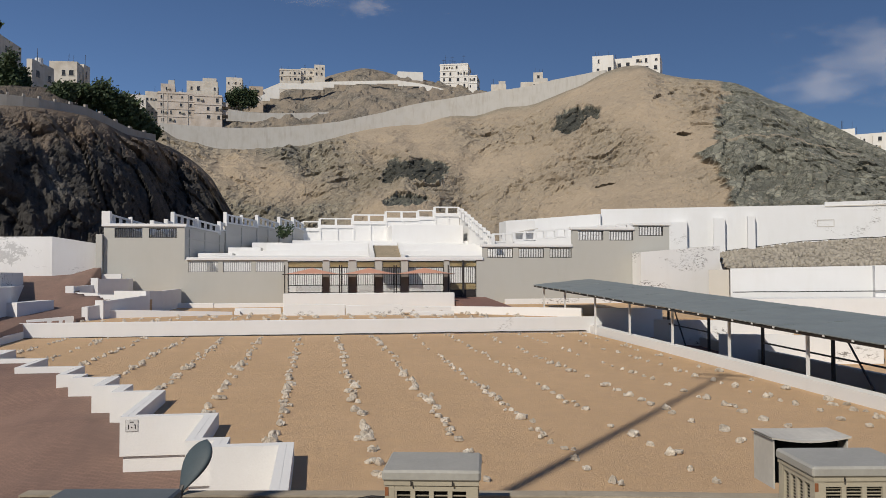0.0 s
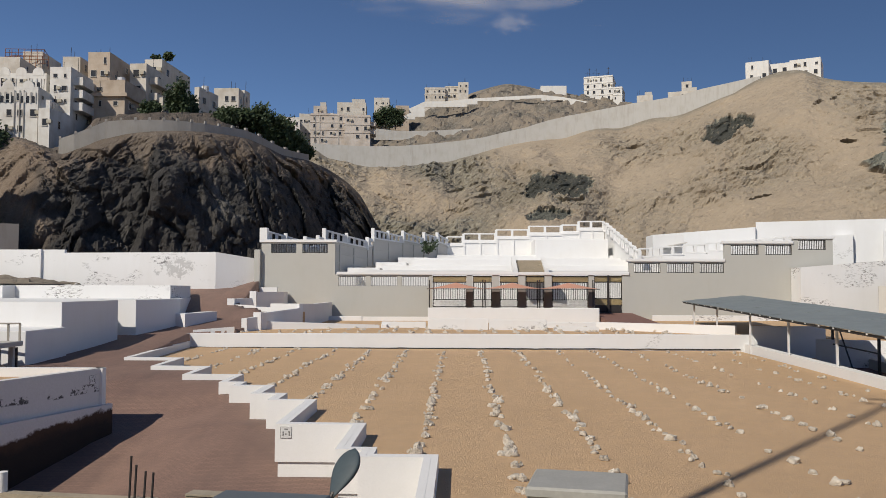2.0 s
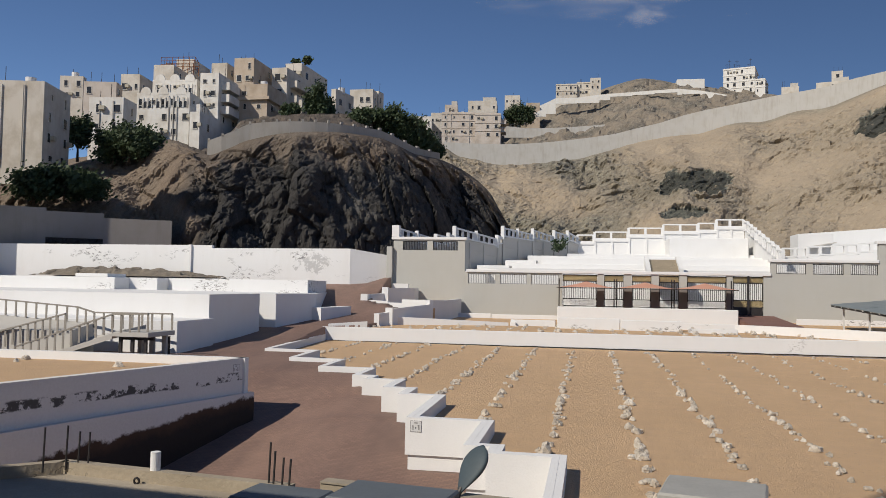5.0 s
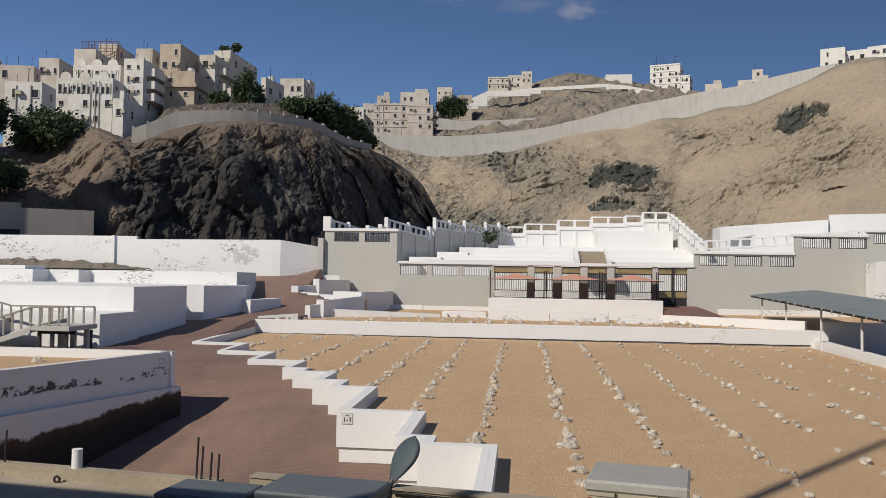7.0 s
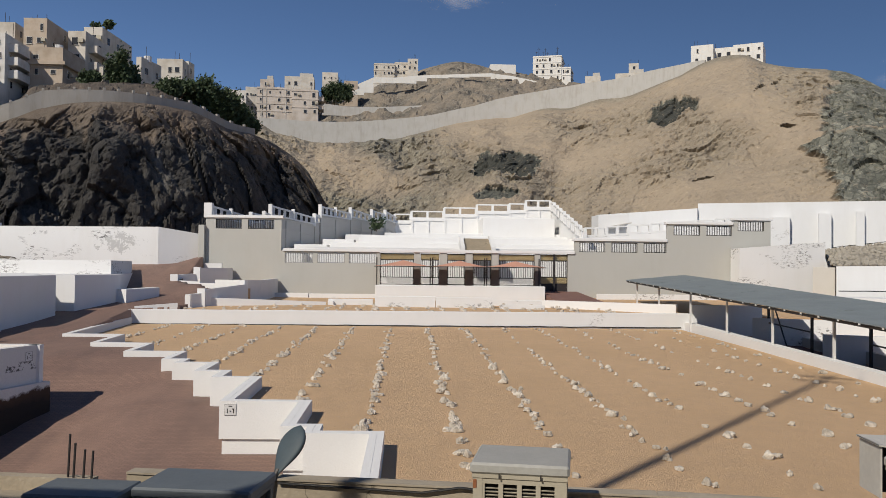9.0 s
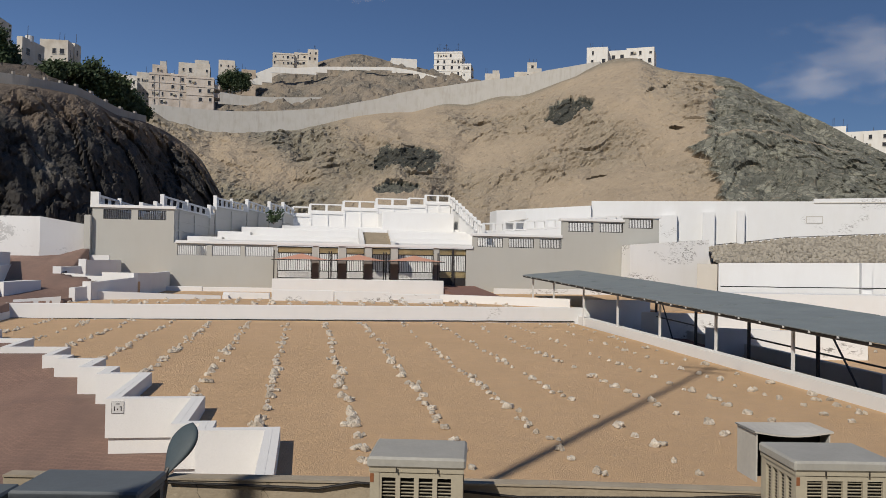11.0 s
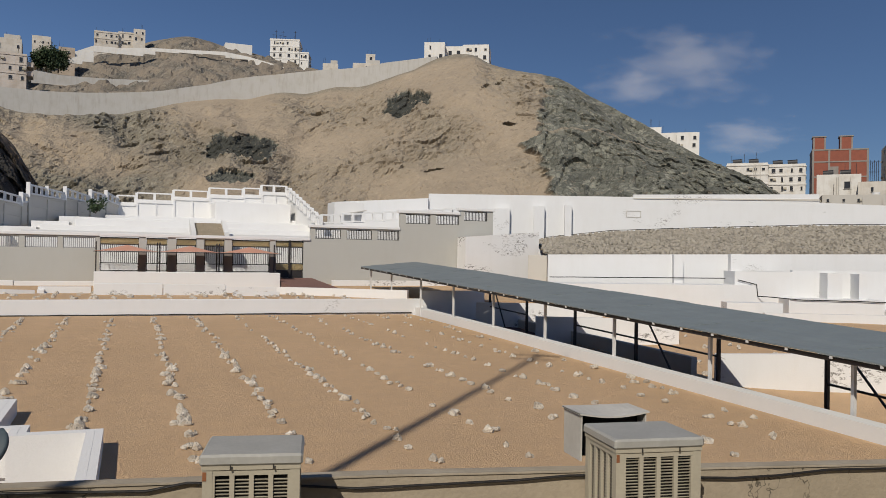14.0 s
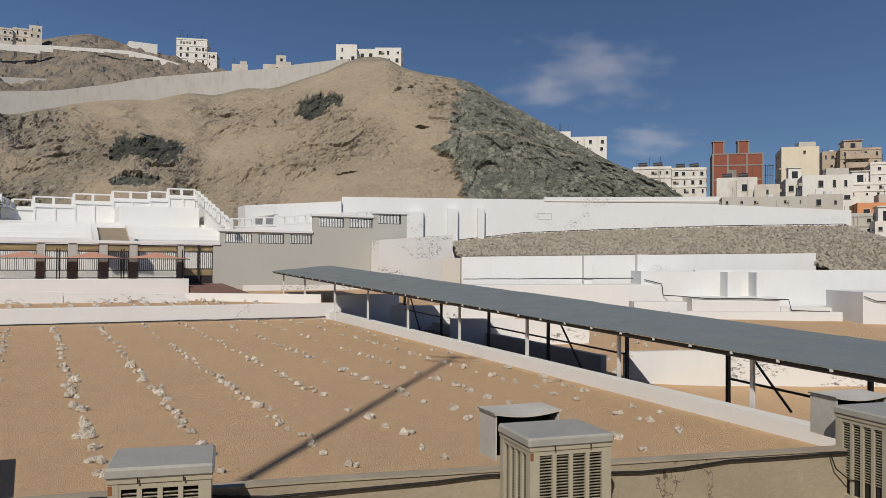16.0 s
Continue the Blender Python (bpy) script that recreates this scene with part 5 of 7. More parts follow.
def walkway_canopy():
    c = thing("walkway_canopy", label="long grey sheet-metal canopy on white and black posts", category="canopy")
    y0, y1 = 10.5, 63.0
    front = lambda y: 4.53 + (y - 12) * 0.0302
    rear = lambda y: 4.66 + (y - 12) * 0.0365
    fx = lambda y: 17.05 + (y - 12) * 0.006
    n = 9
    for i in range(n):
        a, b = y0 + (y1 - y0) * i / n, y0 + (y1 - y0) * (i + 1) / n - 0.02
        bm = bmesh.new()
        m = 14
        rows = []
        for k, y in enumerate((a, b)):
            rows.append([])
            for j in range(m + 1):
                u = j / m
                x = fx(y) - 0.35 + (21.7 - fx(y) + 0.35) * u
                z = front(y) + (rear(y) - front(y)) * u + 0.014 * (j % 2) + 0.012 * math.sin(i * 2.1 + j)
                rows[-1].append((x, y, z))
        vs = [[bm.verts.new(p) for p in r] for r in rows]
        lo = [[bm.verts.new((p[0], p[1], p[2] - 0.03)) for p in r] for r in rows]
        for j in range(m):
            bm.faces.new((vs[0][j], vs[0][j + 1], vs[1][j + 1], vs[1][j]))
            bm.faces.new((lo[0][j], lo[1][j], lo[1][j + 1], lo[0][j + 1]))
            bm.faces.new((vs[0][j], lo[0][j], lo[0][j + 1], vs[0][j + 1]))
            bm.faces.new((vs[1][j], vs[1][j + 1], lo[1][j + 1], lo[1][j]))
        bm.faces.new((vs[0][0], vs[1][0], lo[1][0], lo[0][0]))
        bm.faces.new((vs[0][m], lo[0][m], lo[1][m], vs[1][m]))
        part("roof_sheet", bm, SHEET, c)
    part("front_beam", beam(bmesh.new(), (fx(y0) - 0.2, y0, front(y0) - 0.12), (fx(y1) - 0.2, y1, front(y1) - 0.12), 0.14, 0.10), DARKSTEEL, c, "dark steel edge beam")
    part("rear_beam", beam(bmesh.new(), (21.55, y0, rear(y0) - 0.12), (21.55, y1, rear(y1) - 0.12), 0.12, 0.10), DARKSTEEL, c)
    for y in (10.6, 15.9, 21.5, 27.1, 32.75, 38.4, 44.0, 49.75, 56.0, 61.5):
        x = 17.5 if y < 52 else fx(y) + 0.15
        base = 1.8 + 1.4 * (y - 4) / 58 if y < 53 else 4.0
        part("front_post", beam(bmesh.new(), (x, y, base), (x, y, front(y) - 0.1), 0.1, 0.1), WHITESTEEL, c, "white painted post")
        part("rafter", beam(bmesh.new(), (x - 0.3, y, front(y) - 0.1), (21.55, y, rear(y) - 0.1), 0.07, 0.07), DARKSTEEL, c)
    for y in (10.0, 15.2, 20.5, 25.8, 31.35, 36.8, 42.3, 47.5):
        part("rear_post", beam(bmesh.new(), (21.4, y, 0.6), (21.4, y, rear(y) - 0.1), 0.12, 0.12), DARKSTEEL, c)
    for y in (20.5, 31.35, 47.5):
        part("brace", beam(bmesh.new(), (21.4, y - 0.1, rear(y) - 0.2), (21.4, y - 2.6, 2.3), 0.06, 0.06), DARKSTEEL, c)
    for p, q in (((47.5, 3.85), (42.3, 3.7)), ((36.8, 3.58), (25.8, 3.28)), ((20.5, 3.02), (12.0, 2.7))):
        part("hand_rail", beam(bmesh.new(), (21.4, *p), (21.4, *q), 0.07, 0.07), DARKSTEEL, c)
    for k in range(34):
        y = y0 + 0.8 + k * 1.53
        part("clip", cube(fx(y) - 0.36, fx(y) - 0.31, y, y + 0.07, front(y) - 0.10, front(y) - 0.03), WHITESTEEL, c)
    return c


walkway_canopy()
box_m = thing("meter_box", label="small grey-white metal meter box on a short post", category="box", at=pose(18.55, 22.1, 1.85))
part("casing", cube(0, 0.42, 0, 0.25, 0.35, 1.05, 0.01), PANEL, box_m)
part("leg", cube(0.08, 0.34, 0.05, 0.2, -0.85, 0.35), DARKSTEEL, box_m)
part("dial", cube(0.1, 0.32, -0.012, 0, 0.7, 0.95), DARKSTEEL, box_m)
floor_w = new("walkway_floor", sheet_mesh("walkway_floor", [[(x, y, line([(4, 0.8), (22, 1.0), (36, 2.0), (62, 3.3)], y) + 0.02) for x in (17.3, 19, 21, 23.05)] for y in np.arange(4, 62.5, 1.5)], BROWNPAVE, True))
tagged(floor_w, "shaded walkway floor under the canopy", "floor", kind="structure")
thing("walkway_wall", prism(bmesh.new(), [(23.0, 29.5), (23.3, 29.5), (23.3, 62), (23.0, 62)], 1.0, [2.75, 2.75, 3.35, 3.35]), CONCRETE, "low wall behind the walkway", "wall", kind="structure")


thing("walkway_end_wall", cube(17.95, 22.5, 50.85, 51.15, 2.4, 4.7, 0.02), WHITE, "white cross wall at the end of the walkway", "wall", kind="structure")


def slope_rubble():
    """Loose stones over the slope below the long wall."""
    rng = random.Random(5)
    bms = []
    for k in range(5):
        bm = bmesh.new()
        bmesh.ops.create_icosphere(bm, subdivisions=1, radius=1.0)
        for v in bm.verts:
            v.co *= 1 + 0.5 * noise.noise(v.co * 1.4 + Vector((k * 5, 0, 0)))
        bms.append(([v.co.copy() for v in bm.verts], [[v.index for v in f.verts] for f in bm.faces]))
        bm.free()
    vs, fs = [], []
    for n in range(9000):
        s, h = rng.uniform(3, 50), rng.random()
        zt, zb = line([(3, 8.9), (10.7, 9.85), (19.6, 10.26), (31.3, 10.7), (45, 11.0), (50, 9.3)], s), line([(3, 7.3), (31, 7.75), (31.5, 6.35), (44, 6.3), (50, 4.2)], s)
        low = line([(31.0, 66.0), (31.5, 61.7)], s)
        x, y = rc(s, low + (86 - low) * h)
        m = pose(x, y, zb + (zt - zb) * h + rng.uniform(-0.02, 0.08), rng.uniform(0, 360), rng.uniform(0, 360), rng.uniform(0, 360)) @ Matrix.Scale(rng.choice((0.07, 0.09, 0.11, 0.14, 0.2)), 4)
        pv, pf = rng.choice(bms)
        k = len(vs)
        vs += [tuple(m @ v) for v in pv]
        fs += [[k + i for i in f] for f in pf]
    me = bpy.data.meshes.new("slope_rubble")
    me.from_pydata(vs, [], fs)
    me.materials.append(PEBBLE)
    return tagged(new("slope_rubble", me), "loose pale rubble stones covering the slope", "rubble", kind="stuff")


slope_rubble()


def wall_cable(pts, label="thin black cable along the white wall"):
    rows = []
    for k, (s, d, z) in enumerate(pts):
        x, y = rc(s, d)
        rows.append([Vector((x + 0.03 * math.cos(a) * U.x, y + 0.03 * math.cos(a) * U.y - 0.03, z + 0.035 * math.sin(a))) for a in [j * math.tau / 5 for j in range(6)]])
    return tagged(new("wall_cable", sheet_mesh("wall_cable", rows, CABLE)), label, "cable", "cables along the walls")


def sagging(pts, seed):
    """Fill a run of (s, d, z) with small dips and waves."""
    out = []
    for a, b in zip(pts[:-1], pts[1:]):
        n = max(2, int(abs(b[0] - a[0]) / 0.8))
        for i in range(n):
            u = i / n
            out.append((a[0] + (b[0] - a[0]) * u, a[1] + (b[1] - a[1]) * u, a[2] + (b[2] - a[2]) * u + 0.06 * noise.noise((a[0] + u * 9, seed, 0))))
    return out + [pts[-1]]


wall_cable(sagging([(3.2, 63.12, 5.56), (9, 63.12, 5.62), (16.6, 63.12, 5.7)], 1))
wall_cable(sagging([(16.6, 60.5, 5.65), (17.9, 60.5, 5.32), (18.0, 60.5, 4.5), (19.6, 58.32, 4.42), (26.5, 58.32, 4.32), (26.6, 58.12, 3.55), (29.4, 58.12, 3.5)], 2))
wall_cable(sagging([(29.6, 53.9, 4.75), (30.4, 53.9, 4.45), (34, 53.9, 4.3), (42, 53.9, 4.5), (55, 53.9, 4.3)], 3))
wall_cable(sagging([(3, 85.4, 9.05), (10.7, 85.4, 9.98), (19.6, 85.4, 10.38), (31.3, 85.4, 10.84), (45, 85.4, 11.12)], 5))

# ---- left of the lane ----
def lwall(name, p, q, z0, z1, z2=None, thick=0.35, mat=None, label="white painted plot wall", cat="wall"):
    return thing(name, run(bmesh.new(), p, q, thick, z0, z1, z0, z2 if z2 is not None else z1), mat or WHITE, label, cat, kind="structure")


# nearest plot: a raised sand bed with a tall stained wall along the lane
P0, P1 = (-12.2, 28.0), (-15.6, 17.0)
near_plot = thing("raised_plot", prism(bmesh.new(), [(-12.5, 27.8), (-15.8, 17.0), (-40, 14), (-40, 27.8)], 0.5, 3.95), SAND, "raised sand plot behind a stained white wall", "plot", kind="structure")
lwall("raised_plot_wall", P1, P0, 0.5, 4.25, thick=0.3, mat=STAINEDWALL, label="tall white wall with black flaking and brown damp stains")
lwall("raised_plot_wall", P0, (-45, 28.0), 0.5, 4.25, thick=0.3, label="white top wall of the raised plot")
lwall("raised_plot_plinth", (-15.35, 17.0), (-12.0, 28.1), 0.5, 3.0, thick=0.2, mat=STAINEDWALL, label="projecting stained plinth of the plot wall", cat="plinth")
# stepped white plots further up the lane
thing("white_plot", prism(bmesh.new(), [(-20.7, 42), (-20.55, 48.6), (-22.2, 48.7), (-22.2, 50.3), (-20.1, 50.2), (-18.7, 54), (-21.3, 64.3), (-60, 64.3), (-60, 42)], 2.0, 6.25), WHITE, "white painted raised plot beside the lane", "plot", kind="structure")
thing("white_plot_low", cube(-34, -20.4, 38, 42, 2.5, 4.95, 0.02), WHITE, "low white block before the plots", "wall", kind="structure")
thing("white_plot_upper", prism(bmesh.new(), [(-20.05, 56), (-21.4, 64.25), (-60, 64.25), (-60, 56), (-35.3, 56), (-35.3, 58), (-33.2, 58), (-33.2, 56), (-31.8, 56), (-31.8, 57.6), (-30.6, 57.6), (-30.6, 56)], 5.0, 7.16), FLAKED, "upper white plot with a recess and flaking paint", "plot", kind="structure")
thing("plot_cap_block", cube(-38.6, -35.9, 56.02, 58.5, 7.16, 7.42, 0.02), WHITE, "low white block on the upper plot", "wall", kind="structure")
lwall("plot_ledge", (-18.9, 53.7), (-17.6, 56.4), 3.8, 5.3, 5.36, -0.9, label="low white ledge at the end of the raised plot", cat="ledge")
lwall("peeling_wall", (-64, 67.2), (-33.0, 67.2), 3.0, 10.16, 10.16, 0.4, PEELED, "long white wall with peeling patches")
lwall("peeling_wall", (-33.0, 67.2), (-20.3, 67.2), 3.0, 9.9, 9.97, 0.4, PEELED, "long white wall with peeling patches")
lwall("peeling_wall", (-20.3, 67.205), (-15.6, 69.4), 3.0, 9.97, 9.2, 0.4, PEELED, "end of the white wall beside the lane")
thing("wall_pier", cube(-35.15, -34.9, 67.0, 67.2, 6.6, 10.2), PEELED, "narrow white pier on the peeling wall", "pier", kind="structure")
# low walls at the foot of the gate wall, stepping up the lane
def kerb(p, q, z0, z1, z2=None, thick=0.3):
    lwall("lane_kerb", p, q, 2.5, z1, z2, thick, label="low white kerb wall stepping up the lane", cat="kerb")


kerb((-17.5, 60.9), (-16.95, 60.9), 4.5, 6.2, thick=0.4)
kerb((-17.0, 61.05), (-15.1, 60.0), 4.5, 5.75, 5.68)
kerb((-15.1, 60.0), (-13.9, 59.5), 4.5, 5.6)
kerb((-13.9, 59.5), (-11.3, 57.1), 4.3, 5.86, 5.9)
kerb((-11.3, 57.1), (-10.7, 60.0), 4.3, 5.9, 5.84, 0.4)
kerb((-10.7, 60.0), (-10.7, 67.8), 4.3, 5.84)
kerb((-17.1, 61.25), (-15.5, 64.2), 4.5, 6.15, 6.3)
kerb((-16.35, 63.0), (-15.85, 63.0), 4.5, 6.75, thick=0.35)
kerb((-16.1, 63.1), (-14.4, 66.2), 4.5, 6.68)
kerb((-14.4, 66.2), (-14.4, 67.8), 4.5, 6.68)
kerb((-16.6, 67.3), (-15.2, 67.3), 5.0, 7.05)
kerb((-13.75, 54.0), (-13.25, 54.0), 3.4, 5.38, thick=0.35)
kerb((-13.35, 54.2), (-11.2, 57.0), 3.4, 5.3, 5.6)
kerb((-14.3, 53.1), (-13.95, 53.1), 3.4, 5.0, thick=0.3)
kerb((-14.1, 53.2), (-13.4, 54.1), 3.4, 5.0, 5.08)
kerb((-16.9, 51.35), (-14.5, 52.2), 3.0, 4.32, 4.5, 0.25)
thing("lane_bed", prism(bmesh.new(), [(-16.9, 61.2), (-15, 60.2), (-13.8, 59.7), (-11.2, 57.4), (-10.8, 60), (-10.8, 67.9), (-17.0, 67.9)], 3.0, 5.3), SAND, "sandy bed behind the kerb walls", "ground", kind="structure")
thing("gate_wall_pier", cube(-17.2, -16.72, 67.6, 68.3, 4, 10.2, 0.02), GREYPAINT, "grey beige pier at the end of the gate wall", "pier", kind="structure")
far_wall = thing("retaining_wall_far", label="grey concrete retaining wall with a dark recess", category="wall", kind="structure")
# part of this wall's shade is in its plaster colour
for a0, a1, z0, z1 in ((-28.8, -33.0, 5, 13.05), (-33.0, -36.4, 10.96, 13.5), (-36.4, -44, 5, 13.8)):
    part("wall_piece", run(bmesh.new(), bearing(a0, 88).xy, bearing(a1, 88).xy, 0.6, z0, z1), SHADEDWALL, far_wall)


def ramp_rail(name, pts, h=0.82, step=0.42):
    """Flat rail and flat posts along a run of floor points."""
    r = thing(name, label="dusty grey flat-bar ramp railing", category="railing", group="ramp railings")
    for a, b in zip(pts[:-1], pts[1:]):
        a, b = Vector(a), Vector(b)
        part("hand_rail", beam(bmesh.new(), a + Vector((0, 0, h)), b + Vector((0, 0, h)), 0.09, 0.07), RAILSTEEL, r)
        n = max(2, round((b - a).length / step))
        for i in range(n):
            p = a + (b - a) * i / n
            part("post", beam(bmesh.new(), p, p + Vector((0, 0, h)), 0.10, 0.03), RAILSTEEL, r)
    part("post", beam(bmesh.new(), b, b + Vector((0, 0, h)), 0.10, 0.03), RAILSTEEL, r)
    return r


bridge = thing("footbridge", label="small footbridge with a sloping concrete ramp", category="bridge", kind="structure")
part("ramp", prism(bmesh.new(), [(-28.0, 34.0), (-21.47, 34.0), (-21.47, 36.9), (-28.0, 36.9)], [2.2, 4.28, 4.5, 3.0], [2.4, 4.54, 4.8, 3.3]), GREYBLOCK, bridge)
part("deck", cube(-21.47, -19.66, 34.0, 36.4, 4.38, 4.6, 0.02), GREYBLOCK, bridge)
part("upper_landing", prism(bmesh.new(), [(-32, 35.2), (-24.4, 35.2), (-24.4, 37.1), (-32, 37.1)], 2.4, [4.5, 4.5, 4.8, 5.2]), GREYBLOCK, bridge)
for x in (-21.2, -20.6, -19.95):
    part("pier", beam(bmesh.new(), (x, 34.3, 2.4), (x, 34.3, 4.4), 0.13, 0.13), DARKSTEEL, bridge)
    part("pier", beam(bmesh.new(), (x, 36.0, 2.4), (x, 36.0, 4.4), 0.2, 0.2), GREYBLOCK, bridge)
part("cross_beam", beam(bmesh.new(), (-21.4, 34.6, 4.3), (-19.7, 34.6, 4.3), 0.14, 0.16), DARKSTEEL, bridge)
ramp_rail("railing", [(-26.4, 34.0, 2.95), (-21.47, 34.0, 4.58), (-19.7, 34.0, 4.64)])
ramp_rail("railing", [(-29.0, 35.1, 3.35), (-24.62, 35.1, 4.5)])
ramp_rail("railing", [(-30.5, 37.0, 5.15), (-25.3, 37.0, 4.8), (-24.36, 37.0, 4.55), (-19.8, 36.35, 4.6)], 0.78, 0.55)


def rubble_heap():
    """A bank of brown rubble lying against the peeling wall."""
    rows = []
    for j in range(9):
        v = j / 8
        row = []
        for i in range(90):
            u = i / 89
            x, y = -49 + 17.5 * u, 64.4 + 2.7 * v
            top = 0.95 * min(1, u * 4 + 0.3) * min(1, (1 - u) * 3) * (0.7 + 0.5 * noise.noise((x * 0.5, 1, 1)))
            row.append((x, y, 7.3 + top * math.sin(v * math.pi * 0.75) + 0.25 * slabs(Vector((x, y, v)), 1.3) * min(v * 4, 1)))
        rows.append(row)
    return tagged(new("rubble_heap", sheet_mesh("rubble_heap", rows, RUBBLEHILL, False, [[0.35] * 90 for r in rows])), "bank of brown rubble against the peeling wall", "rubble", kind="stuff")


rubble_heap()
thing("bollard", bar(bmesh.new(), (-20.4, 37.2, 3.1), (-20.4, 37.2, 4.25), 0.07), DARKSTEEL, "short black steel bollard", "bollard")

# ---- houses on the hills ----
WINDOW_FRAME = mesh_of("window", box(box(box(box(bmesh.new(), -0.58, -0.5, -0.06, 0, -0.7, 0.7), 0.5, 0.58, -0.06, 0, -0.7, 0.7), -0.5, 0.5, -0.06, 0, 0.62, 0.7), -0.62, 0.62, -0.12, 0, -0.78, -0.7), CONCRETE)
WINDOW_PANE = mesh_of("pane", cube(-0.5, 0.5, -0.03, 0.0, -0.7, 0.62), GLASS)
WINDOW_COOLER = mesh_of("window_cooler", cube(-0.42, 0.42, -0.55, -0.02, -0.3, 0.3, 0.03), COOLER)


def add_windows(h, length, z0, z1, floors, cols, m, rng, big=1.0, skip=0.2):
    """Rows of windows on one face; m takes (along, 0, up) of the face into the house."""
    step = (z1 - z0) / floors
    k = min(1.0, step / 2.6, length / cols / 2.0) * big
    for f in range(floors):
        for c in range(cols):
            if rng.random() < skip:
                continue
            u = length * (c + 0.5 + rng.uniform(-0.14, 0.14)) / cols
            w = share("window", WINDOW_FRAME, h, m @ pose(u, 0, z0 + step * (f + 0.55)) @ Matrix.Diagonal((k * rng.choice((0.5, 0.75, 0.85, 1.0)), 1, k * rng.choice((0.55, 0.8, 0.9, 1.0)), 1)))
            share("pane", WINDOW_PANE, w, Matrix.Identity(4))
            if rng.random() < 0.22:
                share("window_cooler", WINDOW_COOLER, h, m @ pose(u + rng.uniform(0.7, 1.1) * k, 0, z0 + step * (f + 0.55)) @ Matrix.Scale(k, 4))


def half_disc(r, y0, y1, base):
    """An upright half disc with a short foot, r wide to either side."""
    bm = bmesh.new()
    arc = [(r * math.cos(k * math.pi / 10), r * math.sin(k * math.pi / 10)) for k in range(11)]
    f = bm.faces.new([bm.verts.new((x, y0, z)) for x, z in [(-r, -base), (r, -base)] + arc])
    up = bmesh.ops.extrude_face_region(bm, geom=[f])["geom"]
    bmesh.ops.translate(bm, verts=[v for v in up if isinstance(v, bmesh.types.BMVert)], vec=(0, y1 - y0, 0))
    bmesh.ops.recalc_face_normals(bm, faces=bm.faces)
    return bm


SLIT_FRAME = mesh_of("arched_window", box(box(bmesh.new(), -0.34, -0.24, -0.12, 0, -0.7, 0.75), 0.24, 0.34, -0.12, 0, -0.7, 0.75), OLDWHITE)
SLIT_PANE = mesh_of("pane", half_disc(0.24, -0.03, 0.0, 0.7), GLASS)


def dress(h, mat, length, depth, top, floors, extras, rng, turn):
    """String courses, gables, slit windows, balconies and roof rooms, as a house has them."""
    step = (top - 0.4) / floors
    if "bands" in extras:
        for f in range(1, floors + 1):
            part("string_course", cube(-0.12, length + 0.12, -0.12, depth + 0.12, step * f - 0.1, step * f + 0.1), mat, h)
    if "gables" in extras:
        n = max(2, round(length / 2.6))
        for k in range(n):
            part("gable", half_disc(0.75, -0.02, 0.22, 0.4), mat, h).matrix_local = pose(length * (k + 0.5) / n, 0, top + 0.1)
    if "slits" in extras:
        n = max(2, round(length / 3.2))
        for k in range(n):
            for i in (-1, 0, 1):
                w = share("arched_window", SLIT_FRAME, h, pose(length * (k + 0.5) / n + i * 0.72, 0, top - 1.5))
                share("pane", SLIT_PANE, w, pose(0, 0, 0))
    if "balconies" in extras:
        m = pose(length, 0, 0, 0, 0, 90) if turn > 0 else Matrix.Identity(4)
        n = depth if turn > 0 else length
        for f in range(1, floors):
            b = part("balcony", cube(n * 0.12, n * 0.7, -1.3, 0, step * f - 0.15, step * f + 0.05), mat, h)
            b.matrix_local = m
            bm = box(box(box(bmesh.new(), n * 0.12, n * 0.7, -1.3, -1.15, step * f + 0.05, step * f + 1.0), n * 0.12, n * 0.12 + 0.15, -1.15, 0, step * f + 0.05, step * f + 1.0), n * 0.7 - 0.15, n * 0.7, -1.15, 0, step * f + 0.05, step * f + 1.0)
            part("balcony_parapet", bm, mat, b)
    if "lip" in extras:
        part("projecting_floor", cube(-0.3, length + 0.5, -0.5, depth, step * (floors - 1), step * (floors - 1) + 0.5), mat, h)
    if "room" in extras:
        r = part("roof_room", cube(length * 0.15, length * 0.6, depth * 0.3, depth * 0.8, top - 0.35, top + 2.1), mat, h)
        share("pane", WINDOW_PANE, r, pose(length * 0.38, depth * 0.3, top + 0.9))
        part("roof_slab", cube(length * 0.12, length * 0.63, depth * 0.27, depth * 0.83, top + 2.1, top + 2.25), mat, h)
    if "shed" in extras:
        part("roof_shed", cube(length * 0.5, length * 0.95, depth * 0.2, depth * 0.7, top - 0.35, top + 1.3), GREYBLOCK, h)
    if "aerials" in extras:
        for k in range(7):
            ax, ah = length * rng.random(), rng.uniform(1.5, 4.5)
            a = part("aerial", bar(bmesh.new(), (ax, depth * 0.3, top - 0.35), (ax, depth * 0.3, top + ah), 0.05, 5), DARKSTEEL, h)
            part("aerial_arm", bar(bmesh.new(), (ax - 0.5, depth * 0.3, top + ah * 0.85), (ax + 0.5, depth * 0.3, top + ah * 0.85), 0.04, 5), DARKSTEEL, a)
    if "tanks" in extras:
        for k in range(2):
            ax = length * (0.25 + 0.4 * k)
            part("roof_tank", bar(bmesh.new(), (ax - 0.8, depth * 0.3, top + 0.35), (ax + 0.8, depth * 0.3, top + 0.45), 0.55, 14), BLACKTANK, h, "black plastic roof tank")
    if "pipes" in extras:
        for k in range(3):
            ax = length * rng.uniform(0.05, 0.95)
            part("drain_pipe", bar(bmesh.new(), (ax, -0.1, 0), (ax, -0.1, top - 0.5), 0.07, 6), GREYBLOCK, h)


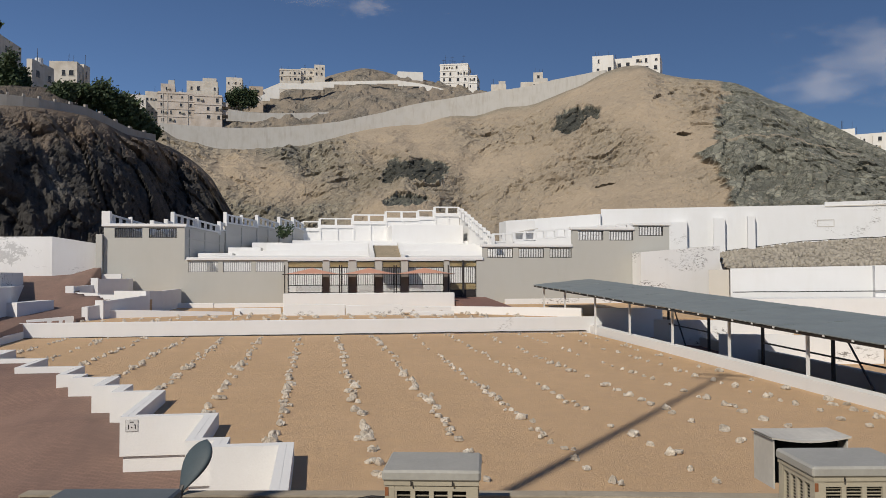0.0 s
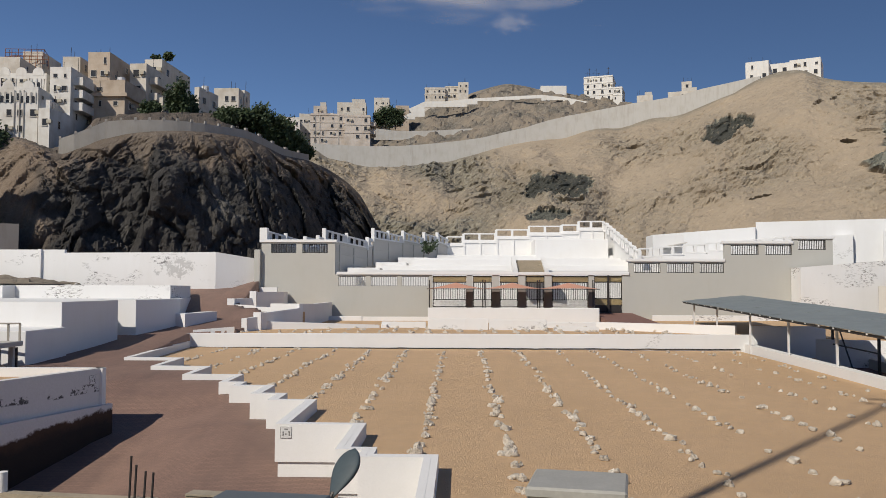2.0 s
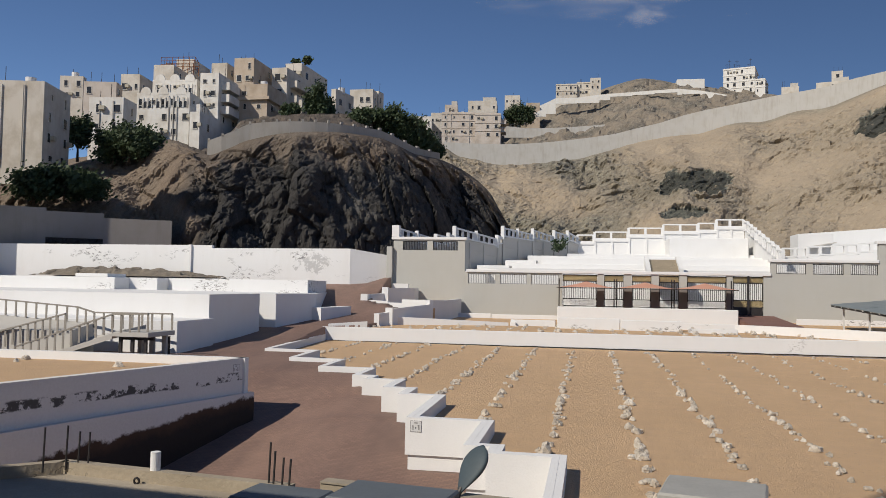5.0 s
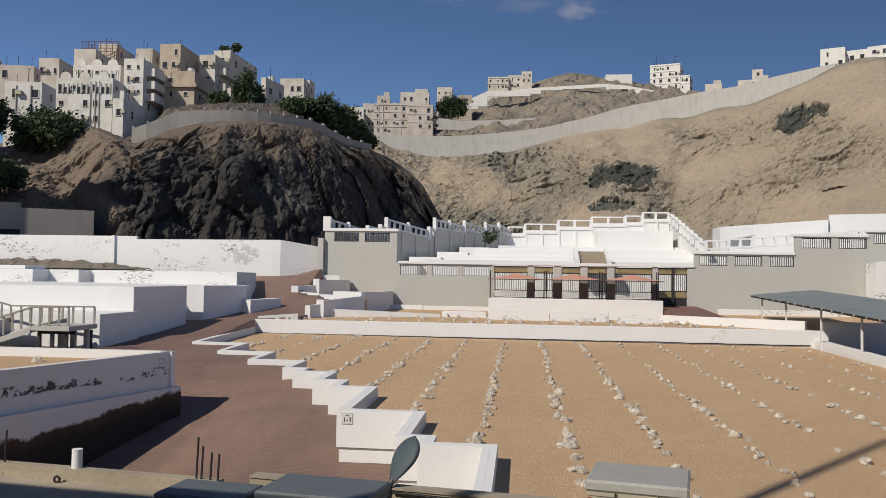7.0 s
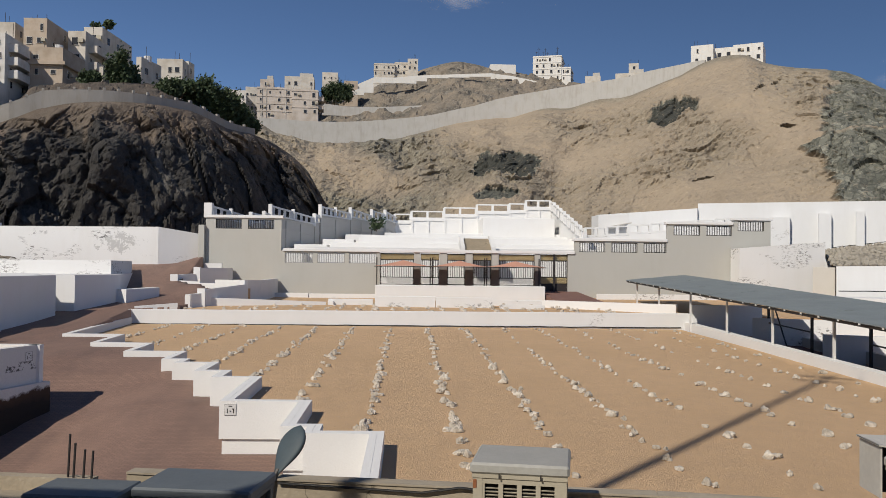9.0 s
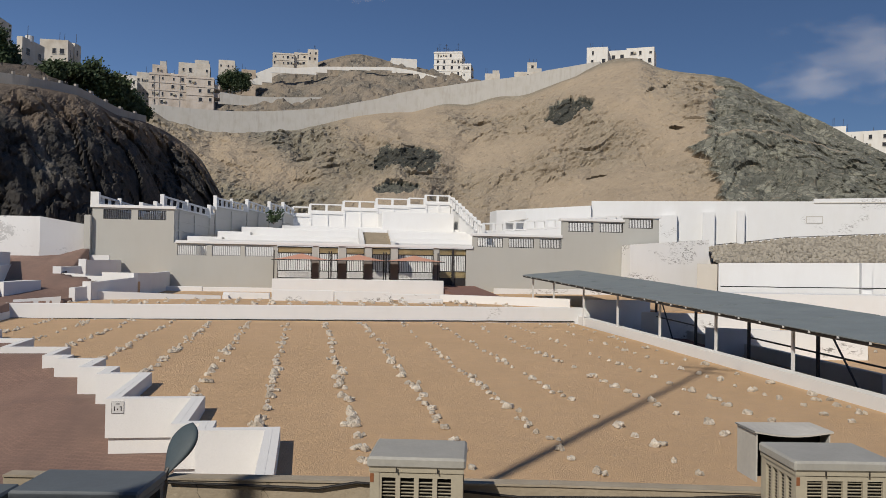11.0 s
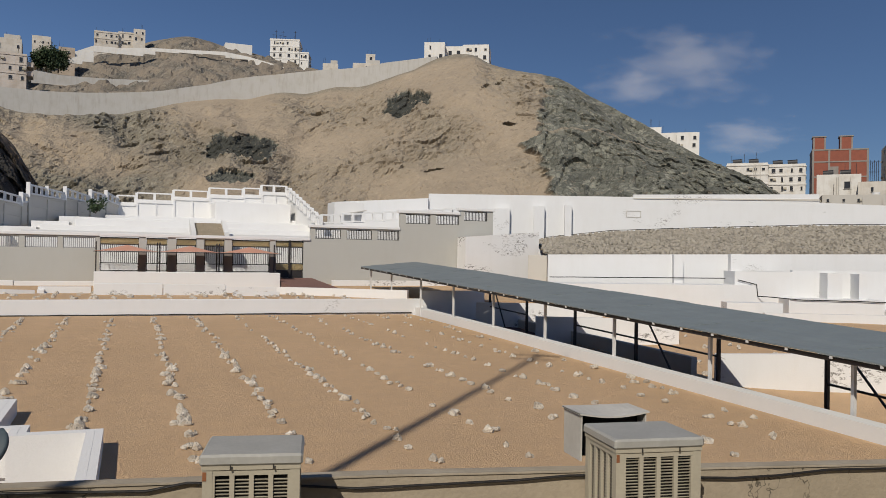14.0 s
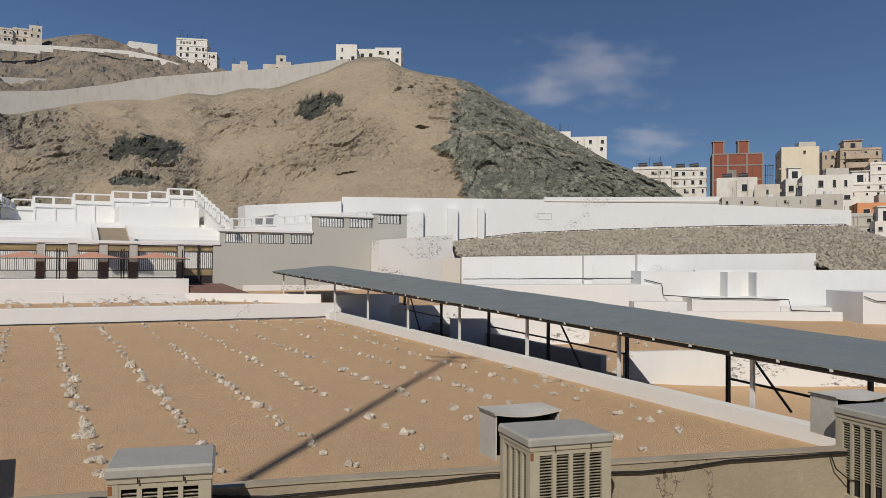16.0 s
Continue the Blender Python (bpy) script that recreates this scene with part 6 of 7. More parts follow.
def house(mat, az0, az1, dist, z0, z1, depth, floors, cols, turn, label, extras, seed):
    """A flat-roofed house whose front spans two bearings; turn shows one of its sides."""
    rng = random.Random(seed)
    pivot = az1 if turn >= 0 else az0
    v = Vector((math.sin(radians(pivot)), math.cos(radians(pivot))))
    r = Vector((v.y, -v.x))
    ex = r * math.cos(radians(turn)) - v * math.sin(radians(turn))
    ey = v * math.cos(radians(turn)) + r * math.sin(radians(turn))
    c = v * dist
    other = az0 if turn >= 0 else az1
    b = Vector((math.cos(radians(other)), -math.sin(radians(other))))      # across the other bearing
    length = abs(c.dot(b) / ex.dot(b))
    o = c - ex * length if turn >= 0 else c
    m = Matrix(((ex.x, ey.x, 0, o.x), (ex.y, ey.y, 0, o.y), (0, 0, 1, z0), (0, 0, 0, 1)))
    h = thing("house", label=label, category="house", at=m)
    top = z1 - z0
    bm = cube(0, length, 0, depth, -5, top - 0.35)
    part("wall", bm, mat, h)
    bm = bmesh.new()
    for a in ((0, length, 0, 0.2), (0, length, depth - 0.2, depth), (0, 0.2, 0.2, depth - 0.2), (length - 0.2, length, 0.2, depth - 0.2)):
        box(bm, *a, top - 0.35, top)
    part("parapet", bm, mat, h)
    if cols:
        add_windows(h, length, 0, top - 0.4, floors, cols, Matrix.Identity(4), rng)
    side = max(1, round(depth / 3.6))
    if turn > 0:
        add_windows(h, depth, 0, top - 0.4, floors, side, pose(length, 0, 0, 0, 0, 90), rng)
    elif turn < 0:
        add_windows(h, depth, 0, top - 0.4, floors, side, pose(0, depth, 0, 0, 0, -90), rng)
    dress(h, mat, length, depth, top, floors, extras.split(), rng, turn)
    if rng.random() < 0.15:
        part("roof_tank", bar(bmesh.new(), (length * 0.6, depth * 0.4, top - 0.35), (length * 0.6, depth * 0.4, top + rng.uniform(0.5, 1.1)), 0.6, 12), WHITESTEEL, h)
    for k in range(rng.choice((1, 2, 3))):
        ax = length * rng.random()
        part("aerial", bar(bmesh.new(), (ax, depth * 0.3, top - 0.35), (ax + 0.05, depth * 0.3, top + rng.uniform(0.8, 2.2)), 0.035, 5), DARKSTEEL, h)
    return h


HOUSES = [  # paint, bearing of both front corners, distance, foot, top, depth, floors, windows a floor, turn, label, extras
    (PLASTER, -40.31, -36.76, 104, 19.7, 29.7, 7.3, 4, 0, 24, "cream plaster apartment house with window coolers", "pipes"),
    (OLDWHITE, -34.12, -32.05, 118, 23.9, 31.7, 4.3, 3, 2, 24, "weathered white plaster house with door openings", "pipes"),
    (PLASTER, -35.88, -34.52, 150, 37.2, 41.3, 1.5, 2, 2, 20, "white house on the slope", ""),
    (PINKISH, -34.48, -32.52, 138, 35.7, 38.2, 2.7, 1, 3, 20, "pinkish plaster house with a sloping roof edge", ""),
    (PLASTER, -32.26, -31.1, 142, 36.8, 40.8, 5.5, 1, 2, 24, "cream plaster house with flat roof", ""),
    (OLDWHITE, -31.24, -27.9, 122, 27.2, 34.1, 6.2, 3, 5, 24, "white plaster house with stepped parapet and small windows", "slits gables pipes balconies"),
    (OLDWHITE, -30.29, -27.45, 126, 35.1, 37.0, 2.0, 1, 5, 24, "white plaster upper storey with arched gables", "slits gables"),
    (OLDWHITE, -27.25, -26.04, 124, 30.2, 37.8, 7.7, 4, 2, 24, "narrow white house with balconies", "balconies"),
    (PLASTER, -30.25, -28.98, 132, 38.3, 40.4, 7.5, 1, 0, 24, "cream plaster roof room", ""),
    (PLASTER, -28.82, -27.71, 137, 40.3, 42.9, 6.7, 1, 0, 24, "cream plaster roof room with a steel frame", ""),
    (TANPLASTER, -24.73, -22.78, 126, 32.6, 37.2, 7.4, 2, 2, 24, "tan plaster house with projecting upper floor", "lip"),
    (TANPLASTER, -25.04, -23.73, 131, 38.1, 42.4, 7.9, 2, 2, 24, "tan plaster upper storey", ""),
    (PLASTER, -22.5, -21.47, 134, 34.1, 42.0, 9.7, 3, 1, 24, "cream plaster house on the cliff edge", "balconies"),
    (PLASTER, -21.59, -20.48, 143, 38.7, 45.3, 11.9, 2, 1, 24, "cream plaster house with roof plants", ""),
    (PLASTER, -17.09, -15.47, 150, 39.3, 43.0, 3.1, 1, 3, 16, "low cream plaster house with an outside stair", ""),
    (PLASTER, -15.43, -15.07, 153, 40.3, 43.4, 2.4, 1, 0, 24, "cream plaster house with roof aerial", ""),
    (PLASTER, -18.38, -18.07, 138, 36.0, 39.9, 6.3, 1, 0, 30, "low shaded plaster house", ""),
    (OLDWHITE, -27.86, -27.22, 119, 27.1, 30.8, 5.3, 1, 1, 30, "low white annex with a small window", ""),
    (PLASTER, -26.54, -25.51, 134, 39.6, 42.0, 4.0, 1, 1, 24, "cream plaster roof storey", ""),
    (PLASTER, -20.62, -20.39, 127, 32.9, 35.3, 4.1, 1, 0, 30, "small plaster annex on the cliff edge", ""),
    (PINKISH, -10.55, -8.19, 207, 43.4, 51.3, 8, 4, 4, 2, "pinkish white apartment house of four storeys", "bands pipes"),
    (PINKISH, -8.19, -6.4, 206, 44.3, 50.9, 8, 3, 3, 2, "pinkish white apartment house with balconies", "balconies bands"),
    (PINKISH, -10.36, -9.46, 209, 51.4, 53.6, 8, 1, 1, 2, "pinkish plaster storey on the apartment roof", "shed"),
    (PLASTER, -8.71, -6.69, 224, 54.6, 58.2, 8, 1, 4, 2, "white house behind the apartment house", "shed"),
    (PLASTER, -6.13, -5.06, 255, 63.6, 67.0, 8, 1, 4, 2, "far white house with crenellated roof", ""),
    (TANPLASTER, -4.61, -3.65, 240, 58.7, 61.2, 8, 1, 1, 0, "far peach plaster house", ""),
    (PLASTER, -2.54, -1.09, 262, 68.0, 72.2, 8, 2, 5, 0, "far pale house of two storeys", "bands"),
    (PLASTER, -1.09, -0.17, 263, 68.5, 72.9, 8, 2, 2, 0, "far pale house of two storeys", "bands"),
    (PLASTER, -0.17, 0.56, 260, 67.8, 73.4, 8, 3, 2, 0, "far pale house of three storeys", ""),
    (CREAMWHITE, 8.66, 10.64, 262, 66.8, 75.0, 8, 4, 4, 6, "white apartment tower with roof aerials", "bands aerials"),
    (CREAMWHITE, 10.67, 11.28, 255, 64.7, 69.4, 8, 2, 2, 6, "white annex of the apartment tower", "bands"),
    (PLASTER, 12.27, 13.33, 240, 60.7, 62.8, 8, 1, 2, 0, "low white house on the ridge", "shed"),
    (PLASTER, 14.34, 16.33, 228, 58.6, 60.5, 8, 1, 3, 0, "low white house on the ridge", "shed"),
    (PLASTER, 15.24, 15.9, 230, 61.1, 63.6, 8, 1, 1, 0, "roof room on the ridge", ""),
    (CREAMWHITE, 19.34, 20.77, 205, 56.4, 61.0, 8, 2, 2, 4, "white plastered hilltop house", ""),
    (CREAMWHITE, 20.81, 22.04, 208, 57.5, 60.8, 8, 1, 2, 4, "white plastered hilltop house", ""),
    (CREAMWHITE, 22.04, 23.89, 206, 56.5, 60.8, 8, 2, 3, 4, "white plastered hilltop house", ""),
    (PLASTER, -11.33, -10.51, 222, 46.8, 54.2, 8, 2, 3, 0, "far white plaster house", ""),
    (OLDWHITE, -12.56, -11.28, 216, 45.6, 51.9, 8, 2, 3, 0, "far white plaster house", ""),
    (CREAMWHITE, 35.09, 38.26, 165, 28.6, 31.9, 8, 2, 4, 0, "white house on the shoulder of the hill", "pipes"),
    (CREAMWHITE, 34.82, 35.79, 170, 30.5, 33.8, 5, 1, 1, 0, "small white roof room", ""),
    (OLDWHITE, 40.03, 42.57, 150, 18.8, 24.0, 8, 3, 5, 0, "old white house with roof tanks", "bands pipes tanks"),
    (OLDWHITE, 42.57, 44.83, 152, 18.8, 23.9, 8, 3, 4, 0, "old white house with roof tanks", "bands tanks"),
    (OLDWHITE, 45.48, 48.02, 150, 18.2, 21.7, 8, 1, 2, 0, "white plaster house with one dark window", "pipes tanks"),
    (PLASTER, 47.84, 49.39, 148, 17.9, 20.2, 7, 1, 1, 0, "low pale plaster house", ""),
    (CREAMYELLOW, 49.48, 51.72, 185, 20.8, 31.2, 12, 6, 1, -6, "cream yellow apartment block with a brown roof edge", "shed"),
    (TANPLASTER, 51.89, 53.02, 205, 26.0, 32.4, 10, 3, 3, -8, "tan plastered apartment block", ""),
    (TANPLASTER, 52.92, 55.22, 200, 24.1, 32.3, 12, 4, 4, -8, "tan apartment block with roof tank", "bands balconies room"),
    (CREAMWHITE, 49.73, 51.40, 160, 18.7, 22.2, 7, 1, 2, -6, "white house with brown roof wall", "room"),
    (CREAMWHITE, 50.73, 53.66, 152, 16.8, 21.9, 9, 2, 4, -6, "white house with roof tanks", "shed"),
    (CREAMWHITE, 53.35, 55.48, 158, 18.3, 21.0, 9, 2, 3, -6, "white house with flat roof", "room bands"),
    (CREAMWHITE, 54.61, 57.05, 172, 19.9, 25.9, 9, 3, 3, -6, "pale plastered apartment house", "bands shed"),
    (GREYBLOCK, 45.81, 51.07, 138, 16.0, 17.4, 7, 1, 6, -4, "row of grey block sheds", "pipes"),
    (GREYBLOCK, 51.07, 53.09, 140, 15.4, 17.7, 7, 1, 2, -4, "grey concrete block house", ""),
    (ORANGE, 53.89, 56.45, 132, 12.7, 15.7, 8, 1, 2, -8, "small orange painted house", "shed"),
    (GREYBLOCK, 53.19, 54.92, 128, 9.4, 14.0, 8, 3, 2, -8, "unpainted grey block house", "pipes bands"),
    (CREAMWHITE, 54.86, 57.05, 124, 8.4, 12.6, 8, 3, 3, -8, "white house with small windows", "room"),
]
for n, row in enumerate(HOUSES):
    house(*row, n)


def brick_block():
    """An unfinished red brick house: concrete frame, brick infill, two stair heads."""
    c = bearing(45.2, 172)
    m = Matrix.Translation((c.x, c.y, 17.0)) @ pose(0, 0, 0, 0, 0, -42)
    h = thing("brick_house", label="unfinished red brick house with a pale concrete frame", category="house", at=m)
    for z0, z1 in ((0, 3.0), (3.25, 6.3), (6.55, 9.2), (9.45, 11.5)):
        for x0, x1 in ((0.35, 2.8), (3.15, 6.4), (6.75, 9.4)):
            part("brick_infill", cube(x0, x1, 0.08, 7.9, z0, z1), BRICKRED, h)
    part("panel_infill", cube(3.15, 4.6, 0.02, 0.08, 6.55, 8.4), SHADEDWALL, h)
    part("panel_infill", cube(6.75, 8.2, 0.02, 0.08, 3.25, 5.6), SHADEDWALL, h)
    bm = bmesh.new()
    for z in (3.0, 6.3, 9.2, 11.5):
        box(bm, -0.05, 9.75, 0, 8, z, z + 0.25)
    for x in (0, 2.8, 6.4, 9.4):
        box(bm, x, x + 0.35, 0.02, 7.98, -3, 11.5)
    part("concrete_frame", bm, SHADEDWALL, h, "grey concrete frame")
    for x in (0.2, 4.9):
        part("stair_head", cube(x, x + 2.2, 1, 4, 11.75, 14.2), BRICKRED, h)
        part("stair_head_roof", cube(x - 0.15, x + 2.35, 0.85, 4.15, 14.2, 14.4), SHADEDWALL, h)
        for u in (x, x + 1.95):
            part("corner_column", cube(u, u + 0.25, 0.95, 1.0, 11.75, 14.2), SHADEDWALL, h)
    sc = part("scaffold", bar(bmesh.new(), (10.1, 1, -3), (10.1, 1, 9.5), 0.05, 5), DARKSTEEL, h, "steel scaffold poles")
    for x in (10.1, 10.8, 11.5):
        for y in (1, 4, 7):
            part("scaffold_pole", bar(bmesh.new(), (x, y, -3), (x, y, 9.5), 0.05, 5), DARKSTEEL, sc)
    for z in (1.5, 3.5, 5.5, 7.3, 9.2):
        part("scaffold_ledger", bar(bmesh.new(), (9.9, 1, z), (11.7, 1, z), 0.05, 5), DARKSTEEL, sc)
    return h


brick_block()

def roof_frame():
    """A rusty lattice of posts and rails round a roof terrace."""
    c = bearing(-29.8, 134)
    m = Matrix.Translation((c.x, c.y, 40.6)) @ pose(0, 0, 0, 0, 0, 18) @ Matrix.Diagonal((0.82, 0.9, 0.75, 1))
    f = thing("roof_frame", label="rusty steel frame round a roof terrace", category="frame", at=m)
    for k in range(7):
        for y in (0, 4):
            part("post", bar(bmesh.new(), (k * 1.05, y, -0.6), (k * 1.05, y, 1.7 + k * 0.08), 0.06, 5), RUST, f)
    for z in (0.2, 0.95, 1.7):
        for y in (0, 4):
            part("rail", bar(bmesh.new(), (0, y, z), (6.3, y, z + 0.48), 0.055, 5), RUST, f)
    part("rail", bar(bmesh.new(), (6.3, 0, 2.15), (6.3, 4, 2.15), 0.055, 5), RUST, f)
    return f


roof_frame()

# ---- walls on the ridge ----
WALL_TOP = [(-10.41, 10.0), (-8.57, 9.94), (-6.59, 9.9), (-3.8, 9.98), (-1.0, 10.23), (1.4, 10.5), (2.6, 10.8), (4.59, 11.2), (5.78, 11.56), (7.35, 11.9), (9.3, 12.18), (11.23, 12.49), (13.13, 12.73), (14.26, 12.78), (15.0, 12.92), (16.3, 13.21), (16.84, 13.35), (18.65, 13.58), (20.24, 13.8)]


def band(name, keys, dist_of, drop, label, mat=None, thick=0.5, step=1.5, cap=False):
    """A wall of short panels that follows a crest: tops by elevation, feet drop metres lower."""
    w = thing(name, label=label, category="wall", kind="structure")
    a = keys[0][0]
    while a < keys[-1][0] - 1e-6:
        b = min(a + step, keys[-1][0])
        p, q = bearing(a, dist_of(a)), bearing(b, dist_of(b))
        z0, z1 = lift(dist_of(a), spline(keys, a)), lift(dist_of(b), spline(keys, b))
        part("wall_panel", run(bmesh.new(), p.xy, q.xy, thick, min(z0, z1) - drop, z0, min(z0, z1) - drop, z1), mat or CONCRETE, w)
        if cap:
            part("merlon", run(bmesh.new(), p.xy, p.xy + (q.xy - p.xy) * 0.16, thick, z0 - 0.1, z0 + 0.32), mat or CONCRETE, w)
        a = b
    return w


band("ridge_wall", WALL_TOP, lambda a: spline(RIDGE_DIST, a) - 0.35, 7.0, "pale concrete retaining wall along the ridge", RIDGEWALL)
band("upper_wall", [(-6.12, 11.15), (-5.4, 11.01), (-3.01, 11.0), (-0.6, 11.09), (1.4, 11.23), (3.39, 11.33), (4.59, 11.39)], lambda a: 222.0, 2.6, "pale wall along an upper road", RIDGEWALL)
band("slope_parapet", [(-5.88, 11.2), (-5.01, 11.56), (-3.97, 12.04), (-3.21, 12.39)], lambda a: 232.0, 0.9, "low white parapet along the climbing road", CREAMWHITE, 0.4, 0.9)
band("crest_wall", [(-4.05, 12.34), (-3.33, 12.74), (-2.69, 13.01), (-1.81, 12.94), (-0.61, 13.1), (1.2, 13.24)], lambda a: 246.0, 1.7, "white wall along the climbing road", CREAMWHITE)
band("crest_kerb", [(1.2, 13.24), (3.4, 13.33), (6.18, 13.39), (7.36, 13.16), (9.31, 12.75), (10.66, 12.4)], lambda a: 246.0, 0.9, "low white kerb wall round the mound", CREAMWHITE)
band("cliff_wall", [(-26.66, 9.42), (-26.15, 9.67), (-25.24, 10.03), (-24.14, 10.66), (-23.02, 10.88), (-21.51, 11.03), (-19.58, 11.1), (-18.03, 11.05), (-16.45, 10.88), (-14.87, 10.7), (-13.67, 10.19), (-12.46, 9.6), (-10.66, 9.24)], lambda a: spline(CLIFF_FOOT, a) + spline(CLIFF_DEEP, a) + 1.0, 2.0, "pale notched wall along the cliff edge", CLIFFWALL, 0.3, 0.9, True)


def mound():
    azs, hs = np.arange(-17, 16.01, 0.16), np.linspace(0, 1, 60)
    crest = [(-17, 9.6), (-12, 10.2), (-8, 10.4), (-6.2, 10.9), (-5.01, 11.48), (-3.97, 11.92), (-3.21, 12.39), (-2.21, 12.79), (-0.61, 12.94), (0.2, 13.33), (0.8, 13.59), (1.4, 13.78), (2.6, 14.07), (3.4, 14.17), (4.59, 14.0), (5.39, 13.79), (7.48, 13.46), (9.7, 12.89), (11.6, 12.5), (16, 12.2)]
    pts, stone = [], []
    for h in hs:
        rp = []
        for az in azs:
            d0, d1 = spline(RIDGE_DIST, az) + 2, 275.0
            z0, z1 = lift(spline(RIDGE_DIST, az), spline(WALL_TOP, az)) - 1.5, lift(d1, spline(crest, az))
            p = bearing(az, d0 + (d1 - d0) * h, z0 + (z1 - z0) * (h ** 0.95))
            fade = min(h * 6, 1) * min((1 - h) * 6, 1)
            p.z += fade * (1.6 * noise.fractal(tuple(p * 0.08), 0.8, 2.1, 5) + 1.3 * slabs(p, 0.3))
            rp.append(p)
        pts.append(rp)
        stone.append([min(max(0.4 + 1.2 * noise.fractal((az * 0.8, h * 9, 2), 0.8, 2, 4), 0), 1) for az in azs])
    pts.append([bearing(az, 330, 30) for az in azs])
    stone.append([0.0] * len(azs))
    return tagged(new("mound", sheet_mesh("mound", pts, RUBBLEHILL, False, stone)), "bare brown mound above the ridge wall", "hill", kind="structure")


mound()
tank = bearing(6.57, 265, 0)
thing("white_tank_shed", cube(tank.x - 4.2, tank.x + 4.2, tank.y, tank.y + 5, lift(265, 13.2), lift(265, 13.98), 0.05), CREAMWHITE, "white flat shed on the mound", "shed")


# ---- trees and bushes ----
def tree(p, height, spread, seed, label="dusty green tree on the slope", leaves=900, trunk=True, leaf=0.34, name="tree"):
    rng = random.Random(seed)
    t = thing(name, label=label, category="tree" if trunk else "bush", at=pose(*p))
    bm = bmesh.new()
    tips = []
    if trunk:
        bmesh.ops.create_cone(bm, cap_ends=True, segments=7, radius1=height * 0.035, radius2=height * 0.018, depth=height * 0.55, matrix=pose(0, 0, height * 0.275))
    for i in range(9):
        a, e = rng.uniform(0, math.tau), rng.uniform(0.35, 0.95)
        q = Vector((math.cos(a) * spread * rng.uniform(0.3, 0.8), math.sin(a) * spread * rng.uniform(0.3, 0.8), height * e))
        bar(bm, (0, 0, height * (0.3 if trunk else 0.0)), q, height * 0.01, 5)
        tips.append(q)
    part("trunk", bm, BARK, t)
    vs, fs = [], []
    for i in range(leaves):
        c = rng.choice(tips)
        q = c + Vector((rng.gauss(0, 1) * spread * 0.26, rng.gauss(0, 1) * spread * 0.26, rng.gauss(0, 1) * height * 0.12))
        if q.z < 0.05 * height:
            q.z = 0.05 * height
        s = leaf * rng.uniform(0.5, 1.3)
        a = Vector((rng.gauss(0, 1), rng.gauss(0, 1), rng.gauss(0, 1))).normalized()
        b = a.orthogonal().normalized() * s
        a = a.cross(b).normalized() * s * 0.6
        k = len(vs)
        vs += [q - b, q + a, q + b, q - a]
        fs.append((k, k + 1, k + 2, k + 3))
    me = bpy.data.meshes.new("crown")
    me.from_pydata([tuple(v) for v in vs], [], fs)
    me.materials.append(LEAF)
    ob = new("crown", me)
    ob.parent = t
    return t


for k, (az, el, d, h, s) in enumerate((
    (-31.6, 8.0, 108, 6.6, 4.6), (-30.6, 8.3, 110, 4.6, 3.0), (-32.6, 7.9, 109, 5.0, 3.2),
    (-34.7, 7.9, 114, 7.0, 2.0), (-35.4, 5.4, 98, 4.6, 4.0), (-33.9, 5.5, 97, 3.2, 2.6), (-37.2, 5.2, 98, 4.6, 3.6),
    (-19.3, 11.25, 124, 7.6, 2.3), (-18.8, 11.2, 126, 5.4, 2.0), (-21.1, 11.3, 123, 3.6, 1.7),
    (-16.4, 11.1, 122, 3.4, 2.4), (-15.5, 10.9, 124, 4.6, 3.2), (-14.4, 10.6, 126, 5.8, 3.6), (-13.5, 10.2, 127, 6.2, 3.8), (-12.8, 9.8, 128, 6.0, 3.4), (-12.0, 9.3, 130, 5.4, 3.2), (-11.3, 9.0, 134, 4.4, 2.8),
    (-5.3, 11.2, 228, 8.5, 3.8), (-4.6, 11.3, 230, 6.5, 3.2), (-5.8, 11.2, 229, 6.0, 2.6))):
    b = bearing(az, d)
    tree((b.x, b.y, lift(d, el) - 0.9), h * 0.74, s * 0.74, 40 + k, leaves=4200, leaf=0.25)
for k, (az, el, d) in enumerate(((-20.94, 14.85, 146), (-20.2, 15.0, 147), (-20.05, 15.0, 148))):
    b = bearing(az, d)
    tree((b.x, b.y, lift(d, el) - 0.3), 1.3, 0.8, 70 + k, "potted green roof plant", 300, False, 0.3, "roof_plant")
tree((-3.3, 84.5, 10.5), 1.3, 0.8, 90, "green shrub growing on the terrace", 420, False, 0.15, "shrub")

# ---- the roof edge below the camera ----
EDGE = [(-3.6, 10.75), (3.0, 9.62), (13.5, 7.28)]
near_roof = thing("near_roof", prism(bmesh.new(), [(-9, -4), (14, -4), (13.4, 7.22), (3.0, 9.52), (-3.6, 10.65), (-9, 10.25)], 2.6, 3.35), TANROOF, "flat tan plastered roof below the camera", "roof", kind="structure")
parapet = thing("roof_parapet", label="tan plastered roof parapet with cracked plaster", category="parapet", kind="structure")
for p, q in zip(EDGE[:-1], EDGE[1:]):
    part("parapet_wall", run(bmesh.new(), p, q, 0.2, 1.0, 4.28), TANROOF, parapet)
    part("parapet_cap", run(bmesh.new(), (p[0], p[1] - 0.02), (q[0], q[1] - 0.02), 0.23, 4.28, 4.305), CAPRENDER, parapet, "pale worn parapet cap")


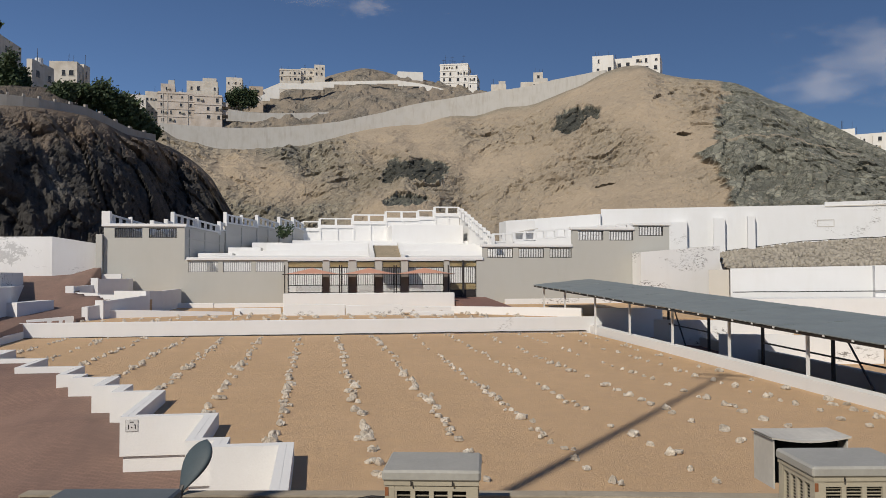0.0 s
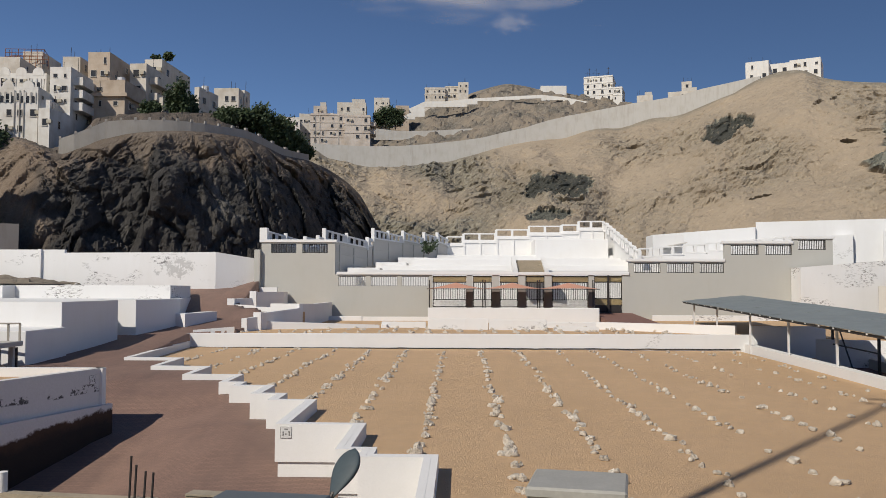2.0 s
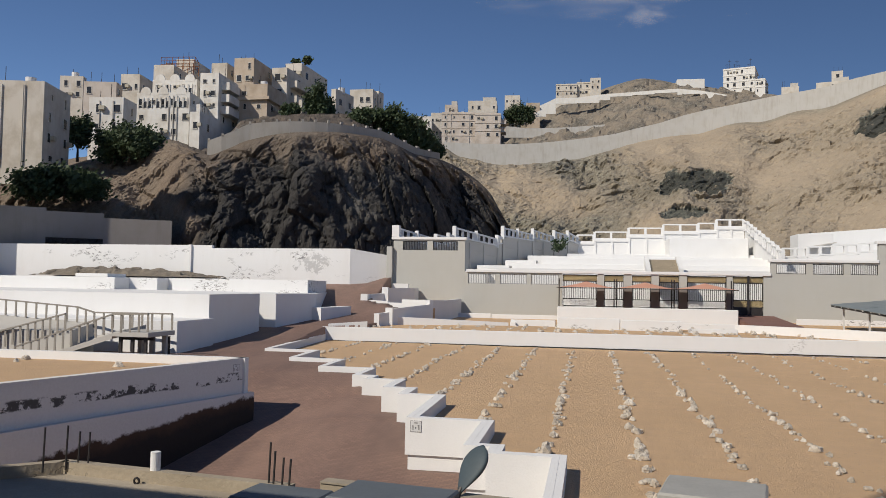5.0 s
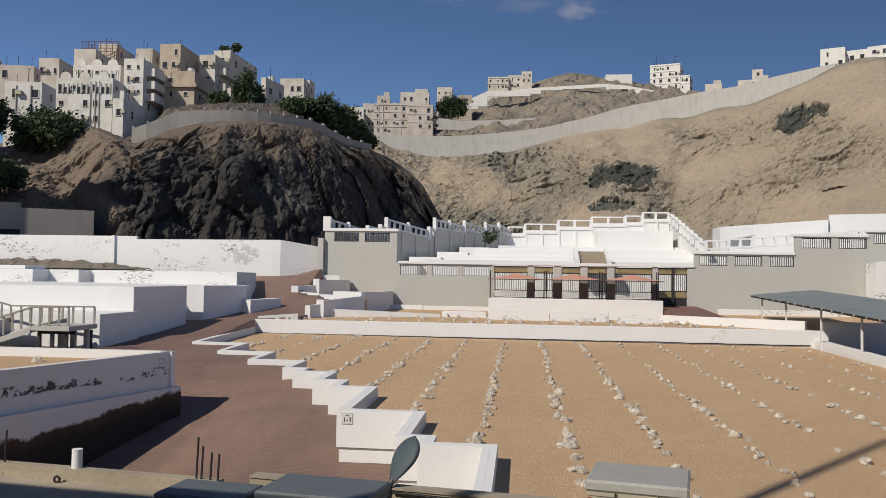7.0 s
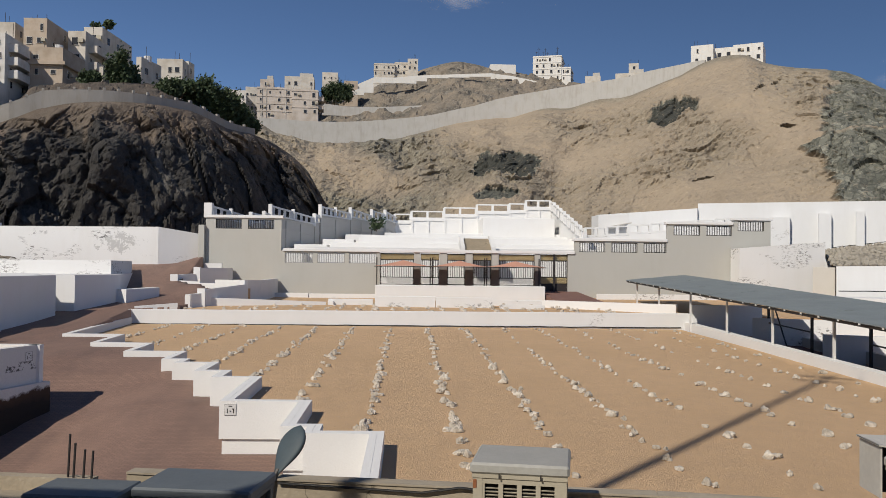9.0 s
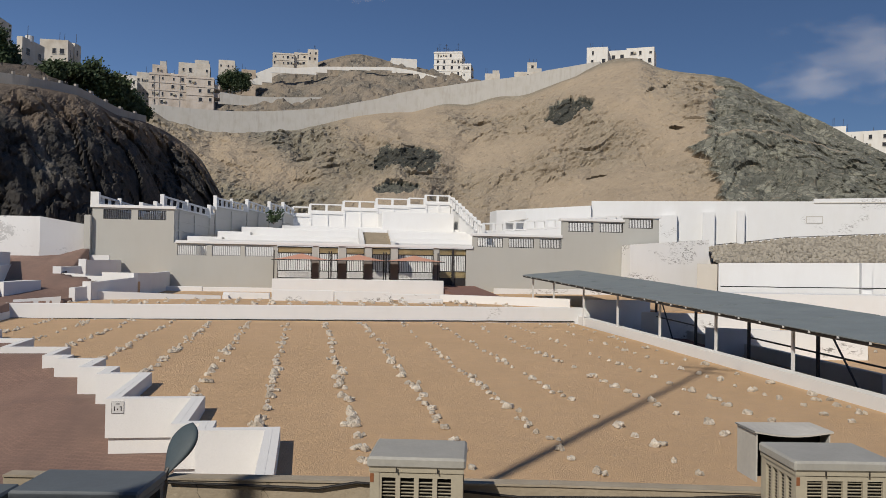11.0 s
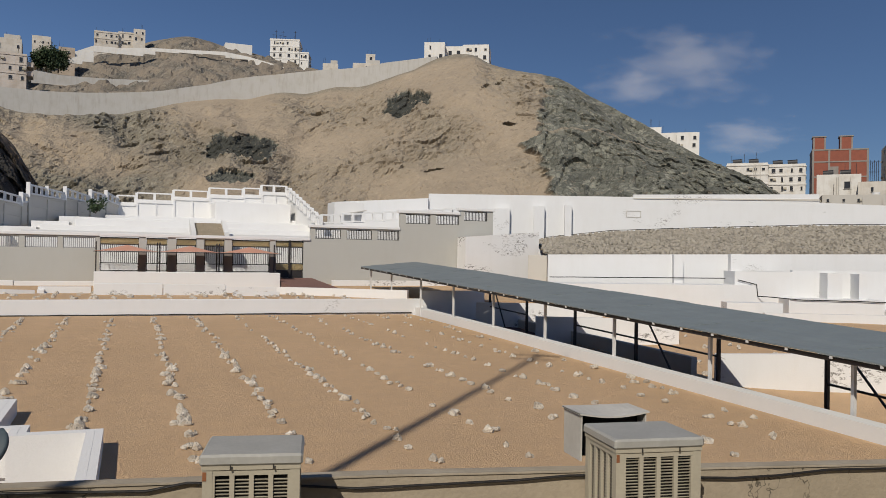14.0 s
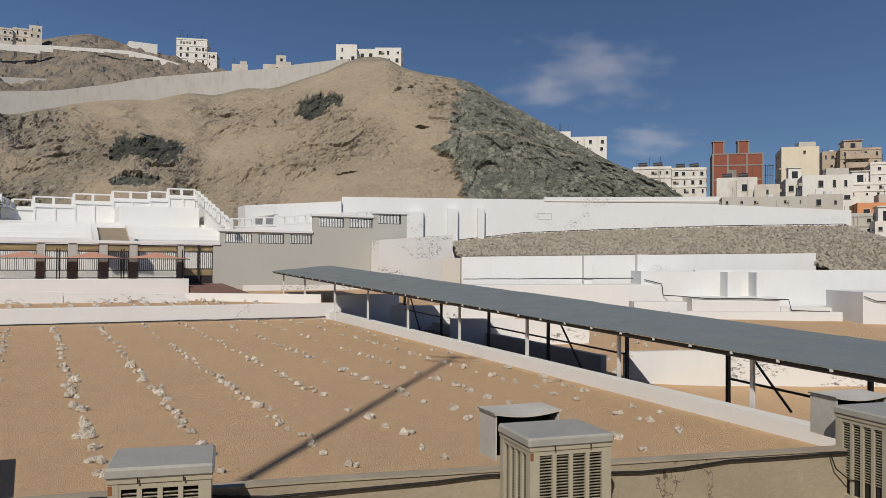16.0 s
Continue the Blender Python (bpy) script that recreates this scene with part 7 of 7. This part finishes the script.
def cooler(x, y, turn, z=3.36, w=1.0, d=1.0, h=1.55, lid=None, case=None, label="beige metal evaporative cooler with louvred sides"):
    """A louvred box on four feet: lid, corner posts, framed slats on all sides. Origin at the front left foot."""
    lid, case = lid or COOLERTOP, case or COOLER
    c = thing("evaporative_cooler", label=label, category="cooler", group="roof coolers", at=pose(x, y, z, 0, 0, turn))
    bm = cube(-0.03, w + 0.03, -0.03, d + 0.03, h - 0.12, h, 0.025)
    for f in bm.faces:
        f.smooth = False
    part("lid", bm, lid, c)
    part("rim", cube(-0.01, w + 0.01, -0.01, d + 0.01, h - 0.16, h - 0.12), case, c)
    # solid near-black core stands in for the shade between the slats
    part("core", cube(0.05, w - 0.05, 0.05, d - 0.05, 0.2, h - 0.17), SHADEFILL, c, "near-black core standing for the shade inside the louvres")
    part("pan", cube(0, w, 0, d, 0.1, 0.3, 0.01), case, c)
    for px in (0, w - 0.1):
        for py in (0, d - 0.1):
            part("corner_post", cube(px, px + 0.1, py, py + 0.1, 0, h - 0.16), case, c)
    n = 4
    slat = mesh_of("slat", beam(bmesh.new(), (0, 0, 0), (0.9 * (w - 0.2) / n, 0, 0), 0.007, 0.015), case)
    for face, L in ((pose(0, 0, 0), w), (pose(0, d, 0, 0, 0, -90), d)):
        for i in range(n + 1):
            u = 0.1 + (L - 0.2) * i / n
            part("mullion", cube(u - 0.025, u + 0.025, 0.005, 0.04, 0.3, h - 0.16), case, c, at=face)
        for i in range(n):
            u = 0.1 + (L - 0.2) * (i + 0.06) / n
            k = 0
            zz = 0.55
            while zz < h - 0.24:
                share("slat", slat, c, face @ pose(u, 0.03, zz, 35, 0, 0) @ Matrix.Diagonal(((L - 0.2) / (w - 0.2), 1, 1, 1)))
                zz += 0.036
        part("head_rail", cube(0.1, L - 0.1, 0.004, 0.04, h - 0.22, h - 0.16), case, c, at=face)
    for u in (0.28, 0.72):
        part("clip", cube(w * u, w * u + 0.014, -0.04, -0.03, h - 0.155, h - 0.105), DARKSTEEL, c)
    part("rust_patch", cube(0.002, 0.04, -0.005, 0.0, h - 0.27, h - 0.18), RUST, c, "rust stained corner")
    return c


cooler(0.71, 8.62, -12.0, w=0.98, d=0.85, h=1.58)
cooler(5.29, 8.11, -8.5, w=1.08, d=0.92)
cooler(10.45, 7.15, -9, w=1.05, d=0.95)
# these two coolers carry their shade in the sheet colour
cooler(-2.98, 9.15, -9, w=1.3, d=0.85, h=1.18, lid=SHADEBLUE, case=SHADEBLUE, label="covered roof cooler with shade put into its blue-grey colour")
cooler(-4.1, 9.0, -8, w=0.98, d=0.65, h=1.15, lid=SHADEBLUE, case=SHADEBLUE, label="covered roof cooler with shade put into its blue-grey colour")


def duct_hood(x, y, turn):
    """A pale sheet-metal elbow with a warped lid, open below, behind a cooler."""
    h = thing("duct_hood", label="pale sheet-metal duct hood with a warped lid", category="duct", group="duct hoods", at=pose(x, y, 4.36, 0, 0, turn))
    part("side_panel", cube(0, 0.02, 0, 0.55, -0.02, 0.58), PANEL, h)
    part("side_panel", cube(0.93, 0.95, 0, 0.55, -0.02, 0.58), PANEL, h)
    part("back_panel", cube(0.02, 0.93, 0.53, 0.55, -0.02, 0.58), PANEL, h)
    bm = bmesh.new()
    n = 10
    rows = [[bm.verts.new((-0.03 + 1.01 * i / n, y_, 0.59 + dz - 0.05 * math.sin(math.pi * i / n) * (1 - y_ / 0.6))) for i in range(n + 1)] for dz in (0.0, 0.02) for y_ in (-0.03, 0.57)]
    for a, b in ((rows[0], rows[1]), (rows[2], rows[3]), (rows[0], rows[2]), (rows[1], rows[3])):
        for i in range(n):
            bm.faces.new((a[i], a[i + 1], b[i + 1], b[i]))
    part("lid", bm, PANEL, h, "warped pale lid")
    # near-black box stands in for the shade inside the hood
    part("inner_shade", cube(0.03, 0.92, 0.2, 0.5, 0.0, 0.55), SHADEFILL, h)
    return h


duct_hood(5.55, 9.35, -6)
duct_hood(10.9, 8.3, -10)


def hose(name, pts, r, label):
    bm = bmesh.new()
    for a, b in zip(pts[:-1], pts[1:]):
        bar(bm, a, b, r, 7)
    for p in pts[1:-1]:
        bmesh.ops.create_icosphere(bm, subdivisions=1, radius=r, matrix=Matrix.Translation(p))
    return thing(name, bm, CABLE, label, "cable")


def face_y(x):
    return line([(p[0], p[1]) for p in EDGE], x) - 0.05


hose("wall_hose", [(x, face_y(x), z) for x, z in ((-1.6, 4.26), (-0.6, 4.24), (0.2, 4.22), (0.66, 4.30), (1.9, 4.22), (2.6, 4.16), (3.6, 4.18), (4.6, 4.21), (5.2, 4.25), (5.5, 4.25), (6.6, 4.20), (7.4, 4.17), (8.0, 4.19), (8.7, 4.25), (9.6, 4.25), (10.3, 4.26), (10.9, 4.25))], 0.016, "black hose fixed along the parapet")
hose("thin_cable", [(10.3, face_y(10.3), 4.25), (10.35, face_y(10.3) - 0.05, 4.05), (10.5, face_y(10.5) - 0.1, 3.9), (10.8, face_y(10.8) - 0.2, 3.82)], 0.01, "thin cable hanging from the hose")

# ---- left part of the roof edge ----
left_roof = thing("left_roof", prism(bmesh.new(), [(-12, 2), (-3.75, 2), (-3.75, 9.65), (-7.0, 10.15), (-12, 6.0)], 2.0, 4.34), CAPRENDER, "flat dusty tan roof with stains", "roof", kind="structure")
left_edge = thing("left_parapet", label="low tan parapet of the concrete roof", category="parapet", kind="structure")
for p, q in (((-7.1, 10.3), (-3.6, 9.78)), ((-12, 6.1), (-7.1, 10.3))):
    part("parapet_wall", run(bmesh.new(), q, p, 0.16, 1.0, 4.5), TANROOF, left_edge)
part("parapet_wall", run(bmesh.new(), (-3.6, 9.78), (-3.6, 2), 0.14, 1.0, 4.44), TANROOF, left_edge)
vent = bmesh.new()
bmesh.ops.create_cone(vent, cap_ends=True, segments=20, radius1=0.065, radius2=0.065, depth=0.42, matrix=pose(-5.62, 10.0, 4.53))
thing("vent_pipe", vent, WHITE, "short white plastic vent pipe", "pipe", smooth=False)
for k, (x, y, h) in enumerate(((-7.2, 9.9, 0.5), (-7.0, 10.1, 0.5), (-6.85, 10.15, 0.42), (-6.7, 10.15, 0.42), (-3.93, 9.72, 0.5), (-3.86, 9.7, 0.4), (-3.74, 9.68, 0.33), (-3.64, 9.66, 0.32))):
    thing("rebar", bar(bmesh.new(), (x, y, 4.4), (x + 0.02, y, 4.5 + h), 0.014, 6), DARKSTEEL, "rusty dark starter bar sticking up", "rebar", "starter bars")


def lamp_head():
    """A leaf-shaped street lamp head on a short arm fixed at the parapet."""
    a, b = Vector((-1.63, 10.42, 4.36)), Vector((-1.37, 10.72, 4.91))
    turn = (b - a).to_track_quat("Z", "Y").to_matrix().to_4x4()
    l = thing("street_lamp", label="blue-grey street lamp head seen from behind", category="lamp", at=Matrix.Translation(a) @ turn)
    bm = bmesh.new()
    L, rings = (b - a).length, 14
    vs = []
    for i in range(rings + 1):
        u = i / rings
        w = 0.245 * (math.sin(math.pi * min(1, u * 0.95 + 0.05)) ** 0.7) * (0.4 + 0.75 * u) + 0.012
        vs.append([bm.verts.new((w * math.cos(k * math.tau / 16), 0.5 * w * math.sin(k * math.tau / 16) * (1 if math.sin(k * math.tau / 16) < 0 else 0.5), L * u)) for k in range(16)])
    for r0, r1 in zip(vs[:-1], vs[1:]):
        for k in range(16):
            bm.faces.new((r0[k], r0[(k + 1) % 16], r1[(k + 1) % 16], r1[k]))
    bm.faces.new(vs[0][::-1])
    bm.faces.new(vs[-1])
    part("casing", bm, LAMPGREY, l, smooth=True)
    part("clamp", bar(bmesh.new(), (0, 0, -0.1), (0, 0, 0.06), 0.035), DARKSTEEL, l)
    part("arm", bar(bmesh.new(), (0, 0, -0.08), (0.05, 0.35, -0.5), 0.03), DARKSTEEL, l)
    return l


lamp_head()


def mast():
    """The tall floodlight mast behind the camera whose shadow falls across the sand."""
    tip = Vector((16.35, 30.9, 2.95))
    way = Vector((math.sin(SUN_AZ), math.cos(SUN_AZ), 0))
    far = 44.0
    base = tip - way * far
    top = 2.95 + far * math.tan(SUN_EL)
    m = thing("floodlight_mast", label="tall steel floodlight mast with a cross arm", category="mast", at=pose(base.x, base.y, 0))
    bm = bmesh.new()
    bmesh.ops.create_cone(bm, cap_ends=True, segments=14, radius1=0.19, radius2=0.11, depth=top, matrix=pose(0, 0, top / 2))
    part("pole", bm, WHITESTEEL, m)
    part("cross_arm", beam(bmesh.new(), (-0.9, 0.6, top - 0.5), (0.9, -0.6, top - 0.5), 0.14, 0.14), WHITESTEEL, m)
    part("cross_arm", beam(bmesh.new(), (-0.7, 0.5, top - 1.6), (0.7, -0.5, top - 1.6), 0.12, 0.12), WHITESTEEL, m)
    return m


mast()


def plaque(x, y, z, w, h, turn, bars):
    p = thing("plot_plaque", label="small white plot number plaque with black border", category="sign", at=pose(x, y, z, 0, 0, turn))
    part("plate", cube(0, w, -0.012, 0, 0, h), WHITESTEEL, p)
    bm = bmesh.new()
    for a in ((0, w, 0, 0.008), (0, w, h - 0.008, h), (0, 0.008, 0.008, h - 0.008), (w - 0.008, w, 0.008, h - 0.008)):
        box(bm, a[0], a[1], -0.014, -0.012, a[2], a[3])
    part("border", bm, DARKSTEEL, p, "thin black border")
    for a in bars:
        part("mark", cube(a[0] * w, a[1] * w, -0.014, -0.012, a[2] * h, a[3] * h), DARKSTEEL, p)
    return p


MARKS = ((0.2, 0.28, 0.2, 0.6), (0.44, 0.54, 0.3, 0.42), (0.74, 0.82, 0.2, 0.6), (0.66, 0.74, 0.52, 0.6), (0.35, 0.65, 0.76, 0.84))
plaque(-4.9, 22.33, 2.91, 0.31, 0.31, 0, MARKS)
plaque(-12.435, 27.22, 3.75, 0.3, 0.3, 72.83, MARKS)

# out-of-view block, added to cast shade on the far wall and slope
thing("side_shade_block", prism(bmesh.new(), [(-57.5, 61), (-54.5, 65.5), (-60, 70), (-72, 62)], 0.0, 33.0), PLASTER, "unseen tall block added to shade the far slope", "house", kind="structure")
# never in view: added to hide the rear sky and deepen shaded faces
thing("rear_sky_blocker", prism(bmesh.new(), [(-6, -9), (60, -9), (60, -30), (-6, -30)], 0.0, 16.0), PLASTER, "unseen block added behind the roof to cut skylight", "house", kind="structure")
# an unseen block added behind the camera to lay shade on the roofs below
thing("rear_shade_block", prism(bmesh.new(), [(-24, 4.35), (-7.5, 2.05), (-7.5, -14), (-24, -14)], 0.0, 12.0), PLASTER, "unseen block added behind the roofs to shade them", "house", kind="structure")

coil = bmesh.new()
for k in range(14):
    a, b = k * math.tau / 14, (k + 1) * math.tau / 14
    bar(coil, (-5.8 + 0.038 * math.cos(a), 9.86, 4.38 + 0.038 * math.sin(a)), (-5.8 + 0.038 * math.cos(b), 9.86, 4.38 + 0.038 * math.sin(b)), 0.015, 6)
bmesh.ops.remove_doubles(coil, verts=coil.verts, dist=0.012)
thing("wire_coil", coil, DARKSTEEL, "small coil of dark wire leaning on the parapet", "coil")
